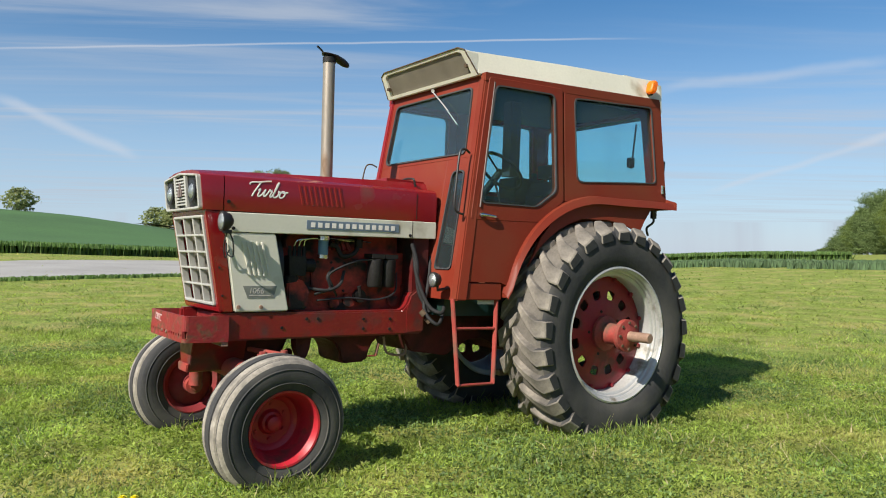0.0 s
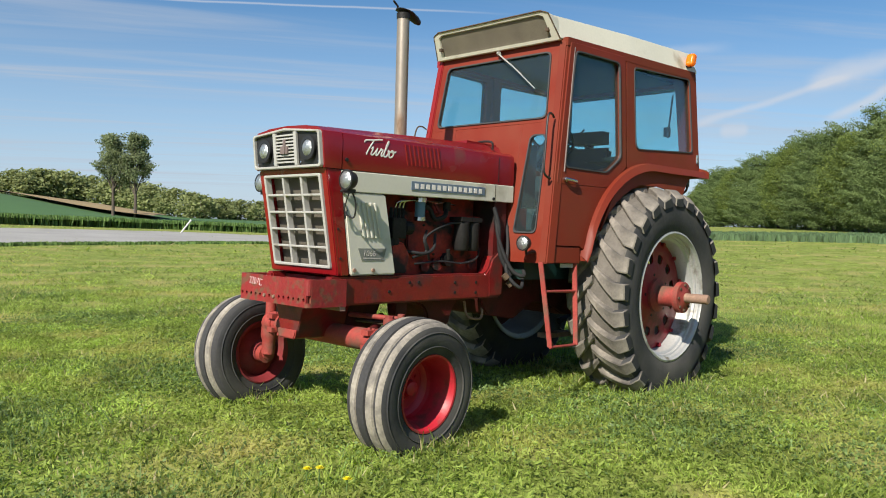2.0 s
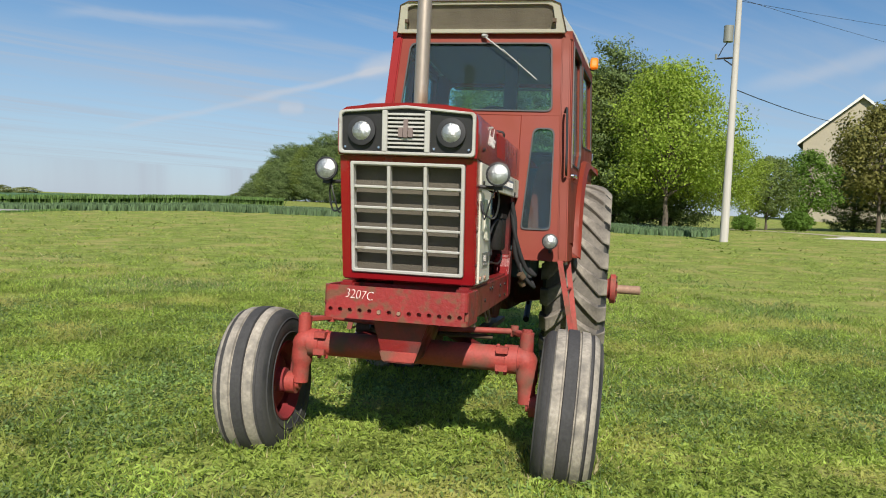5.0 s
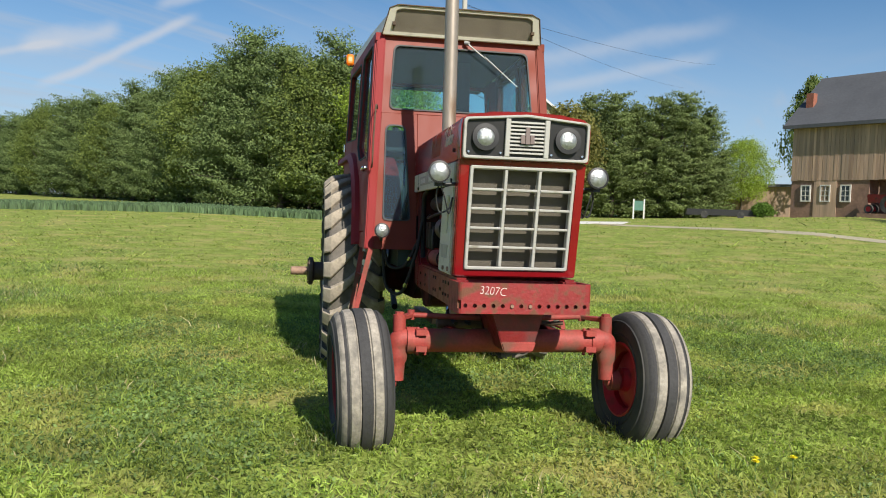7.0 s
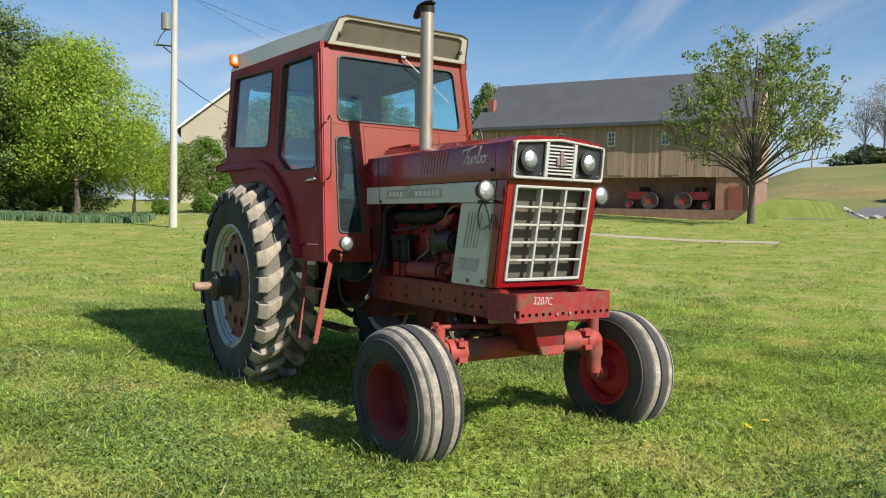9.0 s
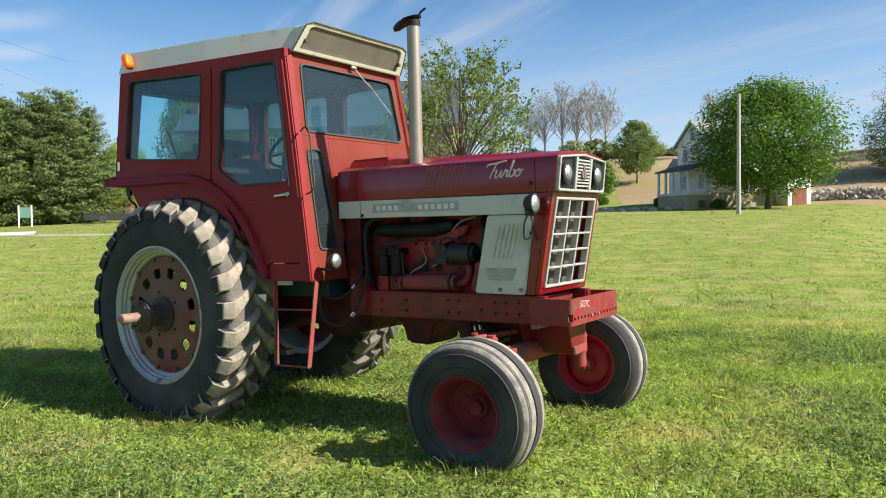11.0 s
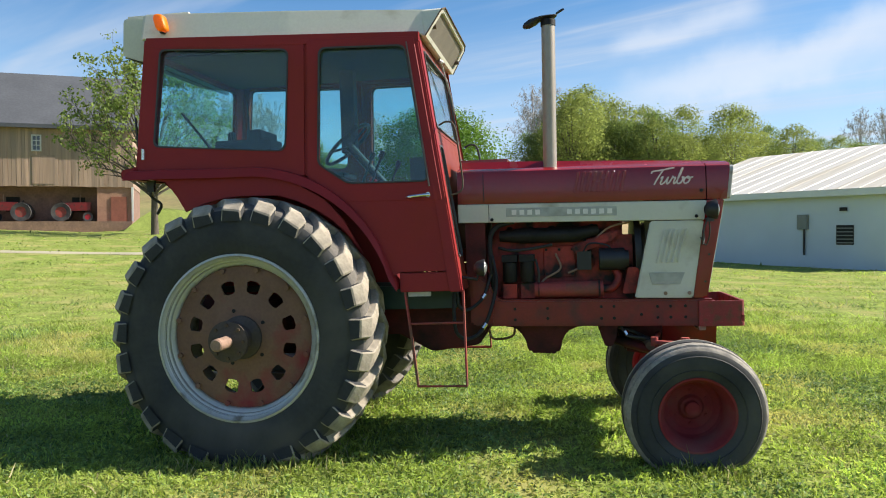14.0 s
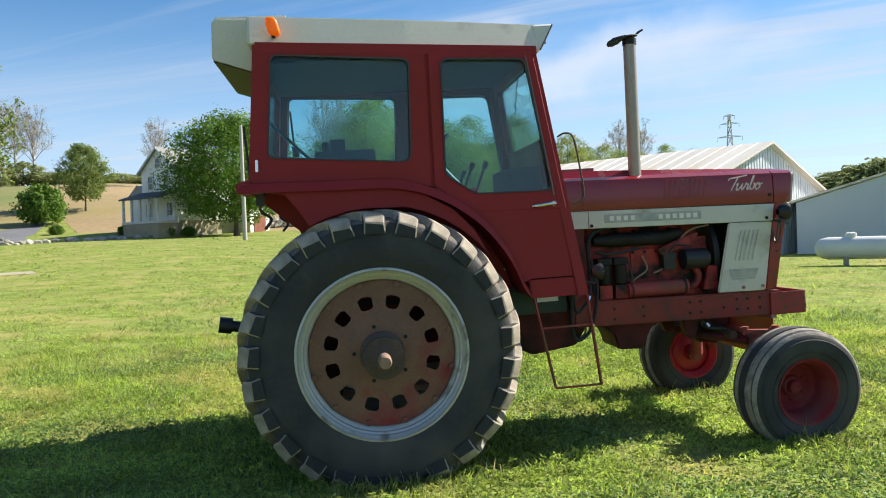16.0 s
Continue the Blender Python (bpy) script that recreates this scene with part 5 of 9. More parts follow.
for x in (1.62, 1.735):
    bm = bm_new()
    tube(bm, [(x, -0.26, 1.07), (x, -0.26, 1.085), (x, -0.26, 1.20), (x, -0.26, 1.21)], [0.04, 0.047, 0.047, 0.03], 16)
    part("oil_filter", bm, DARK, engine, smooth=True)
    bm = bm_new()
    box(bm, x - 0.05, x + 0.05, -0.30, -0.19, 1.205, 1.25)
    part("filter_head", bm, DARK, engine, bevel=0.01)
    bm = bm_new()
    box(bm, x - 0.045, x + 0.045, -0.285, -0.19, 0.965, 1.06)
    part("filter_base", bm, ENGINE_RED, engine, bevel=0.012)
bm = bm_new()
tube(bm, [(2.20, -0.27, 1.205), (2.36, -0.27, 1.205)], 0.072, 18)
tube(bm, [(2.36, -0.27, 1.205), (2.385, -0.27, 1.205)], 0.055, 18)
part("alternator", bm, BLACK, engine, "black alternator", smooth=True)
bm = bm_new()
box(bm, 2.06, 2.15, -0.27, -0.18, 1.14, 1.26)
part("solenoid", bm, BLACK, engine, bevel=0.012)
bm = bm_new()
prism_y(bm, [(2.05, 1.24), (2.30, 1.33), (2.33, 1.39), (2.26, 1.38), (2.02, 1.29)], -0.27, -0.21)
part("alternator_bracket", bm, ENGINE_RED, engine, bevel=0.008)
bm = bm_new()
tube(bm, [(2.43, 0, 1.22), (2.47, 0, 1.22)], 0.29, 32)
part("fan_shroud", bm, BLACK, engine, smooth=True)
bm = bm_new()
tube(bm, smooth_path([(1.66, -0.30, 1.47), (1.55, -0.31, 1.44), (1.50, -0.31, 1.36), (1.505, -0.31, 1.15), (1.52, -0.31, 1.0)], 6), 0.016, 10)
part("engine_hose", bm, HOSE, engine, smooth=True)
bm = bm_new()
tube(bm, smooth_path([(1.80, -0.24, 1.0), (1.84, -0.24, 1.08), (1.95, -0.22, 1.15), (1.92, -0.22, 1.25)], 5), 0.007, 6)
tube(bm, smooth_path([(2.0, -0.22, 1.12), (2.08, -0.24, 1.16), (2.1, -0.25, 1.24), (2.25, -0.26, 1.40), (2.40, -0.28, 1.44)], 5), 0.007, 6)
part("fuel_line", bm, RUST, engine)

bm = bm_new()
prism_y(bm, rounded([(1.84, 1.09), (2.05, 1.09), (2.05, 1.30), (1.84, 1.30)], 0.025), -0.20, -0.188)
part("side_cover", bm, ENGINE_RED, engine, bevel=0.005, segs=1)
for x in (1.86, 1.945, 2.03):
    for z in (1.115, 1.275):
        bm = bm_new()
        disc(bm, (x, -0.20, z), (0, -1, 0), 0.010, 0.012, 6)
        part("bolt", bm, DARK, engine)
for x in (1.84, 1.93, 2.02, 2.11, 2.20):
    bm = bm_new()
    disc(bm, (x, -0.19, 1.335), (0, -1, 0), 0.013, 0.03, 6)
    part("head_bolt", bm, DARK, engine)
bm = bm_new()
for x in (1.80, 2.20):
    tube(bm, [(x, -0.265, 1.015), (x + (0.012 if x < 2 else -0.012), -0.265, 1.015)], 0.062, 16)
    part("cooler_flange", bm, ENGINE_RED, engine)
    bm = bm_new()
tube(bm, smooth_path([(2.22, -0.265, 1.015), (2.28, -0.26, 1.02), (2.32, -0.25, 1.08), (2.30, -0.24, 1.14)], 4), 0.026, 12)
part("water_elbow", bm, ENGINE_RED, engine, smooth=True)
bm = bm_new()
tube(bm, smooth_path([(1.55, -0.27, 1.30), (1.64, -0.30, 1.28), (1.78, -0.29, 1.29), (1.90, -0.25, 1.31)], 5), 0.010, 8)
part("engine_wire", bm, BLACK, engine)
bm = bm_new()
tube(bm, smooth_path([(1.79, -0.28, 1.22), (1.81, -0.29, 1.12), (1.80, -0.28, 1.02)], 5), 0.008, 8)
part("engine_wire", bm, BLACK, engine)
bm = bm_new()
tube(bm, smooth_path([(2.10, -0.27, 1.26), (2.14, -0.29, 1.31), (2.24, -0.29, 1.30), (2.28, -0.28, 1.27)], 5), 0.006, 6)
part("engine_wire", bm, BLACK, engine)
bm = bm_new()
prism_y(bm, rounded([(2.34, 0.98), (2.45, 0.98), (2.45, 1.15), (2.38, 1.15)], 0.015), -0.28, -0.16)
part("timing_cover", bm, ENGINE_RED, engine, bevel=0.01)
# left side of the engine
for x, h in ((1.64, 0.0), (1.745, 0.0)):
    bm = bm_new()
    tube(bm, [(x, 0.27, 1.115), (x, 0.27, 1.13), (x, 0.27, 1.305), (x, 0.27, 1.32)], [0.045, 0.054, 0.054, 0.04], 18)
    part("fuel_filter", bm, DARK, engine, "black fuel filter canister", smooth=True)
    bm = bm_new()
    box(bm, x - 0.05, x + 0.05, 0.20, 0.32, 1.315, 1.345)
    part("filter_head", bm, DARK, engine, bevel=0.008)
bm = bm_new()
tube(bm, [(2.15, 0.27, 1.325), (2.15, 0.27, 1.42)], 0.034, 16)
part("sediment_bowl", bm, BLUE_CAP, engine, "bluish glass sediment bowl", smooth=True)
bm = bm_new()
tube(bm, [(2.15, 0.27, 1.30), (2.15, 0.27, 1.325)], 0.040, 16)
part("bowl_clamp", bm, CHROME, engine, smooth=True)
bm = bm_new()
tube(bm, [(2.15, 0.27, 1.42), (2.15, 0.27, 1.45)], 0.045, 16)
part("bowl_cap", bm, CHROME, engine, smooth=True)
bm = bm_new()
box(bm, 2.27, 2.39, 0.18, 0.28, 1.18, 1.31)
tube(bm, [(2.20, 0.24, 1.25), (2.27, 0.24, 1.25)], 0.045, 14)
for i in range(4):
    tube(bm, [(2.275 + i * 0.034, 0.245, 1.30), (2.275 + i * 0.034, 0.245, 1.375)], 0.013, 8)
    tube(bm, [(2.275 + i * 0.034, 0.245, 1.33), (2.275 + i * 0.034, 0.245, 1.345)], 0.018, 6)
tube(bm, [(2.36, 0.24, 1.10), (2.36, 0.24, 1.18)], 0.05, 14)
part("injection_pump", bm, DARK, engine, "dark injection pump", bevel=0.008)
bm = bm_new()
for i in range(3):
    tube(bm, smooth_path([(2.28 + i * 0.034, 0.245, 1.375), (2.26 + i * 0.02, 0.25, 1.42), (2.12 - i * 0.05, 0.25, 1.435), (1.92 - i * 0.08, 0.22, 1.425)], 5), 0.005, 6)
part("injector_line", bm, CHROME, engine)
for x, z, r in ((1.90, 1.02, 0.05), (2.02, 1.0, 0.04), (1.55, 1.02, 0.045)):
    bm = bm_new()
    disc(bm, (x, 0.19, z), (0, 1, 0), r, 0.02, 18)
    part("core_plug", bm, ENGINE_RED, engine, bevel=0.004, segs=1)
bm = bm_new()
prism_y(bm, rounded([(1.52, 1.10), (1.60, 1.06), (2.15, 1.06), (2.20, 1.12), (2.20, 1.30), (1.52, 1.30)], 0.03), 0.19, 0.215)
part("side_cover", bm, ENGINE_RED, engine, bevel=0.008)
for x in (1.86, 1.96, 2.06, 2.16):
    for z in (1.085, 1.275):
        bm = bm_new()
        disc(bm, (x, 0.215, z), (0, 1, 0), 0.009, 0.010, 6)
        part("bolt", bm, DARK, engine)
bm = bm_new()
tube(bm, smooth_path([(1.86, 0.23, 1.40), (1.92, 0.27, 1.34), (2.0, 0.26, 1.32), (2.04, 0.25, 1.38), (2.10, 0.26, 1.40)], 5), 0.016, 10)
tube(bm, [(1.86, 0.23, 1.38), (1.86, 0.23, 1.44)], 0.028, 12)
part("breather_pipe", bm, DARK, engine, smooth=True)
bm = bm_new()
tube(bm, smooth_path([(1.55, 0.24, 1.22), (1.60, 0.30, 1.08), (1.75, 0.30, 1.03), (1.95, 0.28, 1.04), (2.18, 0.27, 1.02)], 5), 0.007, 6)
tube(bm, smooth_path([(2.06, 0.25, 1.24), (2.12, 0.29, 1.18), (2.10, 0.29, 1.10), (2.20, 0.27, 1.06)], 5), 0.009, 8)
part("fuel_hose", bm, BLACK, engine)
bm = bm_new()
prism_y(bm, [(2.26, 0.96), (2.40, 0.96), (2.40, 1.14), (2.30, 1.16), (2.24, 1.08)], 0.18, 0.29)
part("pump_bracket", bm, ENGINE_RED, engine, bevel=0.01)
bm = bm_new()
tube(bm, smooth_path([(2.02, 0.24, 1.05), (2.08, 0.29, 1.12), (2.10, 0.29, 1.2), (1.9, 0.29, 1.29), (1.7, 0.30, 1.31)], 6), 0.008, 8)
tube(bm, smooth_path([(2.24, 0.25, 1.10), (2.12, 0.30, 1.09), (2.02, 0.28, 1.13), (1.97, 0.24, 1.22)], 6), 0.011, 8)
part("fuel_line", bm, HOSE, engine)
bm = bm_new()
tube(bm, [(1.84, 0.19, 1.05), (1.84, 0.25, 1.05)], 0.045, 14)
tube(bm, [(1.84, 0.25, 1.05), (1.86, 0.26, 1.12)], 0.014, 8)
part("dipstick_mount", bm, DARK, engine, smooth=True)
bm = bm_new()
tube(bm, smooth_path([(1.49, 0.335, 1.43), (1.46, 0.36, 1.30), (1.44, 0.37, 1.1), (1.38, 0.42, 0.95)], 6), 0.015, 12)
part("wiring_loom", bm, HOSE, engine, "dark hose beside the engine", smooth=True)
bm = bm_new()
for i in range(5):
    tube(bm, [(1.95 + i * 0.035, 0.2, 1.43), (1.93 + i * 0.04, 0.24, 1.36)], 0.012, 8)
part("turbo_lines", bm, ENGINE_RED, engine)
bm = bm_new()
box(bm, 1.34, 1.47, -0.325, 0.325, 0.98, 1.56)
part("firewall", bm, GRIMY_SHADE_RED, tractor, "red bulkhead behind the engine", bevel=0.01)

# exhaust
bm = bm_new()
tube(bm, [(1.903, -0.218, 1.80), (1.912, -0.220, 2.314), (1.920, -0.222, 2.768)], 0.0445, 24)
stack = part("exhaust_pipe", bm, STACK, tractor, "tall bare-steel exhaust stack with rain flap", smooth=True)
bm = bm_new()
tube(bm, [(1.919, -0.222, 2.743), (1.920, -0.222, 2.783)], 0.049, 20)
part("stack_band", bm, DARK, stack, smooth=True)
bm = bm_new()
loft(bm, [[(x - 0.016, -0.222 + w * math.cos(q), z + 0.030 + t * math.sin(q)) for q in (math.pi * 2 * k / 10 for k in range(10))]
          for x, z, w, t in ((1.995, 2.780, 0.012, 0.006), (1.975, 2.774, 0.045, 0.010), (1.93, 2.770, 0.054, 0.012), (1.885, 2.764, 0.052, 0.016), (1.855, 2.750, 0.044, 0.026), (1.815, 2.736, 0.034, 0.030), (1.780, 2.724, 0.020, 0.020), (1.770, 2.720, 0.006, 0.006))])
part("rain_flap", bm, BLACK, stack, "black rain flap", smooth=True)
bm = bm_new()
tube(bm, smooth_path([(1.974, -0.222, 2.818), (1.994, -0.222, 2.833), (2.024, -0.217, 2.848)], 3), 0.008, 6)
part("flap_arm", bm, BLACK, stack)

# ---- cab ----
cab = tagged(new("cab"), "red steel cab with tinted windows and a cream roof", "")
cab.parent = tractor
CT, CB = 2.655, 1.055


def side_put(s, inset):
    return lambda p: (p[0], s * (half_cab(p[0], p[1]) - inset), p[1])


def fender_edge(n=14):
    """The arch over the rear wheel, from the door's foot up and back."""
    a = [(0.965, 1.075)]
    for i in range(n + 1):
        t = radians(18 + i * (92 - 18) / n)
        r = 0.925 + 0.03 * math.sin(t)
        a.append((0.03 + r * math.cos(t), 0.86 + r * math.sin(t)))
    return a


ARCH = fender_edge()
for s in (1, -1):
    side_red = SUNLIT_RED if s > 0 else CAB_RED   # left side: sunlight put into the paint
    # rear side window frame and door frame, in one slanting plane
    REAR_W = rounded([(-0.588, 2.020), (0.276, 1.954), (0.306, 2.600), (-0.535, 2.644)], [0.04, 0.06, 0.05, 0.04])
    REAR_F = rounded([(-0.712, 1.825), (0.392, 1.800), (0.405, 2.66), (-0.635, 2.705)], 0.004)
    bm = bm_new()
    frame_between(bm, REAR_F, REAR_W, side_put(s, 0.05), side_put(s, 0.0))
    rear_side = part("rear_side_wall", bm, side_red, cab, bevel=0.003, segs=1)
    bm = bm_new()
    G1 = rounded([(-0.589, 2.019), (0.277, 1.953), (0.307, 2.601), (-0.536, 2.645)], [0.04, 0.06, 0.05, 0.04])
    G2 = rounded([(-0.580, 2.028), (0.268, 1.962), (0.298, 2.592), (-0.527, 2.636)], [0.04, 0.06, 0.05, 0.04])
    frame_between(bm, G1, G2, side_put(s, 0.004), side_put(s, -0.006))
    part("window_seal", bm, GASKET, rear_side)
    bm = bm_new()
    prism_y(bm, REAR_W, lambda x, z: s * (half_cab(x, z) - 0.020), lambda x, z: s * (half_cab(x, z) - 0.026))
    part("window_pane", bm, CAB_GLASS, rear_side, "tinted side pane")

    D_W = rounded([(0.478, 1.865), (0.665, 1.735), (1.172, 1.730), (1.046, 2.582), (0.500, 2.595)], [0.04, 0.04, 0.05, 0.05, 0.05])
    D_F = rounded([(0.410, 1.800), (0.640, 1.625), (1.250, 1.610), (1.098, 2.632), (0.425, 2.650)], 0.02)
    bm = bm_new()
    frame_between(bm, D_F, D_W, side_put(s, 0.045), side_put(s, -0.006))
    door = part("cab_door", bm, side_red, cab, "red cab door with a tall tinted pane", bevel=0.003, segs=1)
    bm = bm_new()
    D1 = rounded([(0.477, 1.864), (0.6645, 1.734), (1.173, 1.729), (1.047, 2.583), (0.499, 2.596)], [0.04, 0.04, 0.05, 0.05, 0.05])
    D2 = rounded([(0.487, 1.869), (0.668, 1.743), (1.163, 1.738), (1.039, 2.574), (0.508, 2.586)], [0.04, 0.04, 0.05, 0.05, 0.05])
    frame_between(bm, D1, D2, side_put(s, 0.004), side_put(s, -0.013))
    part("window_seal", bm, GASKET, door)
    bm = bm_new()
    prism_y(bm, D_W, lambda x, z: s * (half_cab(x, z) - 0.016), lambda x, z: s * (half_cab(x, z) - 0.022))
    part("window_pane", bm, CAB_GLASS, door, "tall tinted door pane")
    low = [(0.645, 1.640), (0.415, 1.812)] + [p for p in ARCH[::-1] if 1.09 < p[1] < 1.75] + [(0.985, 1.180), (1.300, 1.180), (1.241, 1.628)]
    bm = bm_new()
    prism_y(bm, low, lambda x, z: s * (half_cab(x, z) - 0.04), lambda x, z: s * (half_cab(x, z) + 0.0035))
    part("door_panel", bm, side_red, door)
    bm = bm_new()
    y = half_cab(1.1, 1.64)
    tube(bm, smooth_path([(1.03, s * (y + 0.008), 1.637), (1.06, s * (y + 0.030), 1.639), (1.13, s * (y + 0.032), 1.645), (1.175, s * (y + 0.018), 1.647)], 4), [0.011] * 9 + [0.012] * 4, 10)
    disc(bm, (1.165, s * (y - 0.01), 1.647), (0, s, 0), 0.016, 0.03, 12)
    part("door_handle", bm, CHROME, door, "chrome pull handle", smooth=True)
    bm = bm_new()
    prism_y(bm, [(0.975, 1.055), (1.355, 1.055), (1.312, 1.172), (0.975, 1.172)], lambda x, z: s * (half_cab(x, z) - 0.05), lambda x, z: s * (half_cab(x, z) + 0.001))
    sill = part("door_sill", bm, side_red, cab, bevel=0.006)
    bm = bm_new()
    prism_y(bm, [(1.02, 1.025), (1.16, 1.025), (1.16, 1.052), (1.02, 1.052)], lambda x, z: s * (half_cab(x, z) - 0.03), lambda x, z: s * (half_cab(x, z) - 0.026))
    part("pale_sticker", bm, PALE_LABEL, sill)
    # front post
    bm = bm_new()
    loft(bm, [[(cab_front(z) - 0.085, s * (half_cab(1.1, z) + 0.004), z), (cab_front(z) - 0.005, s * (half_cab(1.15, z) - 0.008), z), (cab_front(z) + 0.002, s * (half_cab(1.15, z) - 0.070), z),
               (cab_front(z) - 0.05, s * (half_cab(1.15, z) - 0.080), z), (cab_front(z) - 0.085, s * (half_cab(1.1, z) - 0.05), z)] for z in (1.05, 1.6, 2.1, 2.652)])
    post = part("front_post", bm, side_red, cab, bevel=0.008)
    bm = bm_new()
    tube(bm, [(cab_front(2.60) - 0.085, s * (half_cab(1.1, 2.6) + 0.006), 2.60), (cab_front(1.7) - 0.095, s * (half_cab(1.1, 1.7) + 0.006), 1.70)], 0.006, 6)
    part("post_bead", bm, BEAD, post)
    # side rail under the roof
    bm = bm_new()
    prism_y(bm, [(-0.63, 2.655), (1.13, 2.602), (1.13, 2.660), (-0.62, 2.72)], lambda x, z: s * (half_cab(x, z) - 0.06), lambda x, z: s * (half_cab(x, z) + 0.002))
    part("roof_rail", bm, side_red, cab)
    # middle post
    bm = bm_new()
    prism_y(bm, [(0.392, 1.80), (0.424, 1.79), (0.428, 2.66), (0.404, 2.66)], lambda x, z: s * (half_cab(x, z) - 0.07), lambda x, z: s * (half_cab(x, z) - 0.010))
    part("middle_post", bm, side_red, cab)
    # wheel arch: lip, top and inner wall
    top = [(p[0], p[1]) for p in ARCH] + [(-0.20, 1.815), (-0.50, 1.822), (-0.765, 1.822)]
    bm = bm_new()
    loft(bm, [[(x, s * 0.40, z), (x, s * (half_cab(x, z) + 0.055), z), (x, s * (half_cab(x, z) + 0.06), z - 0.012), (x, s * (half_cab(x, z) + 0.035), z + (0.045 if x < 0.95 else 0.02)), (x, s * (half_cab(x, z) - 0.03), z + 0.055), (x, s * 0.40, z + 0.03)]
              for x, z in top])
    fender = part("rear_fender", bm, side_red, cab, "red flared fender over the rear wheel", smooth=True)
    bm = bm_new()
    wall = [(p[0] - 0.01, p[1]) for p in ARCH] + [(-0.20, 1.82), (-0.745, 1.835), (-0.62, 1.73), (-0.45, 1.58), (-0.36, 1.35), (-0.30, 1.05), (0.9, 1.0)]
    prism_y(bm, wall, s * 0.385, s * 0.405)
    part("inner_fender", bm, side_red, fender)
    bm = bm_new()
    skirt = [(-0.735, 1.845), (-0.50, 1.79), (-0.43, 1.70)] + [(0.012 + (0.872 if q < 8 else 0.892) * math.sin(radians(q)), AX_Z + (0.872 if q < 8 else 0.892) * math.cos(radians(q))) for q in range(-26, 55, 8)] + [(0.755, 1.30), (0.64, 1.51), (0.52, 1.645), (0.33, 1.755), (0.10, 1.815), (-0.2, 1.835)]
    prism_y(bm, skirt, lambda x, z: s * (half_cab(x, z) + 0.004), lambda x, z: s * (half_cab(x, z) + 0.020))
    part("fender_skirt", bm, side_red, fender)
    bm = bm_new()
    loft(bm, [[(-0.775, s * 0.40, 1.815), (-0.775, s * 0.845, 1.815), (-0.775, s * 0.845, 1.875), (-0.775, s * 0.40, 1.885)], [(-0.70, s * 0.40, 1.815), (-0.70, s * 0.84, 1.815), (-0.70, s * 0.79, 1.90), (-0.70, s * 0.40, 1.90)]])
    part("fender_lip", bm, side_red, fender, bevel=0.006)
    bm = bm_new()
    tube(bm, [(-0.70, s * 0.74, 1.86), (-0.72, s * 0.74, 2.22)], 0.008, 6)
    part("antenna_rod", bm, BLACK, fender)
    bm = bm_new()
    tube(bm, smooth_path([(-0.62, s * 0.70, 1.83), (-0.66, s * 0.70, 1.72), (-0.60, s * 0.68, 1.66), (-0.64, s * 0.66, 1.60)], 4), 0.010, 6)
    box(bm, -0.68, -0.63, s * 0.70 - 0.012, s * 0.70 + 0.012, 1.74, 1.81)
    part("light_socket", bm, BLACK, fender)
    bm = bm_new()
    tube(bm, [(-0.655, s * (half_cab(-0.65, 2.0) + 0.008), 1.94), (-0.652, s * (half_cab(-0.65, 2.0) + 0.008), 2.01)], 0.012, 8)
    part("rear_catch", bm, CHROME, rear_side)
    # front lower corner panel with its small window
    PX = lambda y, z: cab_front(z) - 0.012
    Q_O = rounded([(0.335, 1.05), (0.655, 1.05), (0.600, 2.055), (0.335, 2.055)], 0.004)
    Q_I = rounded([(0.385, 1.262), (0.582, 1.262), (0.568, 1.965), (0.425, 1.965)], [0.03, 0.04, 0.05, 0.05])
    bm = bm_new()
    frame_between(bm, [(s * a, b) for a, b in Q_O], [(s * a, b) for a, b in Q_I], lambda p: (PX(*p) - 0.03, p[0], p[1]), lambda p: (PX(*p), p[0], p[1]))
    quarter = part("front_corner_panel", bm, SUNLIT_ORANGE, cab, "orange-red lower front panel with narrow pane", bevel=0.003, segs=1)
    bm = bm_new()
    Q1 = rounded([(0.381, 1.258), (0.586, 1.258), (0.572, 1.969), (0.421, 1.969)], [0.03, 0.04, 0.05, 0.05])
    Q2 = rounded([(0.390, 1.268), (0.577, 1.268), (0.563, 1.959), (0.430, 1.959)], [0.03, 0.04, 0.05, 0.05])
    frame_between(bm, [(s * a, b) for a, b in Q1], [(s * a, b) for a, b in Q2], lambda p: (PX(*p) - 0.004, p[0], p[1]), lambda p: (PX(*p) + 0.010, p[0], p[1]))
    part("window_seal", bm, GASKET, quarter)
    bm = bm_new()
    prism_x(bm, [(s * a, b) for a, b in Q_I], lambda y, z: PX(y, z) - 0.012, lambda y, z: PX(y, z) - 0.007)
    part("window_pane", bm, CAB_GLASS, quarter, "narrow tinted pane")
    # grab rail and steps
    bm = bm_new()
    h = 0.640
    tube(bm, smooth_path([(1.235, s * 0.635, 2.075), (1.285, s * 0.645, 2.095), (1.335, s * 0.655, 2.06), (1.365, s * 0.668, 1.85), (1.378, s * 0.672, 1.70), (1.350, s * 0.672, 1.655), (1.30, s * 0.672, 1.64)], 5), 0.008 if s > 0 else 0.006, 8)
    part("grab_rail", bm, BLACK if s > 0 else RUST_EDGE, cab, "thin dark grab rail", smooth=True)
    bm = bm_new()
    ladder_top, ladder_low = 1.06, 0.488
    rail_a = [(1.000, s * 0.700, ladder_top), (1.082, s * 0.795, ladder_low)]
    rail_b = [(1.358, s * 0.665, ladder_top), (1.378, s * 0.790, ladder_low)]
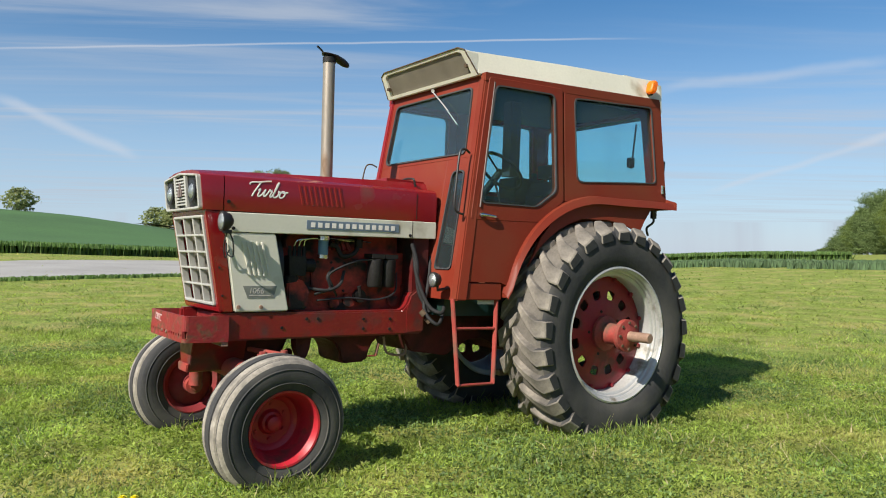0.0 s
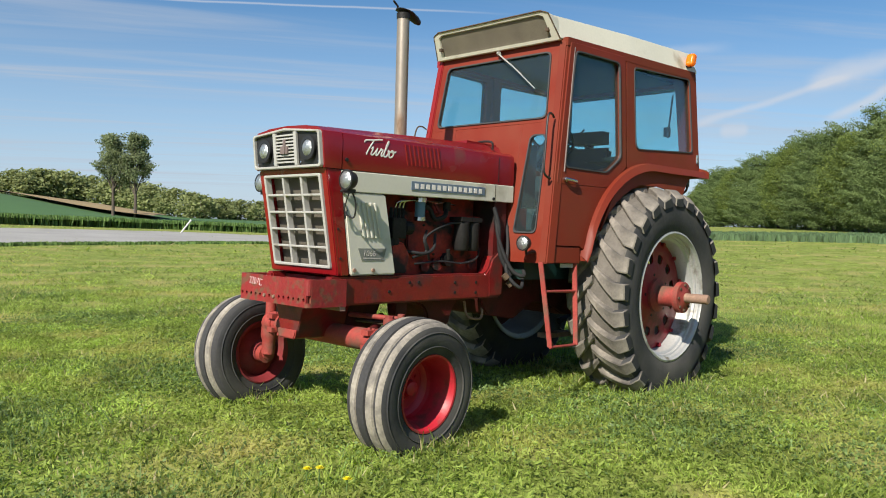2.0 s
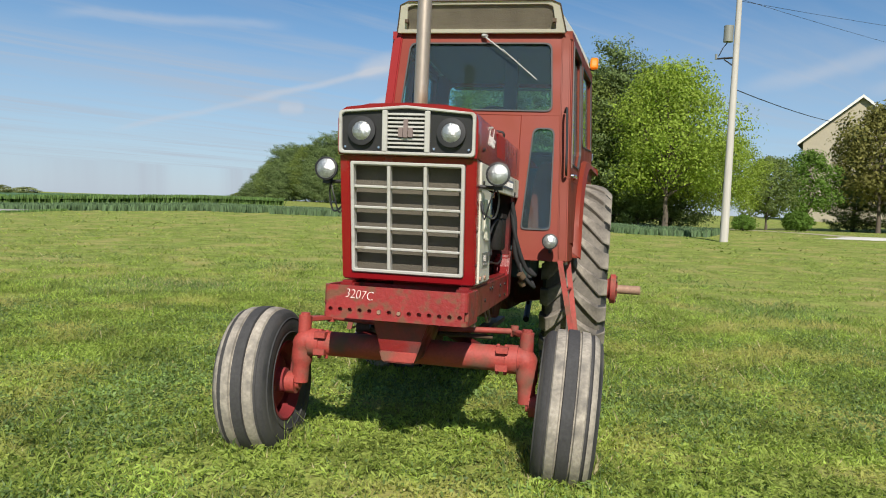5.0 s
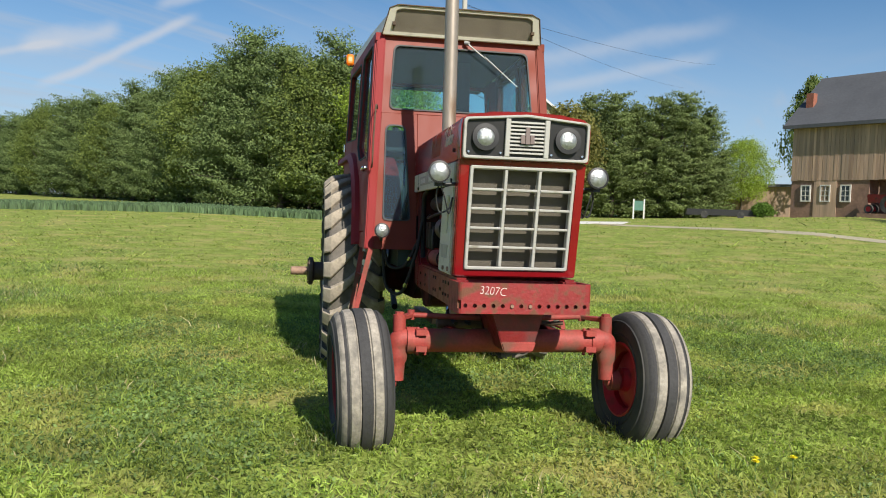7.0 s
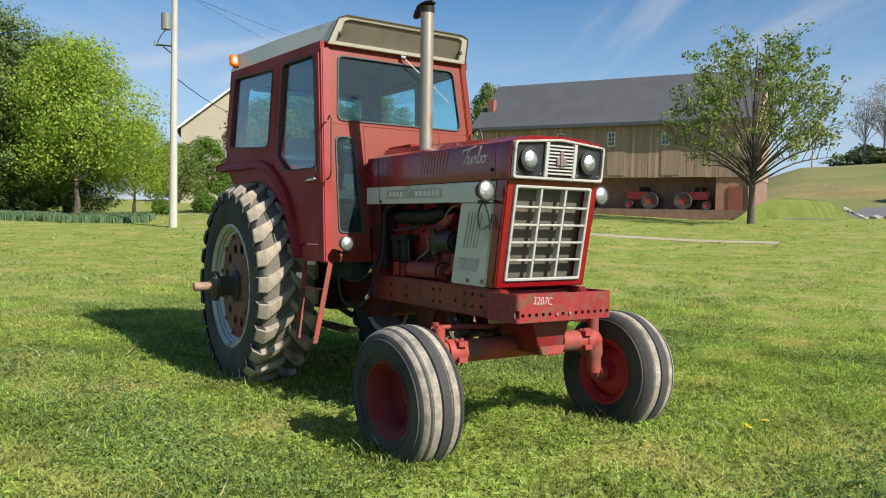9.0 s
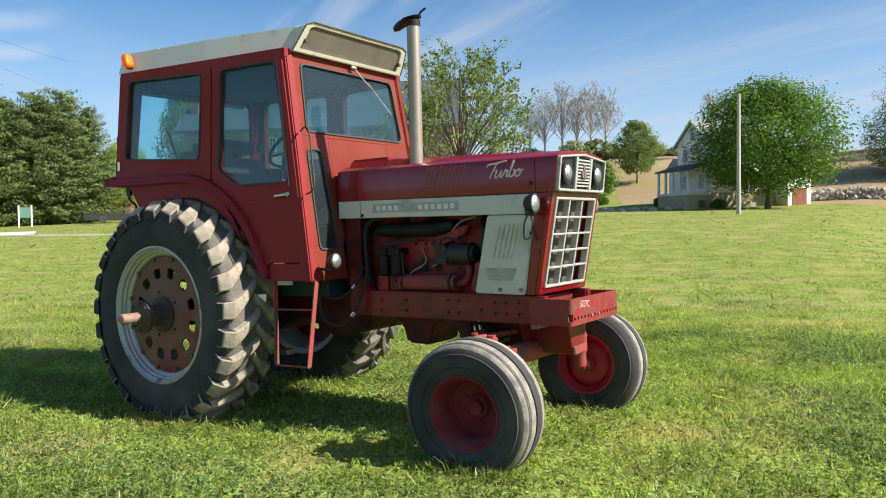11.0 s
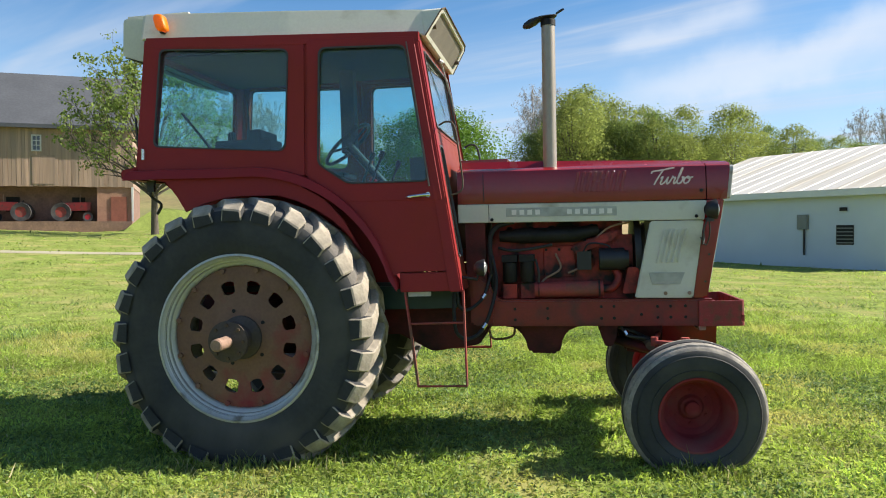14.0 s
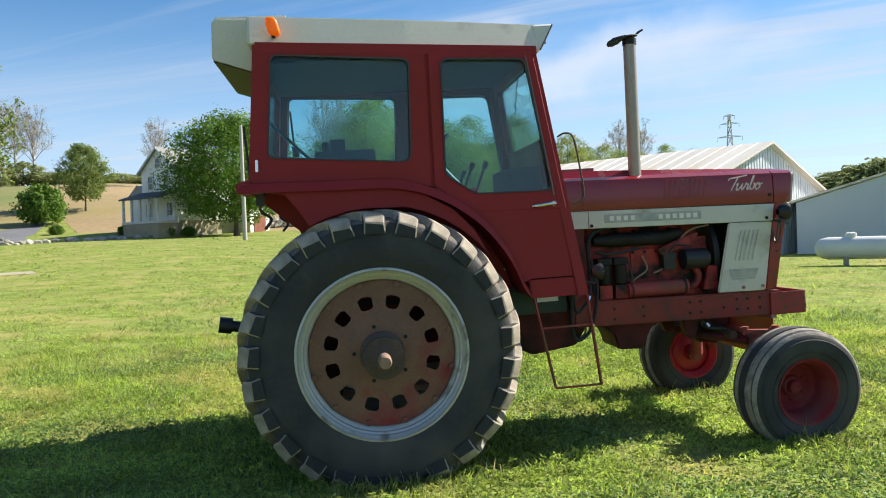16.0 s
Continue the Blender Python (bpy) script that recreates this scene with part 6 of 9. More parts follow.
    for a, b in (rail_a, rail_b):
        loft(bm, [[(p[0] - 0.005, p[1] - 0.018, p[2]), (p[0] + 0.005, p[1] - 0.018, p[2]), (p[0] + 0.005, p[1] + 0.018, p[2]), (p[0] - 0.005, p[1] + 0.018, p[2])] for p in (a, b)])
    ladder = part("cab_steps", bm, AXLE_RED, cab, "faded red boarding ladder of flat bar")
    for f in (0.35, 1.0):
        bm = bm_new()
        a = Vector(rail_a[0]).lerp(Vector(rail_a[1]), f)
        b = Vector(rail_b[0]).lerp(Vector(rail_b[1]), f)
        tube(bm, [a, b], 0.010 if s > 0 else 0.007, 8)
        part("rung", bm, AXLE_RED, ladder)

# windscreen and the front panel under it
bm = bm_new()
FW = rounded([(-0.545, 2.085), (0.545, 2.085), (0.512, 2.575), (-0.512, 2.575)], 0.05)
FF = rounded([(-0.605, 2.055), (0.605, 2.055), (0.585, 2.656), (-0.585, 2.656)], 0.004)
frame_between(bm, FF, FW, lambda p: (cab_front(p[1]) - 0.045, p[0], p[1]), lambda p: (cab_front(p[1]) - 0.012, p[0], p[1]))
front = part("windscreen_frame", bm, SUNLIT_ORANGE, cab, bevel=0.003, segs=1)
bm = bm_new()
F1 = rounded([(-0.548, 2.082), (0.548, 2.082), (0.515, 2.578), (-0.515, 2.578)], 0.05)
F2 = rounded([(-0.538, 2.092), (0.538, 2.092), (0.505, 2.568), (-0.505, 2.568)], 0.05)
frame_between(bm, F1, F2, lambda p: (cab_front(p[1]) - 0.015, p[0], p[1]), lambda p: (cab_front(p[1]) - 0.002, p[0], p[1]))
part("window_seal", bm, GASKET, front)
bm = bm_new()
prism_x(bm, FW, lambda y, z: cab_front(z) - 0.026, lambda y, z: cab_front(z) - 0.020)
part("windscreen", bm, CAB_GLASS, front, "tinted windscreen")
bm = bm_new()
prism_x(bm, [(-0.334, 1.30), (0.334, 1.30), (0.334, 2.054), (-0.334, 2.054)], lambda y, z: cab_front(z) - 0.042, lambda y, z: cab_front(z) - 0.012)
part("dash_panel", bm, SUNLIT_ORANGE, cab, bevel=0.003, segs=1)
bm = bm_new()
tube(bm, [(1.150, 0.02, 2.625), (1.170, 0.05, 2.615)], 0.014, 10)
tube(bm, [(1.165, 0.035, 2.615), (1.182, 0.28, 2.43)], [0.006, 0.004], 6)
tube(bm, [(1.180, 0.17, 2.52), (1.200, 0.425, 2.305)], 0.0042, 6)
part("wiper", bm, RIM, cab, "windscreen wiper parked aslant")

# roof: shell with a rear overhang and a recessed front fascia
def roof_loop(x, zb, zt, hw):
    return [(x, -hw - 0.016, zb), (x, hw + 0.016, zb), (x, hw - 0.040, zt - 0.010), (x, hw - 0.10, zt), (x, -hw + 0.10, zt), (x, -hw + 0.040, zt - 0.010)]


bm = bm_new()
loft(bm, [roof_loop(-0.668, 2.722, 2.888, 0.722), roof_loop(-0.655, 2.712, 2.900, 0.730), roof_loop(0.3, 2.682, 2.868, 0.668), roof_loop(1.165, 2.648, 2.830, 0.588)])
roof = part("roof", bm, ROOF_WHITE, cab, "cream painted cab roof with rusty edges", bevel=0.012)
bm = bm_new()
prism_y(bm, rounded([(-0.650, 2.585), (-0.650, 2.908), (-0.892, 2.918), (-0.905, 2.672)], [0.004, 0.01, 0.03, 0.02]), -0.545, 0.545)
part("roof_overhang", bm, ROOF_WHITE, roof, "cream box at the rear of the roof", bevel=0.01)
# thin black sheet added below the overhang to stand in for its shade
bm = bm_new()
prism_y(bm, [(-0.655, 2.578), (-0.655, 2.583), (-0.898, 2.668), (-0.898, 2.663)], -0.53, 0.53)
part("overhang_underside", bm, DARK, roof, "dark sheet for the shade under the roof overhang")
bm = bm_new()
R_O = rounded([(-0.610, 2.640), (0.610, 2.640), (0.566, 2.812), (0.505, 2.834), (-0.505, 2.834), (-0.566, 2.812)], 0.010)
R_I = rounded([(-0.540, 2.662), (0.540, 2.662), (0.515, 2.796), (0.475, 2.810), (-0.475, 2.810), (-0.515, 2.796)], 0.010)
vis = lambda z: 1.166 + (z - 2.640) * 0.60
frame_between(bm, R_O, R_I, lambda p: (1.14, p[0] * 0.985, p[1]), lambda p: (vis(p[1]), p[0], p[1]))
part("roof_visor", bm, ROOF_WHITE, roof, "cream front edge of the roof", bevel=0.008)
bm = bm_new()
prism_x(bm, R_I, lambda y, z: vis(z) - 0.045, lambda y, z: vis(z) - 0.014)
part("fascia_panel", bm, FASCIA, roof, "dirty beige mesh panel in the roof front")
bm = bm_new()
tube(bm, [(1.282, -0.505, 2.832), (1.282, 0.505, 2.832)], 0.006, 6)
for q in (-1, 1):
    tube(bm, [(1.282, q * 0.505, 2.832), (1.268, q * 0.565, 2.811), (1.168, q * 0.609, 2.643)], 0.005, 6)
part("rusty_edge", bm, RUST_EDGE, roof, "rusted edge of the roof front")
for s in (1, -1):
    bm = bm_new()
    box(bm, 1.190, 1.226, s * 0.528 - 0.012, s * 0.528 + 0.012, 2.700, 2.723)
    part("visor_bracket", bm, RUST_EDGE, roof, bevel=0.004, segs=1)
    bm = bm_new()
    c = Vector((-0.506, s * 0.762, 2.803))
    OCT = [(x - z * 0.24, z) for x, z in rounded([(-0.036, -0.056), (0.036, -0.056), (0.036, 0.056), (-0.036, 0.056)], 0.034)]
    loft(bm, [[c + Vector((x * q, s * yy, z * q)) for x, z in OCT] for q, yy in ((0.75, -0.035), (1.0, -0.022), (1.0, 0.022), (0.75, 0.035))])
    beacon = part("warning_lamp", bm, ORANGE, cab, "amber plastic warning lamp", bevel=0.004, segs=1)
    bm = bm_new()
    tube(bm, [(-0.505, s * 0.70, 2.755), (-0.505, s * 0.767, 2.748)], 0.012, 8)
    part("lamp_stalk", bm, DARK, beacon)
bm = bm_new()
box(bm, -0.875, -0.44, -0.52, 0.52, 2.885, 2.938)
part("roof_hatch", bm, ROOF_WHITE, roof, bevel=0.008)
bm = bm_new()
box(bm, -0.62, 1.09, -0.56, 0.56, 2.630, 2.642)
part("headliner", bm, LINER, roof, "dark cab headliner")

# rear wall of the cab with its window
bm = bm_new()
RWO = rounded([(-0.78, 1.84), (0.78, 1.84), (0.70, 2.70), (-0.70, 2.70)], 0.004)
RWI = rounded([(-0.62, 2.01), (0.62, 2.01), (0.58, 2.60), (-0.58, 2.60)], 0.05)
bx = lambda z: -0.70 + (z - 1.84) * 0.09
frame_between(bm, RWO, RWI, lambda p: (bx(p[1]), p[0], p[1]), lambda p: (bx(p[1]) + 0.04, p[0], p[1]))
rear_wall = part("rear_wall", bm, CAB_RED, cab)
bm = bm_new()
prism_x(bm, RWI, lambda y, z: bx(z) + 0.018, lambda y, z: bx(z) + 0.024)
part("rear_window", bm, CAB_GLASS, rear_wall, "tinted rear pane")
bm = bm_new()
box(bm, -0.34, 1.28, -0.44, 0.44, 1.06, 1.10)
part("cab_floor", bm, LINER, cab)
bm = bm_new()
box(bm, -0.36, 0.20, -0.38, 0.38, 1.10, 1.78)
part("rear_deck", bm, LINER, cab, bevel=0.02)
for s in (1, -1):
    bm = bm_new()
    prism_y(bm, [(-0.64, 1.852), (0.35, 1.862), (0.35, 1.90), (-0.64, 1.89)], s * 0.30, s * 0.70)
    part("side_console", bm, LINER, cab, bevel=0.01)

# inside: seat, wheel, levers
bm = bm_new()
box(bm, 0.02, 0.50, -0.24, 0.26, 1.50, 1.62)
part("seat_cushion", bm, SEAT, cab, "black vinyl tractor seat", bevel=0.04)
bm = bm_new()
loft(bm, [[(-0.10 - 0.09 * f, -0.22, 1.62 + 0.42 * f), (0.02 - 0.09 * f, -0.24, 1.62 + 0.42 * f), (0.02 - 0.09 * f, 0.26, 1.62 + 0.42 * f), (-0.10 - 0.09 * f, 0.24, 1.62 + 0.42 * f)] for f in (0, 0.5, 1.0)])
part("seat_back", bm, SEAT, cab, bevel=0.03)
bm = bm_new()
tube(bm, [(-0.14, 0.01, 2.04), (-0.16, 0.01, 2.10)], 0.05, 8)
box(bm, -0.22, -0.12, -0.15, 0.17, 2.08, 2.19)
part("head_rest", bm, SEAT, cab, "black seat headrest", bevel=0.03)
bm = bm_new()
wc, wa = Vector((0.465, 0.045, 2.072)), Vector((-0.66, 0, 0.75)).normalized()
u = Vector((0, 1, 0))
w = wa.cross(u)
ring = [wc + (u * math.cos(q) + w * math.sin(q)) * 0.20 for q in (2 * math.pi * k / 36 for k in range(37))]
tube(bm, ring, 0.014, 8)
part("steering_wheel", bm, BLACK, cab, "black steering wheel", smooth=True)
bm = bm_new()
for q in range(3):
    a = 2 * math.pi * q / 3 + 0.5
    tube(bm, [wc - wa * 0.02, wc + (u * math.cos(a) + w * math.sin(a)) * 0.195], 0.009, 6)
tube(bm, [wc, wc - wa * 0.72], 0.030, 12)
part("steering_column", bm, BLACK, cab, smooth=True)
bm = bm_new()
box(bm, 0.98, 1.20, -0.30, 0.30, 1.45, 1.92)
part("dashboard", bm, LINER, cab, bevel=0.03)
for y, x in ((-0.30, 0.62), (-0.36, 0.70), (0.34, 0.66)):
    bm = bm_new()
    tube(bm, smooth_path([(x, y, 1.55), (x + 0.03, y, 1.75), (x + 0.10, y, 1.93)], 4), 0.009, 6)
    tube(bm, [(x + 0.095, y, 1.92), (x + 0.115, y, 1.965)], 0.019, 8)
    part("lever", bm, BLACK, cab, smooth=True)
bm = bm_new()
tube(bm, [(0.70, -0.33, 1.72), (0.74, -0.33, 1.79)], 0.024, 8)
part("red_knob", bm, BRIGHT_RED, cab, smooth=True)
bm = bm_new()
box(bm, -0.32, 0.07, -0.46, -0.22, 1.86, 2.08)
tube(bm, [(-0.24, -0.34, 2.06), (-0.25, -0.34, 2.15)], 0.03, 10)
part("control_box", bm, SEAT, cab, "black control box beside the seat", bevel=0.02)
bm = bm_new()
tube(bm, [(-0.52, 0.60, 2.52), (-0.50, 0.58, 2.15)], 0.008, 6)
box(bm, -0.52, -0.47, 0.555, 0.595, 2.16, 2.24)
tube(bm, [(-0.60, -0.35, 2.30), (-0.35, -0.45, 2.03)], 0.010, 6)
part("cab_wires", bm, BLACK, cab)
bm = bm_new()
box(bm, 0.40, 0.50, 0.10, 0.20, 2.02, 2.62)
part("roof_strut", bm, LINER, cab, bevel=0.01)

# ---- fields, road, path ----
ROAD = material("worn_grey_asphalt", (0.32, 0.31, 0.29), 0.9, vary=0.18, scale=0.3, grain=0.15, grain_scale=12, bump=0.2)
DRIVE = material("dark_drive_asphalt", (0.135, 0.138, 0.145), 0.9, vary=0.18, scale=0.3, grain=0.15, grain_scale=12, bump=0.2)
CONCRETE = material("pale_path_concrete", (0.36, 0.32, 0.22), 0.85, vary=0.15, scale=0.8, grain=0.12, grain_scale=15)
CROP = material("winter_wheat", (0.055, 0.125, 0.032), 0.8, vary=0.22, scale=0.06, grain=0.25, grain_scale=3.0, bump=0.4)
WHEAT = material("wheat_blades", (0.115, 0.195, 0.050), 0.7, vary=0.2, scale=0.3, island=0.4, trans=0.3)
STUBBLE = material("brown_stubble", (0.30, 0.215, 0.105), 0.9, vary=0.2, scale=0.05, grain=0.2, grain_scale=1.5, wear=(0.22, 0.19, 0.06), wear_at=0.6, wear_scale=0.06, wear_soft=0.15)
MEADOW = material("dry_meadow", (0.23, 0.185, 0.065), 0.9, vary=0.3, scale=0.12, grain=0.25, grain_scale=1.2, wear=(0.13, 0.165, 0.04), wear_at=0.52, wear_scale=0.045, wear_soft=0.12)


def sheet(name, near, far, lift, mat, n=40, m=14):
    """A surface laid on the ground between two lines of plan points."""
    def along(line, f):
        s = f * (len(line) - 1)
        i = min(int(s), len(line) - 2)
        return Vector(line[i]).lerp(Vector(line[i + 1]), s - i)
    verts, faces = [], []
    for i in range(n + 1):
        a, b = along(near, i / n), along(far, i / n)
        for j in range(m + 1):
            p = a.lerp(b, j / m)
            w = lift if 0 < j < m and 0 < i < n else (lift if lift > 0.2 else 0.012)
            verts.append((p.x, p.y, ground_z(p.x, p.y) + w))
    for i in range(n):
        for j in range(m):
            q = i * (m + 1) + j
            faces.append((q, q + 1, q + m + 2, q + m + 1))
    me = bpy.data.meshes.new(name)
    me.from_pydata(verts, [], faces)
    for p in me.polygons:
        p.use_smooth = True
    me.materials.append(mat)
    return new(name, me)


def plan(az_deg, d):
    p = place(az_deg, d)
    return (p.x, p.y)


tagged(sheet("road", [(-60, -6), (-16, 24), (-12.0, 31.5), (-6.3, 40.2), (0, 49), (10.2, 53), (40, 62)], [(-70, 4), (-24, 36), (-19.5, 50), (-12, 62), (0, 66), (13.7, 62), (40, 68)], 0.05, ROAD), "worn grey farm road beside the lawn", "road", kind="structure")
tagged(sheet("footpath", [(60, 40), (39.4, 15.0), (33.5, 6.9), (27.4, 0.6), (26.0, -2.6), (23.6, -6.2)], [(60.6, 39.6), (40.3, 14.3), (34.5, 6.1), (28.4, -0.1), (27.0, -3.2), (24.6, -6.7)], 0.03, CONCRETE, 60, 2), "narrow pale concrete path across the lawn", "path", kind="structure")
SLAB = material("bright_concrete", (0.62, 0.60, 0.55), 0.85, vary=0.1, scale=0.8, grain=0.1, grain_scale=15)
tagged(sheet("concrete_slab", [(38.6, 18.6), (40.3, 13.6)], [(43.4, 19.0), (44.8, 14.0)], 0.05, SLAB, 8, 4), "bright concrete slab where the path begins", "slab", kind="structure")
tagged(sheet("driveway", [(47, -18), (62, -28), (75, -40), (96, -58)], [(49, -16), (70, -27), (86, -40), (103, -54)], 0.05, DRIVE, 24, 6), "dark grey driveway to the farmhouse", "driveway", kind="structure")
tagged(sheet("crop_field", [(-90, 20), (-42, 44), (-26, 60), (-14, 74), (0, 78), (18, 72), (45, 84)], [(-420, 120), (-300, 250), (-170, 330), (-80, 330), (0, 300), (60, 280), (120, 240)], 0.52, CROP, 60, 26), "dark green field of young wheat over a low hill", "field", kind="structure")
tagged(sheet("stubble_strip", [plan(-21, 172), plan(-16, 128), plan(-10.5, 98)], [plan(-22, 188), plan(-15.5, 174), plan(-9.5, 122)], 1.1, STUBBLE, 20, 8), "brown bare strip below a hedge", "field", kind="structure")
tagged(sheet("hill_field", [plan(124, 92), plan(138, 88), plan(150, 80), plan(160, 90)], [plan(122, 190), plan(138, 190), plan(150, 150), plan(160, 140)], 0.06, STUBBLE, 30, 16), "brown stubble field on the hillside", "field", kind="structure")
tagged(sheet("meadow", [plan(104, 88), plan(112, 84), plan(121, 100), plan(124, 118)], [plan(102, 230), plan(112, 230), plan(121, 230), plan(127, 230)], 0.06, MEADOW, 24, 14), "dry yellowish meadow behind the barn", "field", kind="structure")


def blades_band(name, label, line, depth, count, tall, mat, seed, wide=0.05):
    """Tall grass or wheat in a band along a line."""
    rng = np.random.default_rng(seed)
    pts = np.array(line, float)
    seg = np.linalg.norm(np.diff(pts, axis=0), axis=1)
    cum = np.concatenate([[0], np.cumsum(seg)])
    s = rng.uniform(0, cum[-1], count)
    i = np.clip(np.searchsorted(cum, s) - 1, 0, len(seg) - 1)
    f = ((s - cum[i]) / seg[i])[:, None]
    d = (pts[i + 1] - pts[i]) / seg[i][:, None]
    p = pts[i] * (1 - f) + pts[i + 1] * f + np.stack([-d[:, 1], d[:, 0]], 1) * rng.uniform(0, 1, (count, 1)) * depth
    z = np.array([ground_z(a, b) for a, b in p])
    h = tall * rng.uniform(0.78, 1.06, count)
    an = rng.uniform(0, math.pi, count)
    w = wide * rng.uniform(0.6, 1.4, count)
    dx, dy = np.cos(an) * w, np.sin(an) * w
    lx, ly = rng.normal(0, 0.12, (2, count)) * tall
    q = np.stack([np.stack([p[:, 0] - dx, p[:, 1] - dy, z - 0.05], 1), np.stack([p[:, 0] + dx, p[:, 1] + dy, z - 0.05], 1),
                  np.stack([p[:, 0] + dx * 0.5 + lx, p[:, 1] + dy * 0.5 + ly, z + h], 1), np.stack([p[:, 0] - dx * 0.3 + lx, p[:, 1] - dy * 0.3 + ly, z + h * 0.96], 1)], 1)
    return tagged(new(name, quads_mesh(name, q, [mat])), label, "crop", kind="stuff")


blades_band("wheat_edge", "tall green edge of the wheat field", [(-90, 20), (-42, 44), (-26, 60), (-14, 74), (0, 78), (18, 72), (45, 84)], 2.5, 26000, 0.88, WHEAT, 5, 0.06)
blades_band("verge_grass", "rough grass along the road's edge", [(-20, 21), (-15.5, 24.2), (-11.5, 31.5), (-5.8, 40.2), (0.4, 48.8), (10.5, 52.7)], -0.8, 6000, 0.13, WHEAT, 6, 0.05)
BLUISH = material("bluish_rye", (0.105, 0.170, 0.075), 0.75, vary=0.2, scale=0.2, island=0.35, trans=0.25)
blades_band("rye_band", "band of tall bluish-green grass in front of the pines", [plan(12, 62), plan(22, 52), plan(32, 48), plan(45, 47), plan(58, 47), plan(66, 46)], -7.0, 26000, 0.36, BLUISH, 7, 0.07)

# ---- trees ----
PINE_L = "tall bushy dark green pine in a row"
EYE_Z = 1.28
row_d = lambda a: float(np.interp(a, [28.2, 31.5, 37.0, 42.5, 46.0, 49.0, 53.0, 58.0, 61.0], [230, 168, 118, 95, 79, 68, 61, 61, 66]))
row_top = lambda a: float(np.interp(a, [27.6, 28.4, 29.2, 30.2, 31.4, 33.5, 35.2, 37.0, 39.0, 40.2, 42.3, 44.3, 46.0, 48.2, 49.4, 50.4, 52.4, 54.0, 56.0, 57.6, 59.0, 61.0],
                                    [0.7, 1.9, 2.7, 3.9, 4.7, 5.0, 5.9, 6.8, 7.3, 6.8, 8.2, 9.6, 10.0, 10.6, 11.4, 12.7, 12.9, 11.8, 13.0, 13.0, 12.0, 10.0]))


def crown_height(p, a, d, top):
    """How tall a tree at p must be for its tip to stand at an angle of top degrees over the eye."""
    return EYE_Z + d * math.tan(radians(top)) - p.z


pine_a = pine("pine_tree", PINE_L, 14.0, 4.8, 11, per=150)
LIGHT_PINE = material("light_pine_needles", (0.160, 0.205, 0.055), 0.7, vary=0.25, scale=0.15, island=0.28, trans=0.35, spec=0.12)
pine_b = pine("pine_tree", PINE_L, 14.0, 5.4, 12, per=150)
pine_c = broadleaf("pine_tree", "lighter olive tree among darker pines", 14.0, 4.9, LIGHT_PINE, 0.06, 44, 520, 0.15, 13, 0.22)
for ob in (pine_a, pine_b, pine_c):
    ob["group"] = "pines behind the lawn"
rp = random.Random(31)
spots, a = [], 28.0
while a < 60.5:
    spots.append((a, 0.0, 1.0))
    spots.append((a + rp.uniform(-0.5, 0.5), rp.uniform(7, 12), rp.uniform(0.82, 0.95)))
    a += 120.0 / row_d(a) * rp.uniform(0.85, 1.15)
kinds = (pine_a, pine_b, pine_a, pine_c, pine_b, pine_a, pine_b, pine_c, pine_a)
fresh = {pine_a, pine_b, pine_c}
for i, (a, back, low) in enumerate(spots):
    d = row_d(a) + back
    p = place(a, d)
    h = crown_height(p, a, d, row_top(a) * low * (1.0 if back else rp.uniform(0.88, 1.04)))
    ob, g, t = kinds[(i // 2 + (3 if back else 0)) % 9], max(0.55, h / 14.0) * rp.uniform(0.95, 1.15), h / 14.0
    if ob in fresh:
        fresh.discard(ob)
        set_at(ob, p, i * 77, g, t)
    else:
        repeat(ob, p, i * 77, g, t)

maple = set_at(broadleaf("maple_tree", "bright spring-green maple with a broad low crown", 12.6, 5.3, MAPLE_LEAF, 0.17, 52, 560, 0.135, 21, 0.26, shape=0.9), place(60.9, 57), 0, 1.0)
repeat(maple, place(64.8, 62), 130, 0.66, 0.60, "low bright green tree beside the pole")
bushy = broadleaf("tree", "olive green tree in new leaf", 11.0, 4.4, OLIVE_LEAF, 0.12, 30, 300, 0.22, 22, 0.22)
set_at(bushy, place(67.5, 70), 10, 0.66, 0.60)
dark = broadleaf("tree", "dense dark green tree before a pale house", 12.0, 4.2, ROUND_LEAF, 0.14, 30, 300, 0.22, 23, 0.22)
dark_olive = material("dark_olive_leaf", (0.155, 0.200, 0.072), 0.8, vary=0.25, scale=0.2, island=0.28, trans=0.18, spec=0.1)
screen_a = pine("evergreen_tree", "dark olive evergreen in a screen of trees", 13.0, 4.0, 31, per=130, leaf=dark_olive)
for i, (a, d, top) in enumerate(((76.0, 82, 9.1), (77.9, 81, 9.3), (79.5, 83, 8.5), (81.3, 82, 9.0), (83.0, 82, 9.2), (84.6, 84, 8.1), (77.0, 90, 8.2), (79.0, 92, 8.0), (82.2, 91, 8.2), (84.0, 90, 7.4), (80.4, 88, 7.8), (72.6, 84, 6.8))):
    p = place(a, d)
    t = crown_height(p, a, d, top) / 13.0
    if i == 0:
        set_at(screen_a, p, 0, t * 1.05, t)
    else:
        repeat(screen_a, p, i * 63, t * 1.05, t)
set_at(dark, place(70.0, 74), 40, 0.64, 0.62)
repeat(bushy, place(91.3, 95), 15, 0.72, 1.50, "leafy tree behind the barn")
brown_leaf = material("brownish_olive_leaf", (0.19, 0.185, 0.060), 0.75, vary=0.25, scale=0.2, island=0.3, trans=0.4, spec=0.1)
set_at(broadleaf("tree", "brownish olive tree with a forked trunk before the evergreens", 10.6, 4.4, brown_leaf, 0.20, 34, 280, 0.20, 37, 0.22), place(74.3, 77), 0, 1.08, 1.10)
repeat(maple, place(86.9, 92), 90, 0.72, 0.72, "bright tree at the end of the screen")
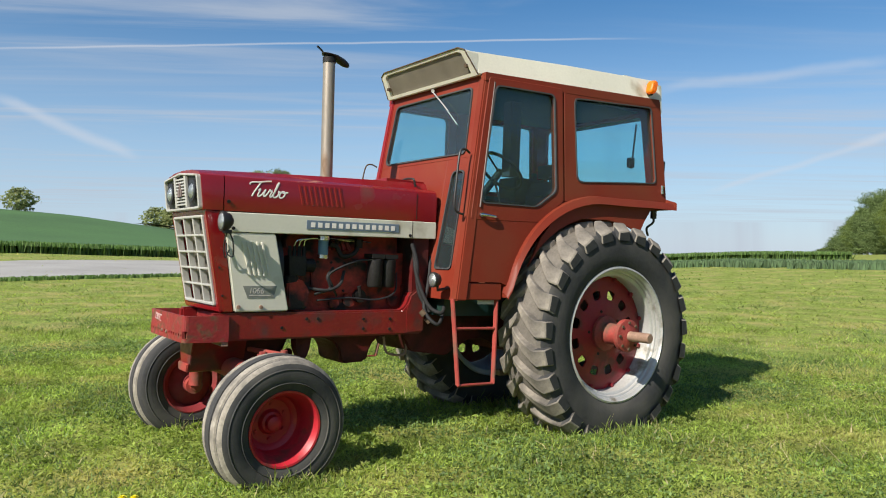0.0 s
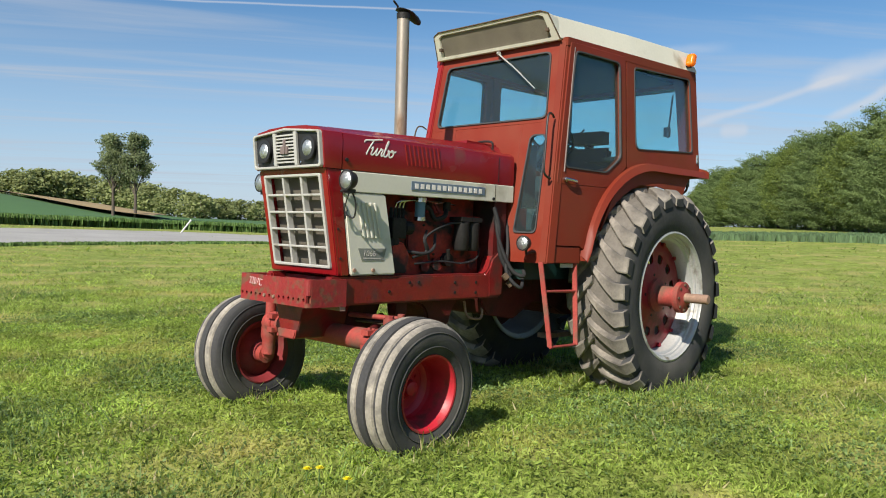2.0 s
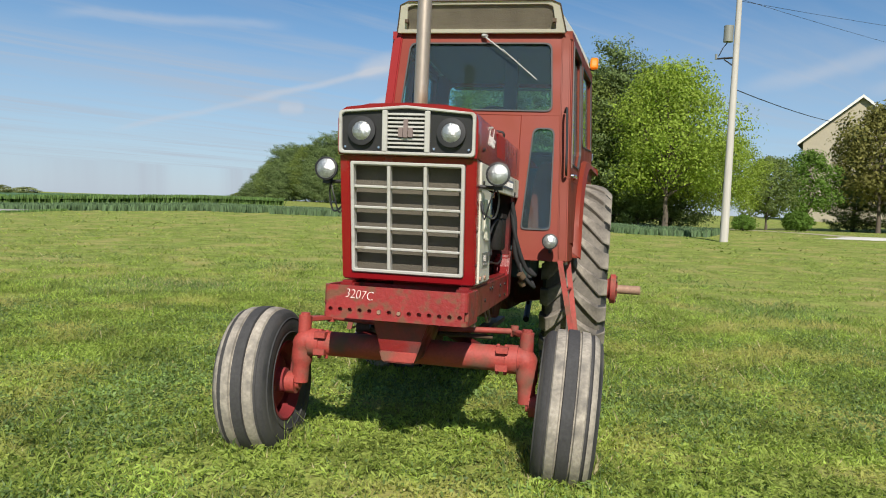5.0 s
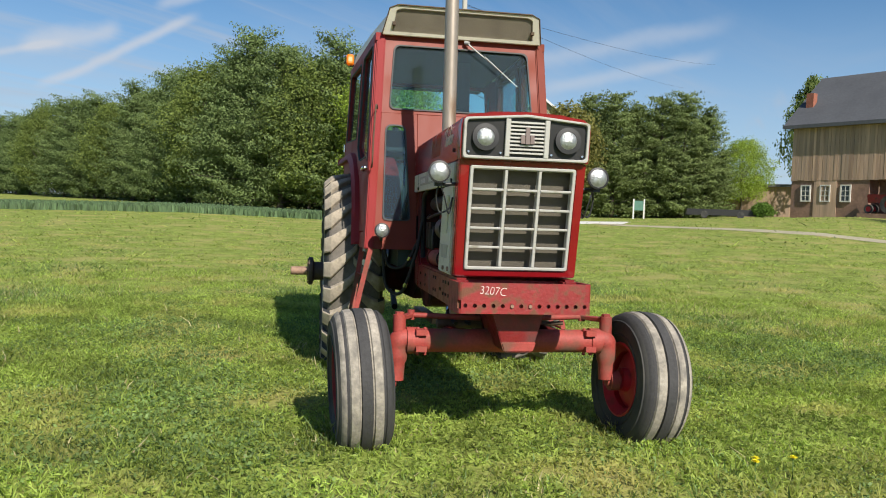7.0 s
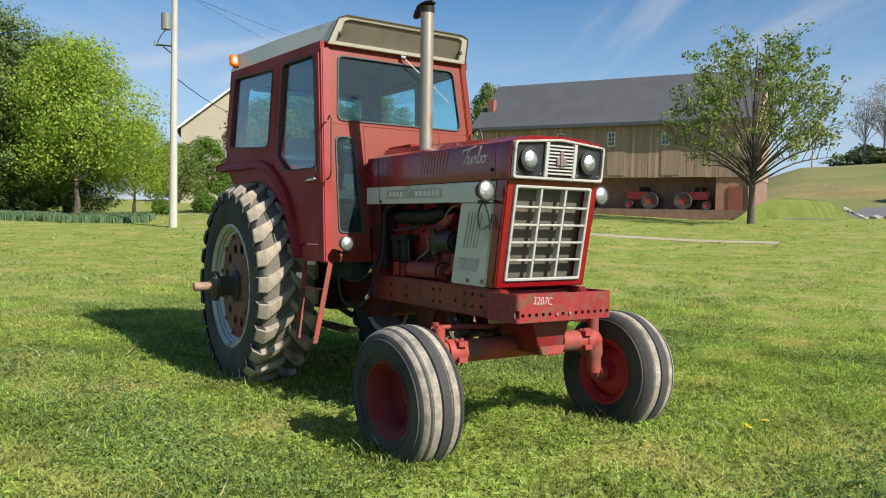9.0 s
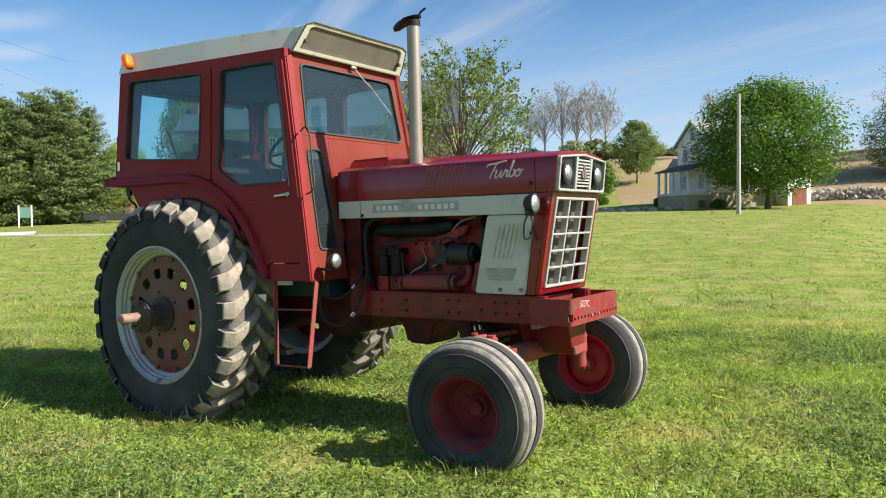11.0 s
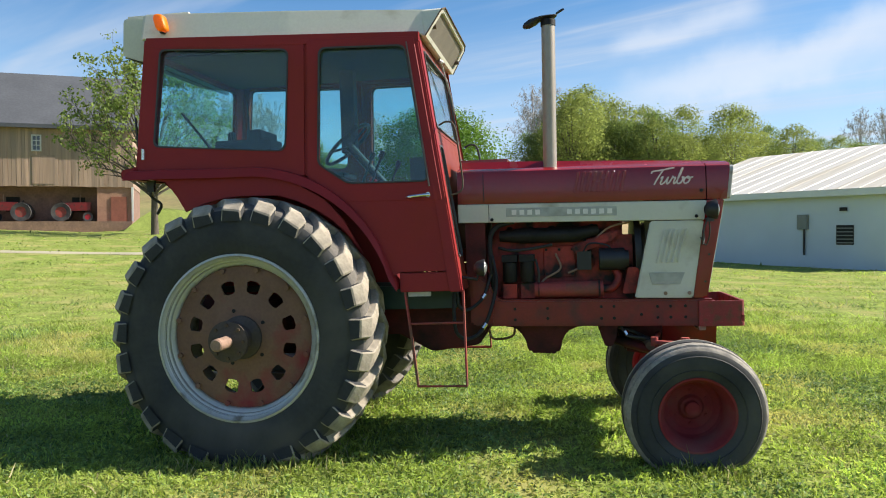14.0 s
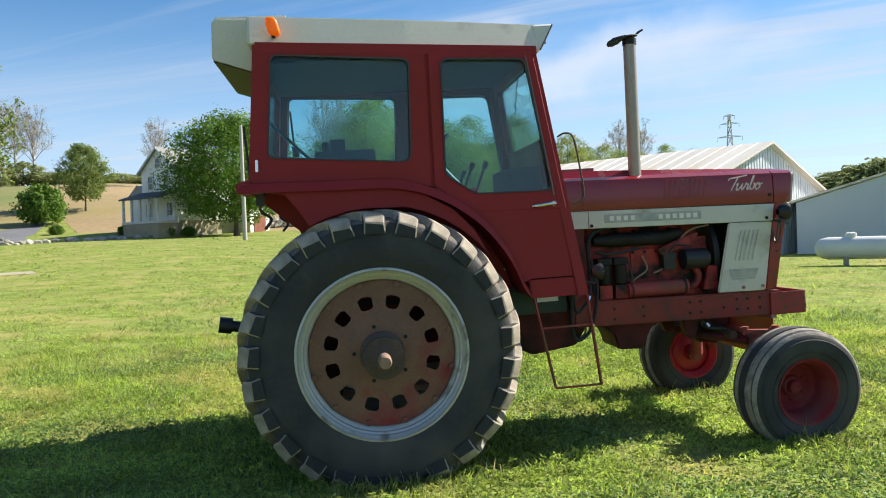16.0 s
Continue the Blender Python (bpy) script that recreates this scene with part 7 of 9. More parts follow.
wood_tree = broadleaf("woodland_tree", "tree in fresh leaf in a hillside wood", 13.0, 4.6, WOOD_LEAF, 0.02, 40, 200, 0.165, 24, 0.20)
set_at(wood_tree, place(146.0, 128), 0, 1.25)
wood_dark = broadleaf("woodland_tree", "darker leafy tree in a hillside wood", 12.0, 4.4, OLIVE_LEAF, 0.02, 40, 200, 0.165, 25, 0.20)
set_at(wood_dark, place(149.0, 120), 0, 1.1)
for ob in (wood_tree, wood_dark):
    ob["group"] = "wood on the hill"
rw = random.Random(4)
for i in range(54):
    a = 142.0 + 32.0 * (i / 53) + rw.uniform(-0.5, 0.5)
    top = np.interp(a, [142, 144.5, 146.2, 147.4, 150, 152, 155, 157, 160, 162, 164, 167, 170, 173], [9.2, 10.0, 10.8, 10.1, 10.0, 9.4, 9.1, 8.7, 7.7, 6.6, 6.2, 6.4, 5.8, 5.3])
    d = rw.uniform(112, 165)
    p = place(a, d)
    h = max(5.0, 1.3 + d * math.tan(radians(top * rw.uniform(0.74, 1.03))) - p.z)
    repeat((wood_tree, wood_dark)[rw.random() < 0.4], p, rw.uniform(0, 360), rw.uniform(1.0, 1.45) * max(0.5, h / 13), h / 12.6)
set_at(broadleaf("maple_tree", "large round dark green maple by a stone wall", 12.5, 6.6, ROUND_LEAF, 0.10, 46, 720, 0.165, 26, 0.34), place(134.4, 80), 0, 1.16, 1.02)
repeat(bushy, place(125.0, 116), 30, 0.86, 0.88, "green tree beside the farmhouse")
shrub = broadleaf("shrub", "clipped round green shrub by the driveway", 3.9, 2.5, ROUND_LEAF, 0.04, 34, 190, 0.19, 27, 0.10, cat="shrub")
set_at(shrub, place(122.1, 103), 0, 1.18, 1.28)
for i, (a, d, g) in enumerate(((89.0, 64, 0.40), (128.5, 84, 0.36), (129.6, 83, 0.38), (131.0, 82, 0.34), (126.8, 88, 0.35), (66.6, 54, 0.36), (69.8, 62, 0.5), (122.6, 92, 0.35))):
    repeat(shrub, place(a, d), i * 50, g, g * 0.8, "low rounded green bush beside the lawn")
HEDGE_LEAF = material("hedge_leaf", (0.235, 0.265, 0.115), 0.8, vary=0.35, scale=0.1, island=0.3, trans=0.35, spec=0.1)
hedge_tree = broadleaf("hedge_tree", "small leafy tree in a far hedge", 8.0, 4.2, HEDGE_LEAF, 0.05, 26, 54, 0.50, 28, 0.18)
set_at(hedge_tree, place(-18.5, 185), 0, 0.75)
rh = random.Random(9)
for i in range(34):
    f = i / 33
    a = -20.5 + 34 * f + rh.uniform(-0.4, 0.4)
    d = np.interp(a, [-21, -14, -7, 0, 14], [188, 190, 150, 190, 230]) + rh.uniform(0, 12)
    p = place(a, float(d))
    top = np.interp(a, [-21, -17, -14, -10, -6, -2, 3, 7, 14], [2.7, 3.0, 2.6, 2.2, 1.4, 1.25, 0.9, 0.5, 0.25])
    h = max(1.6, 1.25 + d * math.tan(radians(top)) - p.z)
    repeat(hedge_tree, p, i * 71, max(0.9, h / 8 * rh.uniform(1.2, 1.7)), h / 7.6)
repeat(hedge_tree, place(-29.3, 165), 20, 0.75, 0.62, "round leafy tree on the hilltop")
for i in range(16):  # scrub along the crest of the meadow
    d = rh.uniform(165, 185)
    repeat(hedge_tree, place(116.0 + i + rh.uniform(-0.3, 0.3), d), i * 47, rh.uniform(0.7, 1.2), rh.uniform(0.30, 0.62), "leafy scrub on the hill's crest")
for i in range(12):  # far wooded ridge past the sheds
    a = 176.5 + i * 1.25
    p = place(a, 290)
    h = 1.3 + 290 * math.tan(radians(np.interp(a, [176.5, 178.3, 182, 191], [2.6, 3.1, 4.1, 5.2]))) - p.z
    repeat(hedge_tree, p, i * 53, 2.6, max(3.0, h) / 8.0, "dark tree on a far wooded ridge")


def tall_tree(name, label, h, spread, leaf, seed, tufts, n_main=8, tr=0.16, size=0.30, per=40, low=0.3, bark=None, twigs=4, fan=0.6, thick=1.0, dome=False):
    """An open tree of forking limbs; tufts of leaves sit at the twigs' ends."""
    rng = np.random.default_rng(seed)
    tree = tagged(new(name), label, "tree")
    bm = bm_new()
    tube(bm, [(0, 0, -0.4), (0.03, 0, h * low * 0.5), (0, 0, h * low), (0.04, 0.03, h * 0.6), (0.02, 0, h * 0.92)], [tr * 1.25, tr, tr * 0.9, tr * 0.5, tr * 0.12], 10)
    ends = []
    for i in range(n_main):
        f = i / max(1, n_main - 1)
        a = i * 2.4 + rng.uniform(-0.3, 0.3)
        zb = h * (low + (0.5 - low * 0.5) * f * fan)
        zt = h * np.clip(low + 0.12 + (1 - low) * (0.10 + 0.85 * f) + rng.uniform(-0.08, 0.08), 0, 0.98)
        rad = spread * (1.0 - 0.75 * f ** 1.6) * rng.uniform(0.75, 1.05)
        if dome:  # limbs end on a round dome
            e = math.asin(min(1.0, 0.04 + 0.96 * f))
            rad = spread * max(0.12, math.cos(e)) * rng.uniform(0.86, 1.05)
            zt = h * (0.30 + 0.66 * math.sin(e)) * rng.uniform(0.95, 1.03)
        tip = Vector((rad * math.cos(a), rad * math.sin(a), zt))
        base = Vector((0.02, 0.01, zb))
        mid = base.lerp(tip, 0.5) + Vector((0, 0, 0.04 * h))
        r0 = tr * (0.42 - 0.2 * f)
        tube(bm, smooth_path([base, mid, tip], 3), [r0 * (1 - 0.86 * k / 6) for k in range(7)], 5)
        ends.append(tip)
        for q in range(twigs):
            g = rng.uniform(0.55 if dome else 0.30, 0.95)
            b2 = base.lerp(mid, g * 2) if g < 0.5 else mid.lerp(tip, g * 2 - 1)
            sw = 0.22 * spread if dome else rad * 0.36
            e2 = b2 + Vector((math.cos(a + rng.uniform(-1.3, 1.3)) * sw, math.sin(a + rng.uniform(-1.3, 1.3)) * sw, h * rng.uniform(0.03, 0.15)))
            tube(bm, [b2, b2.lerp(e2, 0.5) + Vector((0, 0, 0.02 * h)), e2], [r0 * thick * 0.34, r0 * thick * 0.24, r0 * thick * 0.10], 3)
            ends.append(e2)
            for w in range(2):
                b3 = b2.lerp(e2, rng.uniform(0.35, 0.9))
                e3 = b3 + Vector(rng.normal(0, 1, 3)) * rad * 0.10 + Vector((0, 0, 0.03 * h))
                tube(bm, [b3, e3], [r0 * thick * 0.17, r0 * thick * 0.07], 3)
                ends.append(e3)
    part("trunk", bm, bark or BARK, tree, smooth=True)
    if tufts:
        blobs = [((e.x, e.y, e.z), (tufts, tufts, tufts * 0.8), rng.uniform(0.4, 1.3)) for e in ends]
        p, o = crown_points(rng, blobs, per)
        ob = new("crown", quads_mesh("crown", leaves(rng, p, o, size), [leaf]))
        ob.parent = tree
    return tree


set_at(tall_tree("shade_tree", "open vase-shaped shade tree with young leaves on the lawn", 11.4, 4.75, APPLE_LEAF, 41, 0.34, 54, 0.20, 0.135, 13, 0.19, BARK, 5, 0.50, thick=1.15, dome=True), spot(40.4, -11.1), 0, 1.0)
bare = set_at(tall_tree("bare_tree", "tall tree on the hill with bare budding twigs", 16.0, 4.2, material("budding_twigs", (0.27, 0.25, 0.20), 0.9, vary=0.2, scale=0.5, island=0.3, trans=0.3, spec=0.1), 42, 0.55, 20, 0.24, size=0.14, per=5, low=0.30, bark=PALE_BARK, twigs=7, thick=1.3), place(117.0, 172), 0, 0.85)
for i, (a, d, g) in enumerate(((118.1, 176, 1.05), (119.4, 170, 1.08), (120.5, 176, 1.05), (113.9, 165, 0.7), (121.5, 170, 1.05), (122.6, 172, 0.98), (142.2, 150, 1.05), (143.3, 155, 1.1), (144.4, 150, 1.0), (164.5, 165, 0.8), (166.0, 160, 0.8), (130.2, 150, 0.78))):
    repeat(bare, place(a, d), i * 61, g)
GREY_LEAF = material("thin_grey_green_leaf", (0.20, 0.235, 0.125), 0.8, vary=0.25, scale=0.2, island=0.3, trans=0.4, spec=0.1)
pair = set_at(tall_tree("roadside_tree", "slender tree with thin early leaves beside the field", 11.0, 2.2, GREY_LEAF, 43, 0.60, 22, 0.20, 0.17, 40, 0.30), place(-13.2, 108), 0, 1.0)
repeat(pair, place(-11.7, 106), 140, 1.02)

# ---- barn ----
BOARD = material("weathered_barn_boards", (0.420, 0.285, 0.200), 0.9, vary=0.25, scale=1.2, grain=0.35, grain_scale=4.0, rand=0.3, wear=(0.29, 0.22, 0.165), wear_at=0.54, wear_scale=1.0, wear_soft=0.2, bump=0.3, stretch=(3.0, 3.0, 0.12))
SLATE = material("dark_slate_roof", (0.076, 0.080, 0.088), 0.75, vary=0.16, scale=0.5, grain=0.15, grain_scale=6, bump=0.2)
BRICK = material("red_brick", (0.26, 0.095, 0.060), 0.9, vary=0.2, scale=2.0, grain=0.15, grain_scale=14)
PALE_BRICK = material("pale_pier_brick", (0.36, 0.20, 0.13), 0.9, vary=0.2, scale=2.0, grain=0.15, grain_scale=14)
STONE_WALL = material("reddish_stone", (0.24, 0.145, 0.105), 0.9, vary=0.25, scale=1.5, grain=0.2, grain_scale=8, bump=0.4)
WHITE_TRIM = material("white_trim", (0.66, 0.66, 0.63), 0.6, vary=0.06, scale=2)
BARN_TRIM = material("weathered_window_trim", (0.56, 0.54, 0.49), 0.8, vary=0.15, scale=2)
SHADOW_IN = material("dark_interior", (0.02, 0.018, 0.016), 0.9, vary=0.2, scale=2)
PANE = material("window_glass", (0.05, 0.06, 0.07), 0.12, vary=0.2, scale=3, spec=0.8)


def window_unit(parent, m, w, h, cols, rows, trim):
    """A window with frame, bars and panes; m puts its middle, x along the wall and -y outward."""
    bm = bm_new()
    t = 0.10
    q = [(-w / 2 - t, -h / 2 - t), (w / 2 + t, -h / 2 - t), (w / 2 + t, h / 2 + t), (-w / 2 - t, h / 2 + t)]
    r = [(-w / 2, -h / 2), (w / 2, -h / 2), (w / 2, h / 2), (-w / 2, h / 2)]
    frame_between(bm, q, r, lambda p: (p[0], 0.05, p[1]), lambda p: (p[0], -0.06, p[1]))
    bm.transform(m)
    win = part("window", bm, trim, parent)
    bars = [(-w / 2 + w * i / cols - 0.025, -w / 2 + w * i / cols + 0.025, -h / 2, h / 2, 0.02) for i in range(1, cols)]
    bars += [(-w / 2, w / 2, -h / 2 + h * j / rows - 0.025, -h / 2 + h * j / rows + 0.025, 0.019) for j in range(1, rows)]
    for x0, x1, z0, z1, y in bars:
        bm = bm_new()
        box(bm, x0, x1, -y - 0.015, y, z0, z1)
        bm.transform(m)
        part("glazing_bar", bm, trim, win)
    for i in range(cols):
        for j in range(rows):
            bm = bm_new()
            box(bm, -w / 2 + w * i / cols, -w / 2 + w * (i + 1) / cols, 0.0, 0.012, -h / 2 + h * j / rows, -h / 2 + h * (j + 1) / rows)
            bm.transform(m)
            part("pane", bm, PANE, win)
    return win


barn = tagged(new("barn"), "long weathered wooden bank barn with a dark slate roof", "barn")
BL, BR = Vector((63.6, 5.15, 0)), Vector((53.1, -15.43, 0))
b_u = (BR - BL).normalized()
b_len = (BR - BL).length
barn.matrix_world = Matrix(((b_u.x, -b_u.y, 0, BL.x), (b_u.y, b_u.x, 0, BL.y), (0, 0, 1, 2.0), (0, 0, 0, 1)))
# barn's own axes: x along the front from its far end, +y back into the building, z up
W_, D_, SILL, EAVE, RIDGE = b_len, 10.6, 2.75, 7.20, 11.55
bm = bm_new()
box(bm, 0, W_, 0.0, D_, SILL, EAVE)
part("upper_wall", bm, BOARD, barn, "brown upright barn boards")
rb = random.Random(17)
x = 0.0
while x < W_ - 0.1:  # upright boards of the front, each a little proud of the next
    wb = min(rb.uniform(0.22, 0.34), W_ - x)
    bm = bm_new()
    box(bm, x + 0.008, x + wb - 0.008, -rb.uniform(0.012, 0.035), 0.0, SILL - rb.uniform(0.0, 0.06), EAVE - 0.3)
    part("board", bm, BOARD, barn)
    x += wb
for gx_ in (0.0, W_):
    bm = bm_new()
    loft(bm, [[(gx_ + o, 0.02, EAVE), (gx_ + o, D_ - 0.02, EAVE), (gx_ + o, D_ / 2, RIDGE - 0.1)] for o in (-0.12, 0.12)])
    part("gable", bm, BOARD, barn)
bm = bm_new()
box(bm, 0.02, 6.1, 0.06, D_, -1.5, SILL)
part("stone_base", bm, STONE_WALL, barn, "reddish masonry at the barn's foot")
bm = bm_new()
box(bm, 1.9, 3.7, 0.0, 0.06, -0.3, SILL)
part("board_patch", bm, BOARD, barn)
bm = bm_new()
box(bm, 6.1, W_ - 0.05, 1.55, D_, -1.5, SILL)
part("recessed_wall", bm, STONE_WALL, barn, "shaded masonry under the overhang")
bm = bm_new()
box(bm, W_ - 2.5, W_ - 0.05, 0.1, 1.55, -1.0, SILL)
part("end_pier", bm, PALE_BRICK, barn, "sunlit brick wall at the barn's end")
bm = bm_new()
box(bm, W_ - 1.55, W_ - 0.45, 0.03, 0.1, 0.16, 2.0)
part("end_door", bm, BRICK, barn, "faded red door")
bm = bm_new()
box(bm, W_ - 0.12, W_ + 0.02, -0.05, 0.1, -1.0, SILL)
part("corner_board", bm, WHITE_TRIM, barn, "white corner board")
for s0, s1, y0, y1 in ((-0.6, W_ + 0.5, -0.55, D_ / 2), (-0.6, W_ + 0.5, D_ / 2, D_ + 0.55)):
    bm = bm_new()
    za, zb = (EAVE - 0.25, RIDGE) if y0 < 0 else (RIDGE, EAVE - 0.25)
    loft(bm, [[(x, y0, za), (x, y1, zb), (x, y1, zb + 0.22), (x, y0, za + 0.22)] for x in (s0, s1)])
    part("roof_slope", bm, SLATE, barn, "dark slate roof slope")
bm = bm_new()
box(bm, -0.6, W_ + 0.5, -0.60, -0.50, EAVE - 0.32, EAVE - 0.06)
part("gutter", bm, SLATE, barn)
bm = bm_new()
box(bm, 0.1, 0.70, 1.5, 2.1, EAVE + 0.6, EAVE + 2.75)
part("chimney", bm, BRICK, barn, "red brick chimney", bevel=0.03, segs=1)
for x in (7.9, 12.27, 16.65):
    window_unit(barn, Matrix.Translation((x, -0.055, 5.85)), 0.46, 1.0, 2, 3, BARN_TRIM)
for x in (1.25, 2.82, 4.39):
    window_unit(barn, Matrix.Translation((x, 0.0, 1.70)), 0.62, 1.15, 2, 3, BARN_TRIM)
for x in (8.3, 12.7, 17.1):
    bm = bm_new()
    box(bm, x - 0.75, x + 0.75, -0.06, 0.0, 2.9, 5.0)
    part("hay_door", bm, BOARD, barn, "plank hay door", bevel=0.02, segs=1)
for x in (10.2, 14.8, 19.2):
    bm = bm_new()
    box(bm, x - 0.45, x + 0.45, 1.47, 1.55, 0.9, 2.0)
    part("dark_opening", bm, SHADOW_IN, barn)
bm = bm_new()
box(bm, 6.1, W_, -1.7, 2.4, -1.5, 0.16)
part("apron", bm, STONE_WALL, barn, "reddish apron in front of the barn")


# the grassy bank at the barn's near end
bank = bm_new()
bank_loops = []
for i in range(13):
    f = i / 12
    p = Vector((50.6, -15.2)).lerp(Vector((68.0, -28.0)), f)
    hgt = 1.85 * min(1.0, f * 11) * (1 - ramp(f, 0.52, 1.0))
    across = Vector((-0.59, 0.80))
    bank_loops.append([(p.x + across.x * w - 0.8 * across.y * 0, p.y + across.y * w, ground_z(p.x + across.x * w, p.y + across.y * w) + hgt * q - 0.15) for w, q in ((5.4, -0.1), (3.4, 0.18), (1.6, 0.62), (0.2, 0.88), (-1.6, 1.0), (-4.5, 0.9), (-8.0, -0.1))])
loft(bank, bank_loops, closed=False)
BANK_GRASS = material("bank_grass", (0.120, 0.150, 0.036), 0.9, vary=0.3, scale=0.8, grain=0.6, grain_scale=20.0, bump=0.8, spec=0.1)
tagged(part("bank", bank, BANK_GRASS, None, smooth=True), "smooth grassy bank at the barn's end", "bank", kind="structure")


def old_tractor():
    """A small old red row-crop tractor, seen far off."""
    t = tagged(new("old_tractor"), "small old red tractor parked under the barn's overhang", "tractor", "tractors under the barn")
    bm = bm_new()
    prism_y(bm, rounded([(-0.3, 0.75), (1.9, 0.80), (2.0, 1.35), (1.9, 1.45), (0.3, 1.40), (0.1, 1.15), (-0.3, 1.1)], 0.06), -0.24, 0.24)
    part("body", bm, CHASSIS_RED, t, bevel=0.03)
    for y in (-0.62, 0.62):
        bm = bm_new()
        lathe_y(bm, [(0.38, y - 0.12), (0.66, y - 0.16), (0.68, y), (0.66, y + 0.16), (0.38, y + 0.12)], 0, 0.68, 24, closed=True)
        wh = part("rear_wheel", bm, RUBBER, t, smooth=True)
        bm = bm_new()
        disc(bm, (0, y - 0.06, 0.68), (0, 1, 0), 0.39, 0.12, 20)
        part("rim", bm, AXLE_RED, wh)
        bm = bm_new()
        lathe_y(bm, [(0.2, y * 0.55 - 0.06), (0.34, y * 0.55 - 0.08), (0.34, y * 0.55 + 0.08), (0.2, y * 0.55 + 0.06)], 1.75, 0.34, 18, closed=True)
        wh = part("front_wheel", bm, RUBBER, t, smooth=True)
        bm = bm_new()
        disc(bm, (1.75, y * 0.55 - 0.03, 0.34), (0, 1, 0), 0.21, 0.06, 16)
        part("rim", bm, BRIGHT_RED, wh)
    bm = bm_new()
    tube(bm, [(0, -0.6, 0.68), (0, 0.6, 0.68)], 0.09, 10)
    tube(bm, [(1.75, -0.34, 0.36), (1.75, 0.34, 0.36)], 0.06, 10)
    part("axle", bm, CHASSIS_RED, t)
    bm = bm_new()
    tube(bm, [(0.15, 0, 1.2), (-0.1, 0, 1.55)], 0.03, 8)
    part("steering_column", bm, DARK, t)
    bm = bm_new()
    box(bm, -0.45, -0.1, -0.2, 0.2, 1.18, 1.26)
    part("seat", bm, BLACK, t, bevel=0.03)
    bm = bm_new()
    tube(bm, [(1.2, 0.1, 1.4), (1.2, 0.1, 2.0)], 0.035, 8)
    part("exhaust_pipe", bm, RUST, t)
    return t


ot = old_tractor()
b_turn = math.degrees(math.atan2(b_u.y, b_u.x))
def barn_spot(x, y):
    return barn.matrix_world @ Vector((x, y, 0.17))
ot.matrix_world = Matrix.Translation(barn_spot(8.3, -0.7)) @ pose(0, 0, 0, 0, 0, b_turn + 172)
for x, turn in ((15.6, 180), (18.2, 0)):
    copy_thing(ot, Matrix.Translation(barn_spot(x, 0.5)) @ pose(0, 0, 0, 0, 0, b_turn + turn))

# low shed wall beyond the barn's far corner
lean = tagged(new("low_shed"), "low brown shed behind the barn's corner", "shed")
p = place(87.2, 95)
lean.matrix_world = Matrix.Translation(p) @ pose(0, 0, 0, 0, 0, -2)
bm = bm_new()
box(bm, 0, 4, -7, 9, -0.5, 3.6)
part("wall", bm, BOARD, lean)
bm = bm_new()
box(bm, -0.4, 4.4, -7.3, 9.3, 3.6, 3.9)
part("roof", bm, SLATE, lean)

# ---- white sheds ----
SHEET = material("white_sheet_metal", (0.52, 0.575, 0.615), 0.5, vary=0.06, scale=0.6, grain=0.04, metal=0.0)
TIN_ROOF = material("pale_tin_roof", (0.66, 0.61, 0.52), 0.5, vary=0.12, scale=0.7, grain=0.05, metal=0.1, wear=(0.50, 0.45, 0.36), wear_at=0.58, wear_scale=0.5, stretch=(2.5, 0.2, 0.2))


def metal_shed(name, label, a, b, depth, eave, ridge, ribs_end, base):
    """A gabled sheet-metal shed; a to b is the long side that is seen, with the gable beyond b."""
    a, b = Vector((*a, 0)), Vector((*b, 0))
    u = (b - a).normalized()
    ln = (b - a).length
    s = tagged(new(name), label, "shed")
    s.matrix_world = Matrix(((u.x, -u.y, 0, a.x), (u.y, u.x, 0, a.y), (0, 0, 1, base), (0, 0, 0, 1)))
    return s, ln


shed, s_len = metal_shed("shed", "low white sheet-metal shed with a pale gable roof", (13.8, -22.3), (3.1, -19.2), 14, 2.7, 4.85, True, 0.0)
SD, SE, SR = -14.0, 2.72, 4.85
# its own axes: x along the long wall, -y is the outside; the building lies to +y
sgn = 1 if (shed.matrix_world.to_3x3() @ Vector((0, 1, 0))).y < 0 else -1
yy = lambda v: v * sgn
bm = bm_new()
box(bm, 0, s_len, min(0, yy(0.1)), max(0, yy(0.1)), -0.5, SE)
part("long_wall", bm, SHEET, shed, "white sheet-metal side wall")
bm = bm_new()
loft(bm, [[(x, 0, -0.5), (x, yy(14), -0.5), (x, yy(14), SE), (x, yy(7), SR), (x, 0, SE)] for x in (s_len - 0.1, s_len)])
part("gable_wall", bm, SHEET, shed, "ribbed white gable wall")
for i in range(47):
    y = 0.15 + i * 0.3
    bm = bm_new()
    zt = SE + (SR - SE) * (1 - abs(y - 7) / 7)
    box(bm, s_len, s_len + 0.022, min(yy(y), yy(y + 0.07)), max(yy(y), yy(y + 0.07)), -0.3, zt - 0.08)
    part("wall_rib", bm, SHEET, shed)
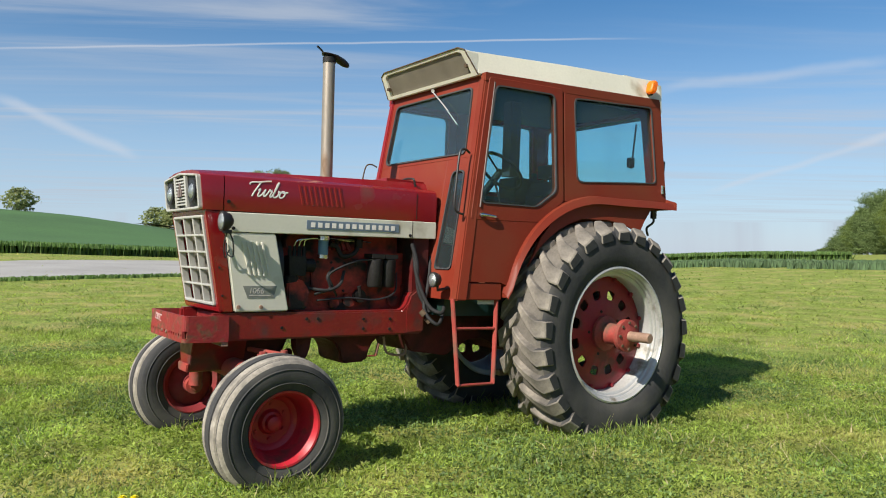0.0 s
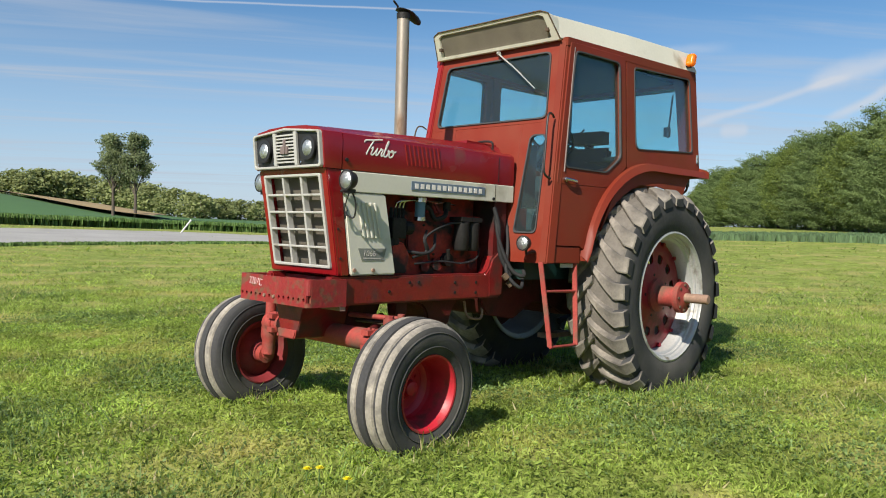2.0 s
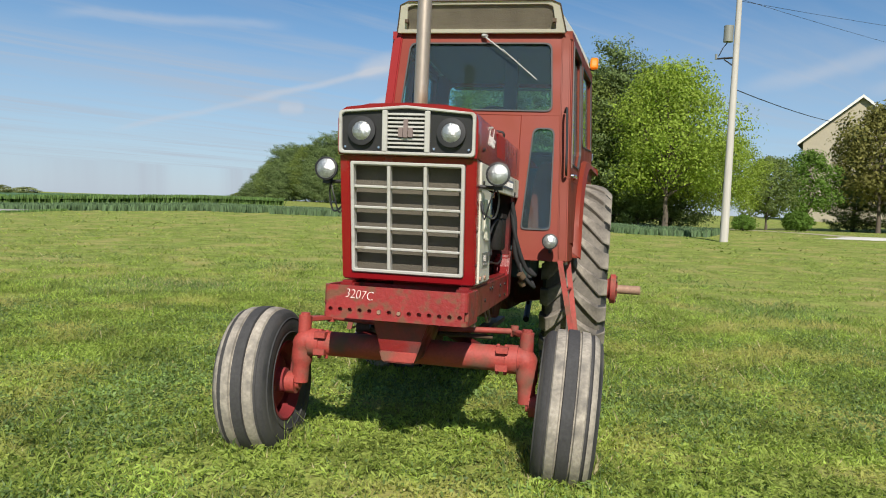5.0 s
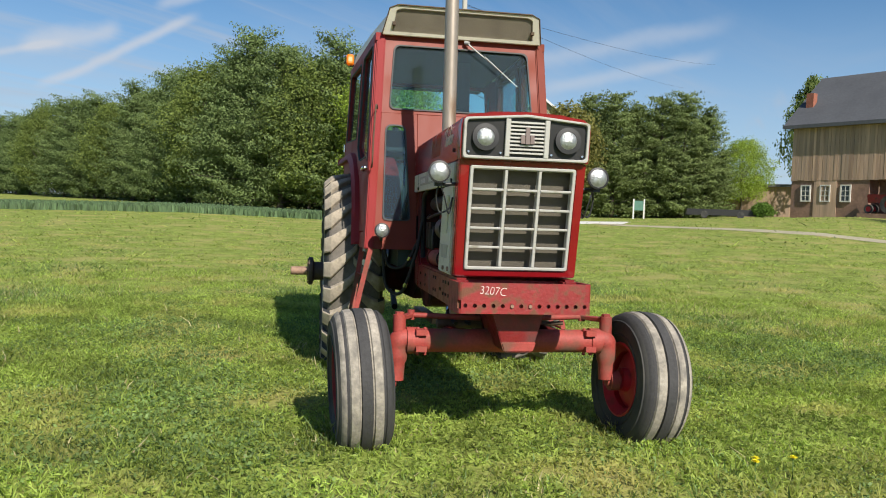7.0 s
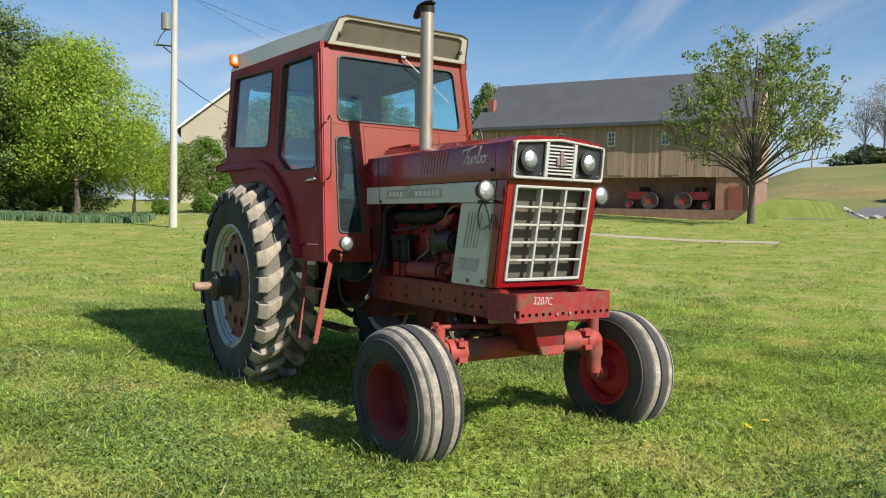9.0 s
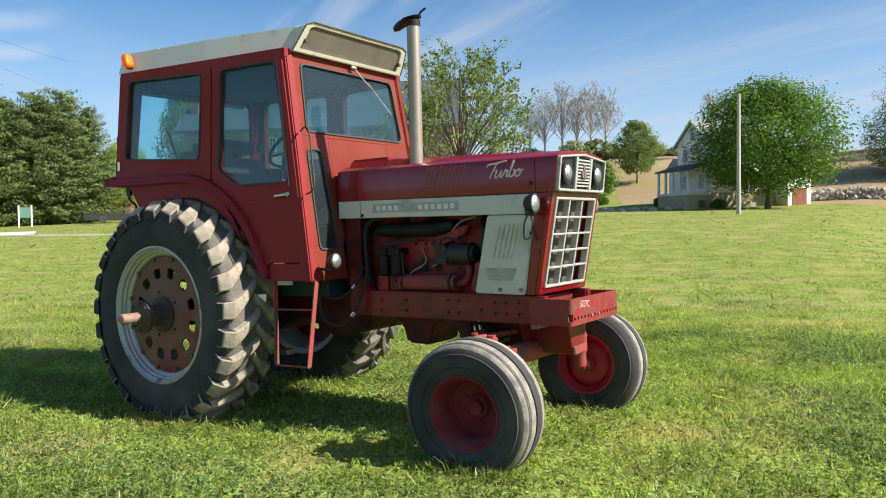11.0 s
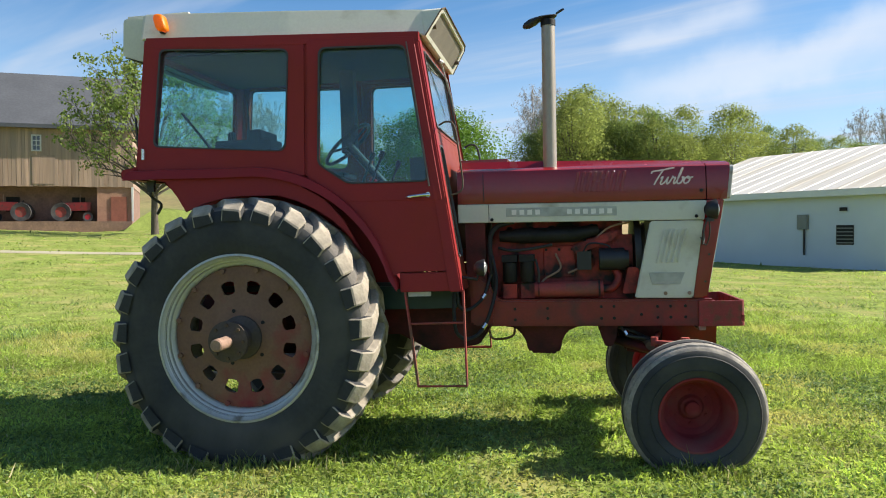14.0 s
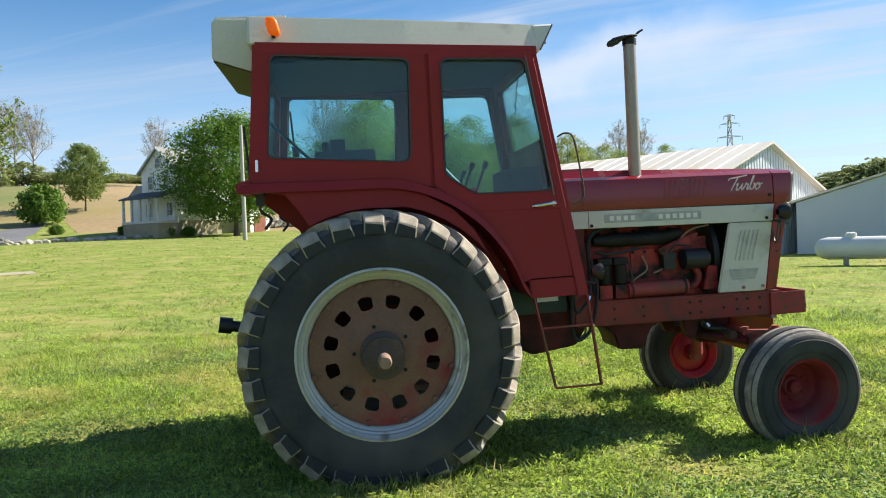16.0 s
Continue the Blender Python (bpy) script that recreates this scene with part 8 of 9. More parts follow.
for k, (y0, y1) in enumerate(((-0.35, 7.0), (7.0, 14.35))):
    bm = bm_new()
    za, zb = (SE - 0.1, SR) if k == 0 else (SR, SE - 0.1)
    loft(bm, [[(x, yy(y0), za), (x, yy(y1), zb), (x, yy(y1), zb + 0.1), (x, yy(y0), za + 0.1)] for x in (-0.25, s_len + 0.3)])
    slope = part("roof_slope", bm, TIN_ROOF, shed, "pale tin roof slope")
    for i in range(15):
        x = 0.05 + i * s_len / 14.6
        bm = bm_new()
        loft(bm, [[(x - 0.03, yy(y), z), (x + 0.03, yy(y), z), (x + 0.018, yy(y), z + 0.016), (x - 0.018, yy(y), z + 0.016)] for y, z in ((y0, za + 0.098), (y1, zb + 0.098))])
        part("roof_rib", bm, TIN_ROOF, slope)
bm = bm_new()
box(bm, -0.25, s_len + 0.3, min(yy(-0.36), yy(-0.30)), max(yy(-0.36), yy(-0.30)), SE - 0.24, SE - 0.02)
part("fascia", bm, WHITE_TRIM, shed)
bm = bm_new()
box(bm, s_len - 2.2, s_len - 1.55, min(yy(-0.03), yy(0.0)), max(yy(-0.03), yy(0.0)), 0.75, 1.45)
vent = part("wall_vent", bm, SHADOW_IN, shed, "dark louvred wall vent")
for i in range(5):
    bm = bm_new()
    box(bm, s_len - 2.2, s_len - 1.55, min(yy(-0.06), yy(-0.03)), max(yy(-0.06), yy(-0.03)), 0.80 + i * 0.13, 0.84 + i * 0.13)
    part("slat", bm, PLATE_GREY, vent)
bm = bm_new()
box(bm, s_len - 3.7, s_len - 3.3, min(yy(-0.14), 0), max(yy(-0.14), 0), 1.3, 1.85)
meter = part("meter_box", bm, PLATE_GREY, shed, "grey electric meter box", bevel=0.02, segs=1)
bm = bm_new()
tube(bm, [(s_len - 3.45, yy(-0.07), 1.3), (s_len - 3.45, yy(-0.07), 0.35)], 0.04, 8)
part("conduit", bm, BLACK, meter)
bm = bm_new()
box(bm, s_len - 2.05, s_len - 1.8, min(yy(-0.08), 0), max(yy(-0.08), 0), 1.95, 2.08)
part("wall_lamp", bm, DARK, shed)
bm = bm_new()
box(bm, s_len + 0.02, s_len + 0.10, min(yy(3.6), yy(3.75)), max(yy(3.6), yy(3.75)), 0.0, 1.35)
box(bm, s_len + 0.02, s_len + 0.09, min(yy(2.6), yy(9.0)), max(yy(2.6), yy(9.0)), 1.25, 1.33)
part("door_track", bm, PLATE_GREY, shed)

shed_b = tagged(new("shed"), "second white shed with a plain gable wall", "shed")
shed_b.location = (0.1, -27.0, 0.0)
bm = bm_new()
loft(bm, [[(0, y, -0.5), (-14, y, -0.5), (-14, y, 2.2), (-7, y, 4.2), (0, y, 2.2)] for y in (0.0, -0.12)])
part("gable_wall", bm, SHEET, shed_b)
bm = bm_new()
loft(bm, [[(0.3, y, 2.16), (-7, y, 4.25), (-7, y, 4.35), (0.3, y, 2.26)] for y in (0.15, -14)])
part("roof_slope", bm, TIN_ROOF, shed_b)
bm = bm_new()
loft(bm, [[(-14.3, y, 2.16), (-7, y, 4.25), (-7, y, 4.35), (-14.3, y, 2.26)] for y in (0.15, -14)])
part("roof_slope", bm, TIN_ROOF, shed_b)
bm = bm_new()
box(bm, -0.14, 0.0, -14, -0.12, -0.5, 2.2)
part("side_wall", bm, SHEET, shed_b)
tank = tagged(new("gas_tank"), "white horizontal propane tank on short legs", "tank")
tank.location = spot(-1.05, -16.5)
bm = bm_new()
tube(bm, [(0, 0, 0.55), (-0.06, 0, 0.55), (-0.18, 0, 0.55), (-0.4, 0, 0.55), (-4.0, 0, 0.55), (-4.22, 0, 0.55), (-4.34, 0, 0.55), (-4.4, 0, 0.55)], [0.05, 0.2, 0.31, 0.36, 0.36, 0.31, 0.2, 0.05], 24)
part("vessel", bm, WHITE_TRIM, tank, smooth=True)
bm = bm_new()
tube(bm, [(-1.05, 0, 0.88), (-1.05, 0, 1.02), (-1.05, 0, 1.05)], [0.16, 0.16, 0.10], 14)
part("valve_dome", bm, WHITE_TRIM, tank, smooth=True)
for x in (-0.9, -3.4):
    bm = bm_new()
    box(bm, x - 0.08, x + 0.08, -0.3, 0.3, -0.2, 0.28)
    part("leg", bm, CONCRETE, tank)

# ---- farmhouse ----
HOUSE_ROOF = material("grey_shingle_roof", (0.26, 0.26, 0.255), 0.85, vary=0.15, scale=0.8, grain=0.15, grain_scale=8)
SIDING = material("white_house_siding", (0.78, 0.78, 0.74), 0.7, vary=0.06, scale=0.8, grain=0.05)
house = tagged(new("farmhouse"), "white two-storey farmhouse with a columned porch", "house")
house.matrix_world = Matrix.Translation((64.5, -48.4, 2.80)) @ pose(0, 0, 0, 0, 0, -184)
# own axes: -y is the gable end with the porch, +x the long side
HX0, HX1, HD, HE, HR, HF = -2.6, 3.3, 8.0, 6.6, 9.0, 1.1
bm = bm_new()
box(bm, HX0 - 0.05, HX1 + 0.05, -0.45, HD + 0.05, -1.5, HF)
part("foundation", bm, CONCRETE, house, "grey masonry foundation")
bm = bm_new()
loft(bm, [[(HX0, y, HF), (HX1, y, HF), (HX1, y, HE), ((HX0 + HX1) / 2, y, HR), (HX0, y, HE)] for y in (-0.4, HD)])
part("gable_block", bm, SIDING, house, "white clapboard main block")
mx = (HX0 + HX1) / 2
for x0, x1, z0, z1 in ((HX0 - 0.35, mx, HE - 0.30, HR + 0.02), (mx, HX1 + 0.35, HR + 0.02, HE - 0.30)):
    bm = bm_new()
    loft(bm, [[(x0, y, z0), (x1, y, z1), (x1, y, z1 + 0.16), (x0, y, z0 + 0.16)] for y in (-0.75, HD + 0.3)])
    slope = part("roof_slope", bm, HOUSE_ROOF, house)
    bm = bm_new()
    loft(bm, [[(x0, y, z0 - 0.08), (x1, y, z1 - 0.08), (x1, y, z1 + 0.17), (x0, y, z0 + 0.17)] for y in (-0.80, -0.755)])
    part("barge_board", bm, WHITE_TRIM, slope)
bm = bm_new()
box(bm, -5.3, HX0, 0.2, 6.0, -1.5, 4.2)
part("side_wing", bm, SIDING, house)
bm = bm_new()
loft(bm, [[(-5.6, y, 4.0), (-3.9, y, 5.3), (HX0, y, 4.5), (HX0, y, 4.0)] for y in (-0.1, 6.3)])
part("side_wing_roof", bm, HOUSE_ROOF, house)
bm = bm_new()
loft(bm, [[(x, -3.3, 3.55), (x, -0.4, 4.35), (x, -0.4, 4.2), (x, -3.3, 3.38)] for x in (-2.7, 3.6)])
porch = part("porch_roof", bm, SLATE, house, "dark porch roof")
bm = bm_new()
box(bm, -2.6, 3.4, -3.1, -0.4, HF - 0.25, HF)
part("porch_floor", bm, WHITE_TRIM, porch)
bm = bm_new()
box(bm, -2.5, 3.3, -3.0, -0.45, -1.5, HF - 0.25)
part("porch_base", bm, CONCRETE, porch)
for x, y in ((-2.4, -2.95), (-1.0, -2.95), (0.4, -2.95), (1.8, -2.95), (3.2, -2.95), (3.2, -0.7)):
    bm = bm_new()
    box(bm, x - 0.11, x + 0.11, y - 0.11, y + 0.11, HF, 3.5)
    part("porch_column", bm, WHITE_TRIM, porch)
for x, z in ((-1.0, 5.3), (1.6, 5.3), (0.35, 7.4), (-1.5, 2.35), (2.0, 2.35)):
    window_unit(house, Matrix.Translation((x, -0.42, z)), 0.75, 1.35 if z < 7 else 0.9, 1, 2, WHITE_TRIM)
for y, z in ((1.4, 5.3), (5.0, 5.3), (1.2, 2.6), (3.4, 2.6), (5.8, 2.6)):
    window_unit(house, Matrix.Translation((HX1 + 0.02, y, z)) @ pose(0, 0, 0, 0, 0, 90), 0.75, 1.35, 1, 2, WHITE_TRIM)
bm = bm_new()
box(bm, 0.5, 5.2, HD, HD + 3.0, -1.5, 3.0)
annex = part("rear_annex", bm, SIDING, house)
bm = bm_new()
loft(bm, [[(0.3, y, 4.6), (5.5, y, 3.1), (5.5, y, 3.25), (0.3, y, 4.75)] for y in (HD - 0.1, HD + 3.2)])
part("annex_roof", bm, HOUSE_ROOF, annex)
bm = bm_new()
box(bm, 5.2, 5.26, HD + 0.6, HD + 2.4, -0.6, 1.5)
part("cellar_door", bm, BRICK, house, "orange-brown cellar door")

far_house = tagged(new("pale_barn"), "pale beige gabled building behind trees", "building")
fh = place(71.9, 132)
far_house.matrix_world = Matrix.Translation(fh) @ pose(0, 0, 0, 0, 0, -72)
BEIGE = material("beige_wall", (0.36, 0.325, 0.245), 0.85, vary=0.08, scale=0.2, grain=0.06, grain_scale=3)
bm = bm_new()
loft(bm, [[(-8.0, y, -1), (8.0, y, -1), (8.0, y, 12.6), (0, y, 19.2), (-8.0, y, 12.6)] for y in (0, 20)])
part("wall", bm, BEIGE, far_house)
for x0, x1, z0, z1 in ((-8.8, 0, 12.0, 19.3), (0, 8.8, 19.3, 12.0)):
    bm = bm_new()
    loft(bm, [[(x0, y, z0), (x1, y, z1), (x1, y, z1 + 0.4), (x0, y, z0 + 0.4)] for y in (-0.6, 20.6)])
    part("roof_slope", bm, SLATE, far_house)
    bm = bm_new()
    loft(bm, [[(x0, y, z0 - 0.05), (x1, y, z1 - 0.05), (x1, y, z1 + 0.40), (x0, y, z0 + 0.40)] for y in (-0.75, -0.61)])
    part("barge_board", bm, WHITE_TRIM, far_house)

# ---- utility pole and wires ----
POLE = material("sunlit_grey_pole", (0.44, 0.42, 0.385), 0.85, vary=0.12, scale=1.0, grain=0.12, grain_scale=10, stretch=(1, 1, 0.1))
pole = tagged(new("utility_pole"), "tall pale wooden utility pole with a transformer", "utility pole")
pp = spot(30.2, 19.75)
pole.location, pole.scale = pp, (0.74, 0.74, 0.74)
bm = bm_new()
tube(bm, [(0, 0, -0.5), (0, 0, 6), (0, 0, 15.5)], [0.27, 0.23, 0.17], 14)
part("mast", bm, POLE, pole, smooth=True)
bm = bm_new()
tube(bm, [(-0.25, 0.45, 12.6), (-0.25, 0.45, 13.6)], 0.30, 14)
part("transformer", bm, PLATE_GREY, pole, smooth=True)
bm = bm_new()
tube(bm, [(-0.1, 0.15, 11.6), (-0.6, 1.0, 11.55)], 0.06, 8)
tube(bm, [(-0.1, 0.1, 11.1), (-0.35, 0.6, 11.5)], 0.04, 6)
tube(bm, [(-0.25, 0.45, 12.6), (-0.4, 0.7, 12.2), (-0.5, 0.9, 11.7)], 0.03, 6)
part("bracket", bm, DARK, pole)
bm = bm_new()
tube(bm, [(-0.6, 1.0, 11.5), (-0.6, 1.0, 11.85)], 0.07, 8)
part("insulator", bm, PLATE_GREY, pole)


def wire(a, b, sag, r=0.02):
    a, b = Vector(a), Vector(b)
    bm = bm_new()
    tube(bm, [a.lerp(b, i / 16) - Vector((0, 0, sag * 4 * (i / 16) * (1 - i / 16))) for i in range(17)], r, 5)
    ob = part("overhead_wire", bm, BLACK, None)
    return tagged(ob, "thin black overhead wire from the utility pole", "wire")


wire(pp + Vector((0, 0, 7.15)), place(73.6, 122, 14.5), 1.0, 0.025)
wire(pp + Vector((0, 0, 11.3)), (112.1, 21.5, 20.6), 0.6, 0.010)
wire(pp + Vector((0, 0, 11.2)), (112.2, 16.9, 23.7), 0.6, 0.010)
pole_b = tagged(new("light_pole"), "thin grey wooden pole on the lawn", "pole")
pole_b.location = spot(31.5, -25.5)
bm = bm_new()
tube(bm, [(0, 0, -0.4), (0, 0, 7.2)], [0.14, 0.10], 10)
part("mast", bm, POLE, pole_b, smooth=True)
# small white sign
sign = tagged(new("yard_sign"), "small white post sign by the drive", "sign")
sign.matrix_world = Matrix.Translation(place(80.2, 66)) @ pose(0, 0, 0, 0, 0, -80)
bm = bm_new()
for x in (-0.45, 0.45):
    box(bm, x - 0.06, x + 0.06, -0.06, 0.06, -0.2, 1.75)
part("post", bm, WHITE_TRIM, sign)
bm = bm_new()
box(bm, -0.4, 0.4, -0.03, 0.03, 0.75, 1.6)
part("board", bm, material("green_sign_board", (0.10, 0.22, 0.17), 0.6, vary=0.1), sign, "green-grey sign board")
car_shape = tagged(new("dark_trailer"), "low dark covered trailer by the drive", "trailer")
car_shape.matrix_world = Matrix.Translation(place(86.2, 64)) @ pose(0, 0, 0, 0, 0, -78)
bm = bm_new()
box(bm, -2.8, 2.8, -0.8, 0.8, 0.25, 0.75)
part("body", bm, BLACK, car_shape, bevel=0.08)
for x in (-1.4, 1.4):
    bm = bm_new()
    lathe_y(bm, [(0.05, -0.85), (0.28, -0.85), (0.30, -0.75), (0.28, -0.65), (0.05, -0.65)], x, 0.3, 14, closed=True)
    part("wheel", bm, RUBBER, car_shape)
# stone wall and boulders
ROCK = material("pale_field_stone", (0.36, 0.34, 0.31), 0.9, vary=0.3, scale=1.2, grain=0.2, grain_scale=6, rand=0.35)
rubble = tagged(new("stone_wall"), "low dry wall of pale grey field stones", "wall", kind="structure")
rs = random.Random(3)


def stone_mesh(seed):
    bm = bm_new()
    r = random.Random(seed)
    bmesh.ops.create_icosphere(bm, subdivisions=1, radius=0.5)
    for v in bm.verts:
        v.co *= r.uniform(0.8, 1.15)
    me = bpy.data.meshes.new("stone")
    bm.to_mesh(me)
    bm.free()
    me.materials.append(ROCK)
    return me


STONES = [stone_mesh(i) for i in range(5)]
wa_, wb_ = place(136.6, 92), place(141.6, 94)
for i in range(220):
    f = rs.random()
    lvl = rs.random()
    p = wa_.lerp(wb_, f)
    ob = new("stone", rs.choice(STONES))
    ob.location = (p.x + rs.uniform(-0.3, 0.3), p.y + rs.uniform(-0.3, 0.3), ground_z(p.x, p.y) + 0.1 + lvl * 1.2)
    ob.scale = (rs.uniform(0.4, 0.7), rs.uniform(0.4, 0.7), rs.uniform(0.28, 0.45))
    ob.rotation_euler = (rs.uniform(0, 6), rs.uniform(0, 6), rs.uniform(0, 6))
    ob.parent = rubble
for i in range(16):
    p = place(119.0 + i * 0.62 + rs.uniform(-0.2, 0.2), 74 + i * 0.6 + rs.uniform(-1, 1), 0.12)
    ob = tagged(new("boulder", rs.choice(STONES)), "pale boulder edging the driveway", "boulder", "boulders by the drive")
    ob.location, ob.scale, ob.rotation_euler = p, (rs.uniform(0.7, 1.5), rs.uniform(0.7, 1.3), rs.uniform(0.5, 0.8)), (0, 0, rs.uniform(0, 6))
for i in range(6):
    p = place(117.4 + i * 0.27, 61.6 - i * 0.35, 0.75 - i * 0.14)
    ob = tagged(new("boulder", rs.choice(STONES)), "white stone edging the grassy bank", "boulder", "stones on the bank")
    ob.location, ob.scale, ob.rotation_euler = p, (rs.uniform(0.35, 0.6), rs.uniform(0.35, 0.6), rs.uniform(0.25, 0.4)), (0, 0, rs.uniform(0, 6))
# transmission tower far behind the sheds
tower = tagged(new("transmission_tower"), "grey lattice transmission tower on the skyline", "tower")
tower.location = place(172.35, 420)
TOWER = material("galvanised_steel", (0.52, 0.53, 0.55), 0.6, metal=0.2, vary=0.1, scale=1)
bm = bm_new()
H = 48.5
for sx in (-1, 1):
    for sy in (-1, 1):
        tube(bm, [(4.0 * sx, 4.0 * sy, -2), (1.2 * sx, 1.2 * sy, H * 0.7), (0.5 * sx, 0.5 * sy, H)], 0.22, 5)
for i in range(9):
    z0, z1 = H * i / 9, H * (i + 1) / 9
    w0, w1 = np.interp([z0, z1], [0, H * 0.7, H], [4.0, 1.2, 0.5])
    for sy in (-1, 1):
        tube(bm, [(-w0, sy * w0, z0), (w1, sy * w1, z1)], 0.13, 4)
        tube(bm, [(w0, sy * w0, z0), (-w1, sy * w1, z1)], 0.13, 4)
        tube(bm, [(sy * w0, -w0, z0), (sy * w1, w1, z1)], 0.13, 4)
part("lattice", bm, TOWER, tower)
for z, w in ((H * 0.76, 6.2), (H * 0.90, 4.7), (H * 0.985, 2.7)):
    bm = bm_new()
    tube(bm, [(-w, 0, z), (0, 0, z + 0.9), (w, 0, z)], 0.18, 5)
    tube(bm, [(-w, 0, z), (w, 0, z)], 0.18, 5)
    for s in (-1, 1):
        tube(bm, [(s * w, 0, z), (s * w, 0, z - 2.0)], 0.14, 5)
    part("cross_arm", bm, TOWER, tower)

stake = tagged(new("leaning_stake"), "pale wooden stake leaning beside the road", "stake")
stake.location = spot(-10.1, 57.8)
bm = bm_new()
tube(bm, [(0, 0, -0.1), (0.80, 0.10, 1.0)], 0.055, 8)
part("pole", bm, WHITE_TRIM, stake)

# ---- grass ----
GRASS = material("grass_blade", (0.264, 0.334, 0.077), 0.6, vary=0.55, scale=1.6, island=0.45, wear=(0.450, 0.425, 0.150), wear_at=0.60, wear_scale=0.85, wear_soft=0.09, trans=0.48, spec=0.2)
CLOVER = material("clover_leaf", (0.148, 0.218, 0.066), 0.55, vary=0.45, scale=1.6, island=0.45, trans=0.34, spec=0.3)
STRAW = material("dry_blade", (0.42, 0.37, 0.20), 0.8, vary=0.15, scale=1.0, island=0.3, trans=0.3)


def lawn(seed, count, ring, tall, wide, bent):
    """Bent blades of grass scattered over a ring round the tractor, thicker in tufts."""
    rng = np.random.default_rng(seed)
    r = np.sqrt(rng.uniform(ring[0] ** 2, ring[1] ** 2, count))
    a = rng.uniform(-math.pi, math.pi, count)
    if ring[0] > 0:
        r = ring[0] + (ring[1] - ring[0]) * rng.uniform(0, 1, count) ** 1.15
    x, y = MID.x + 1.5 + r * np.sin(a), MID.y + 0.5 + r * np.cos(a)
    lush = np.sin(x * 1.9 + np.sin(y * 1.1) * 2) * np.sin(y * 2.3 + np.sin(x * 0.8)) + 0.6 * np.sin(x * 0.6 + 2) * np.cos(y * 0.55)
    keep = rng.uniform(-1.3, 1.0, count) < lush + 1.05
    if ring[0] == 0:  # thins out towards the rougher lawn
        keep &= rng.uniform(0, 1, count) < np.clip((ring[1] - r) / 2.8, 0, 1)
    x, y, lush = x[keep], y[keep], lush[keep]
    n = len(x)
    z = np.empty(n)
    gx_ = np.floor(x * 2).astype(int)
    gy_ = np.floor(y * 2).astype(int)
    cache = {}
    for i, k in enumerate(zip(gx_.tolist(), gy_.tolist())):
        if k not in cache:
            cache[k] = ground_z(k[0] / 2 + 0.25, k[1] / 2 + 0.25)
        z[i] = cache[k]
    fine = np.sin(x * 11 + 3 * np.sin(y * 3.1)) * np.sin(y * 10 + 2.5 * np.sin(x * 3.7))
    h = tall * rng.gamma(6, 1 / 6, n) * (0.78 + 0.36 * np.clip(lush, -1, 1) + 0.45 * np.clip(fine, -0.6, 1))
    if ring[0] > 0:  # uneven tufts that the mower left farther out
        knot = np.sin(x * 4.3 + 2.2 * np.sin(y * 1.3)) * np.sin(y * 3.7 + 2.4 * np.sin(x * 1.6)) + 0.5 * np.sin(x * 9.1 + y * 2.0) * np.sin(y * 8.3 - x * 1.4)
        h = h * (0.75 + 0.95 * np.clip(knot, -0.4, 1.1))
    w = wide * rng.uniform(0.6, 1.4, n)
    an = rng.uniform(0, 2 * math.pi, n)
    lean = rng.uniform(0.3, 1.8, n) * h
    if ring[0] > 0:
        lean = lean * 1.8
    la = rng.uniform(0, 2 * math.pi, n)
    dx, dy = np.cos(an) * w, np.sin(an) * w
    lx, ly = np.cos(la) * lean, np.sin(la) * lean
    z0 = z - 0.02
    P = lambda ax, ay, az_: np.stack([ax, ay, az_], 1)
    low = np.stack([P(x - dx, y - dy, z0), P(x + dx, y + dy, z0), P(x + dx * 0.8 + lx * 0.35, y + dy * 0.8 + ly * 0.35, z + h * 0.6), P(x - dx * 0.8 + lx * 0.35, y - dy * 0.8 + ly * 0.35, z + h * 0.6)], 1)
    top = np.stack([low[:, 3], low[:, 2], P(x + dx * 0.1 + lx, y + dy * 0.1 + ly, z + h * 0.98), P(x - dx * 0.1 + lx, y - dy * 0.1 + ly, z + h)], 1)
    dry = np.sin(x * 0.75 + 1.4 * np.sin(y * 0.6)) * np.sin(y * 0.85 + 1.2 * np.sin(x * 0.9) + 2) + 0.35 * fine
    ids = np.where(rng.uniform(0, 1, n) < 0.03 + 0.14 * np.clip((dry - 0.45) * 2.2, 0, 1), 2, np.where((np.sin(x * 0.9 + 1) * np.sin(y * 1.1) + rng.normal(0, 0.45, n)) > 0.62, 1, 0))
    if not bent:
        return np.stack([low[:, 0], low[:, 1], top[:, 2], top[:, 3]], 1), ids
    return np.concatenate([low, top]), np.concatenate([ids, ids])


for nm, args in (("near_grass", (1, 80000, (0.0, 9.6), 0.048, 0.0046, True)), ("short_grass", (4, 330000, (0.0, 9.8), 0.038, 0.0075, False)),
                 ("lawn_grass", (2, 270000, (7.2, 24.0), 0.038, 0.0125, False)), ("far_grass", (3, 52000, (23.5, 60.0), 0.040, 0.045, False))):
    q, ids = lawn(*args)
    tagged(new(nm, quads_mesh(nm, q, [GRASS, CLOVER, STRAW], ids)), "mown green grass with clover and dry blades", "grass", kind="stuff")
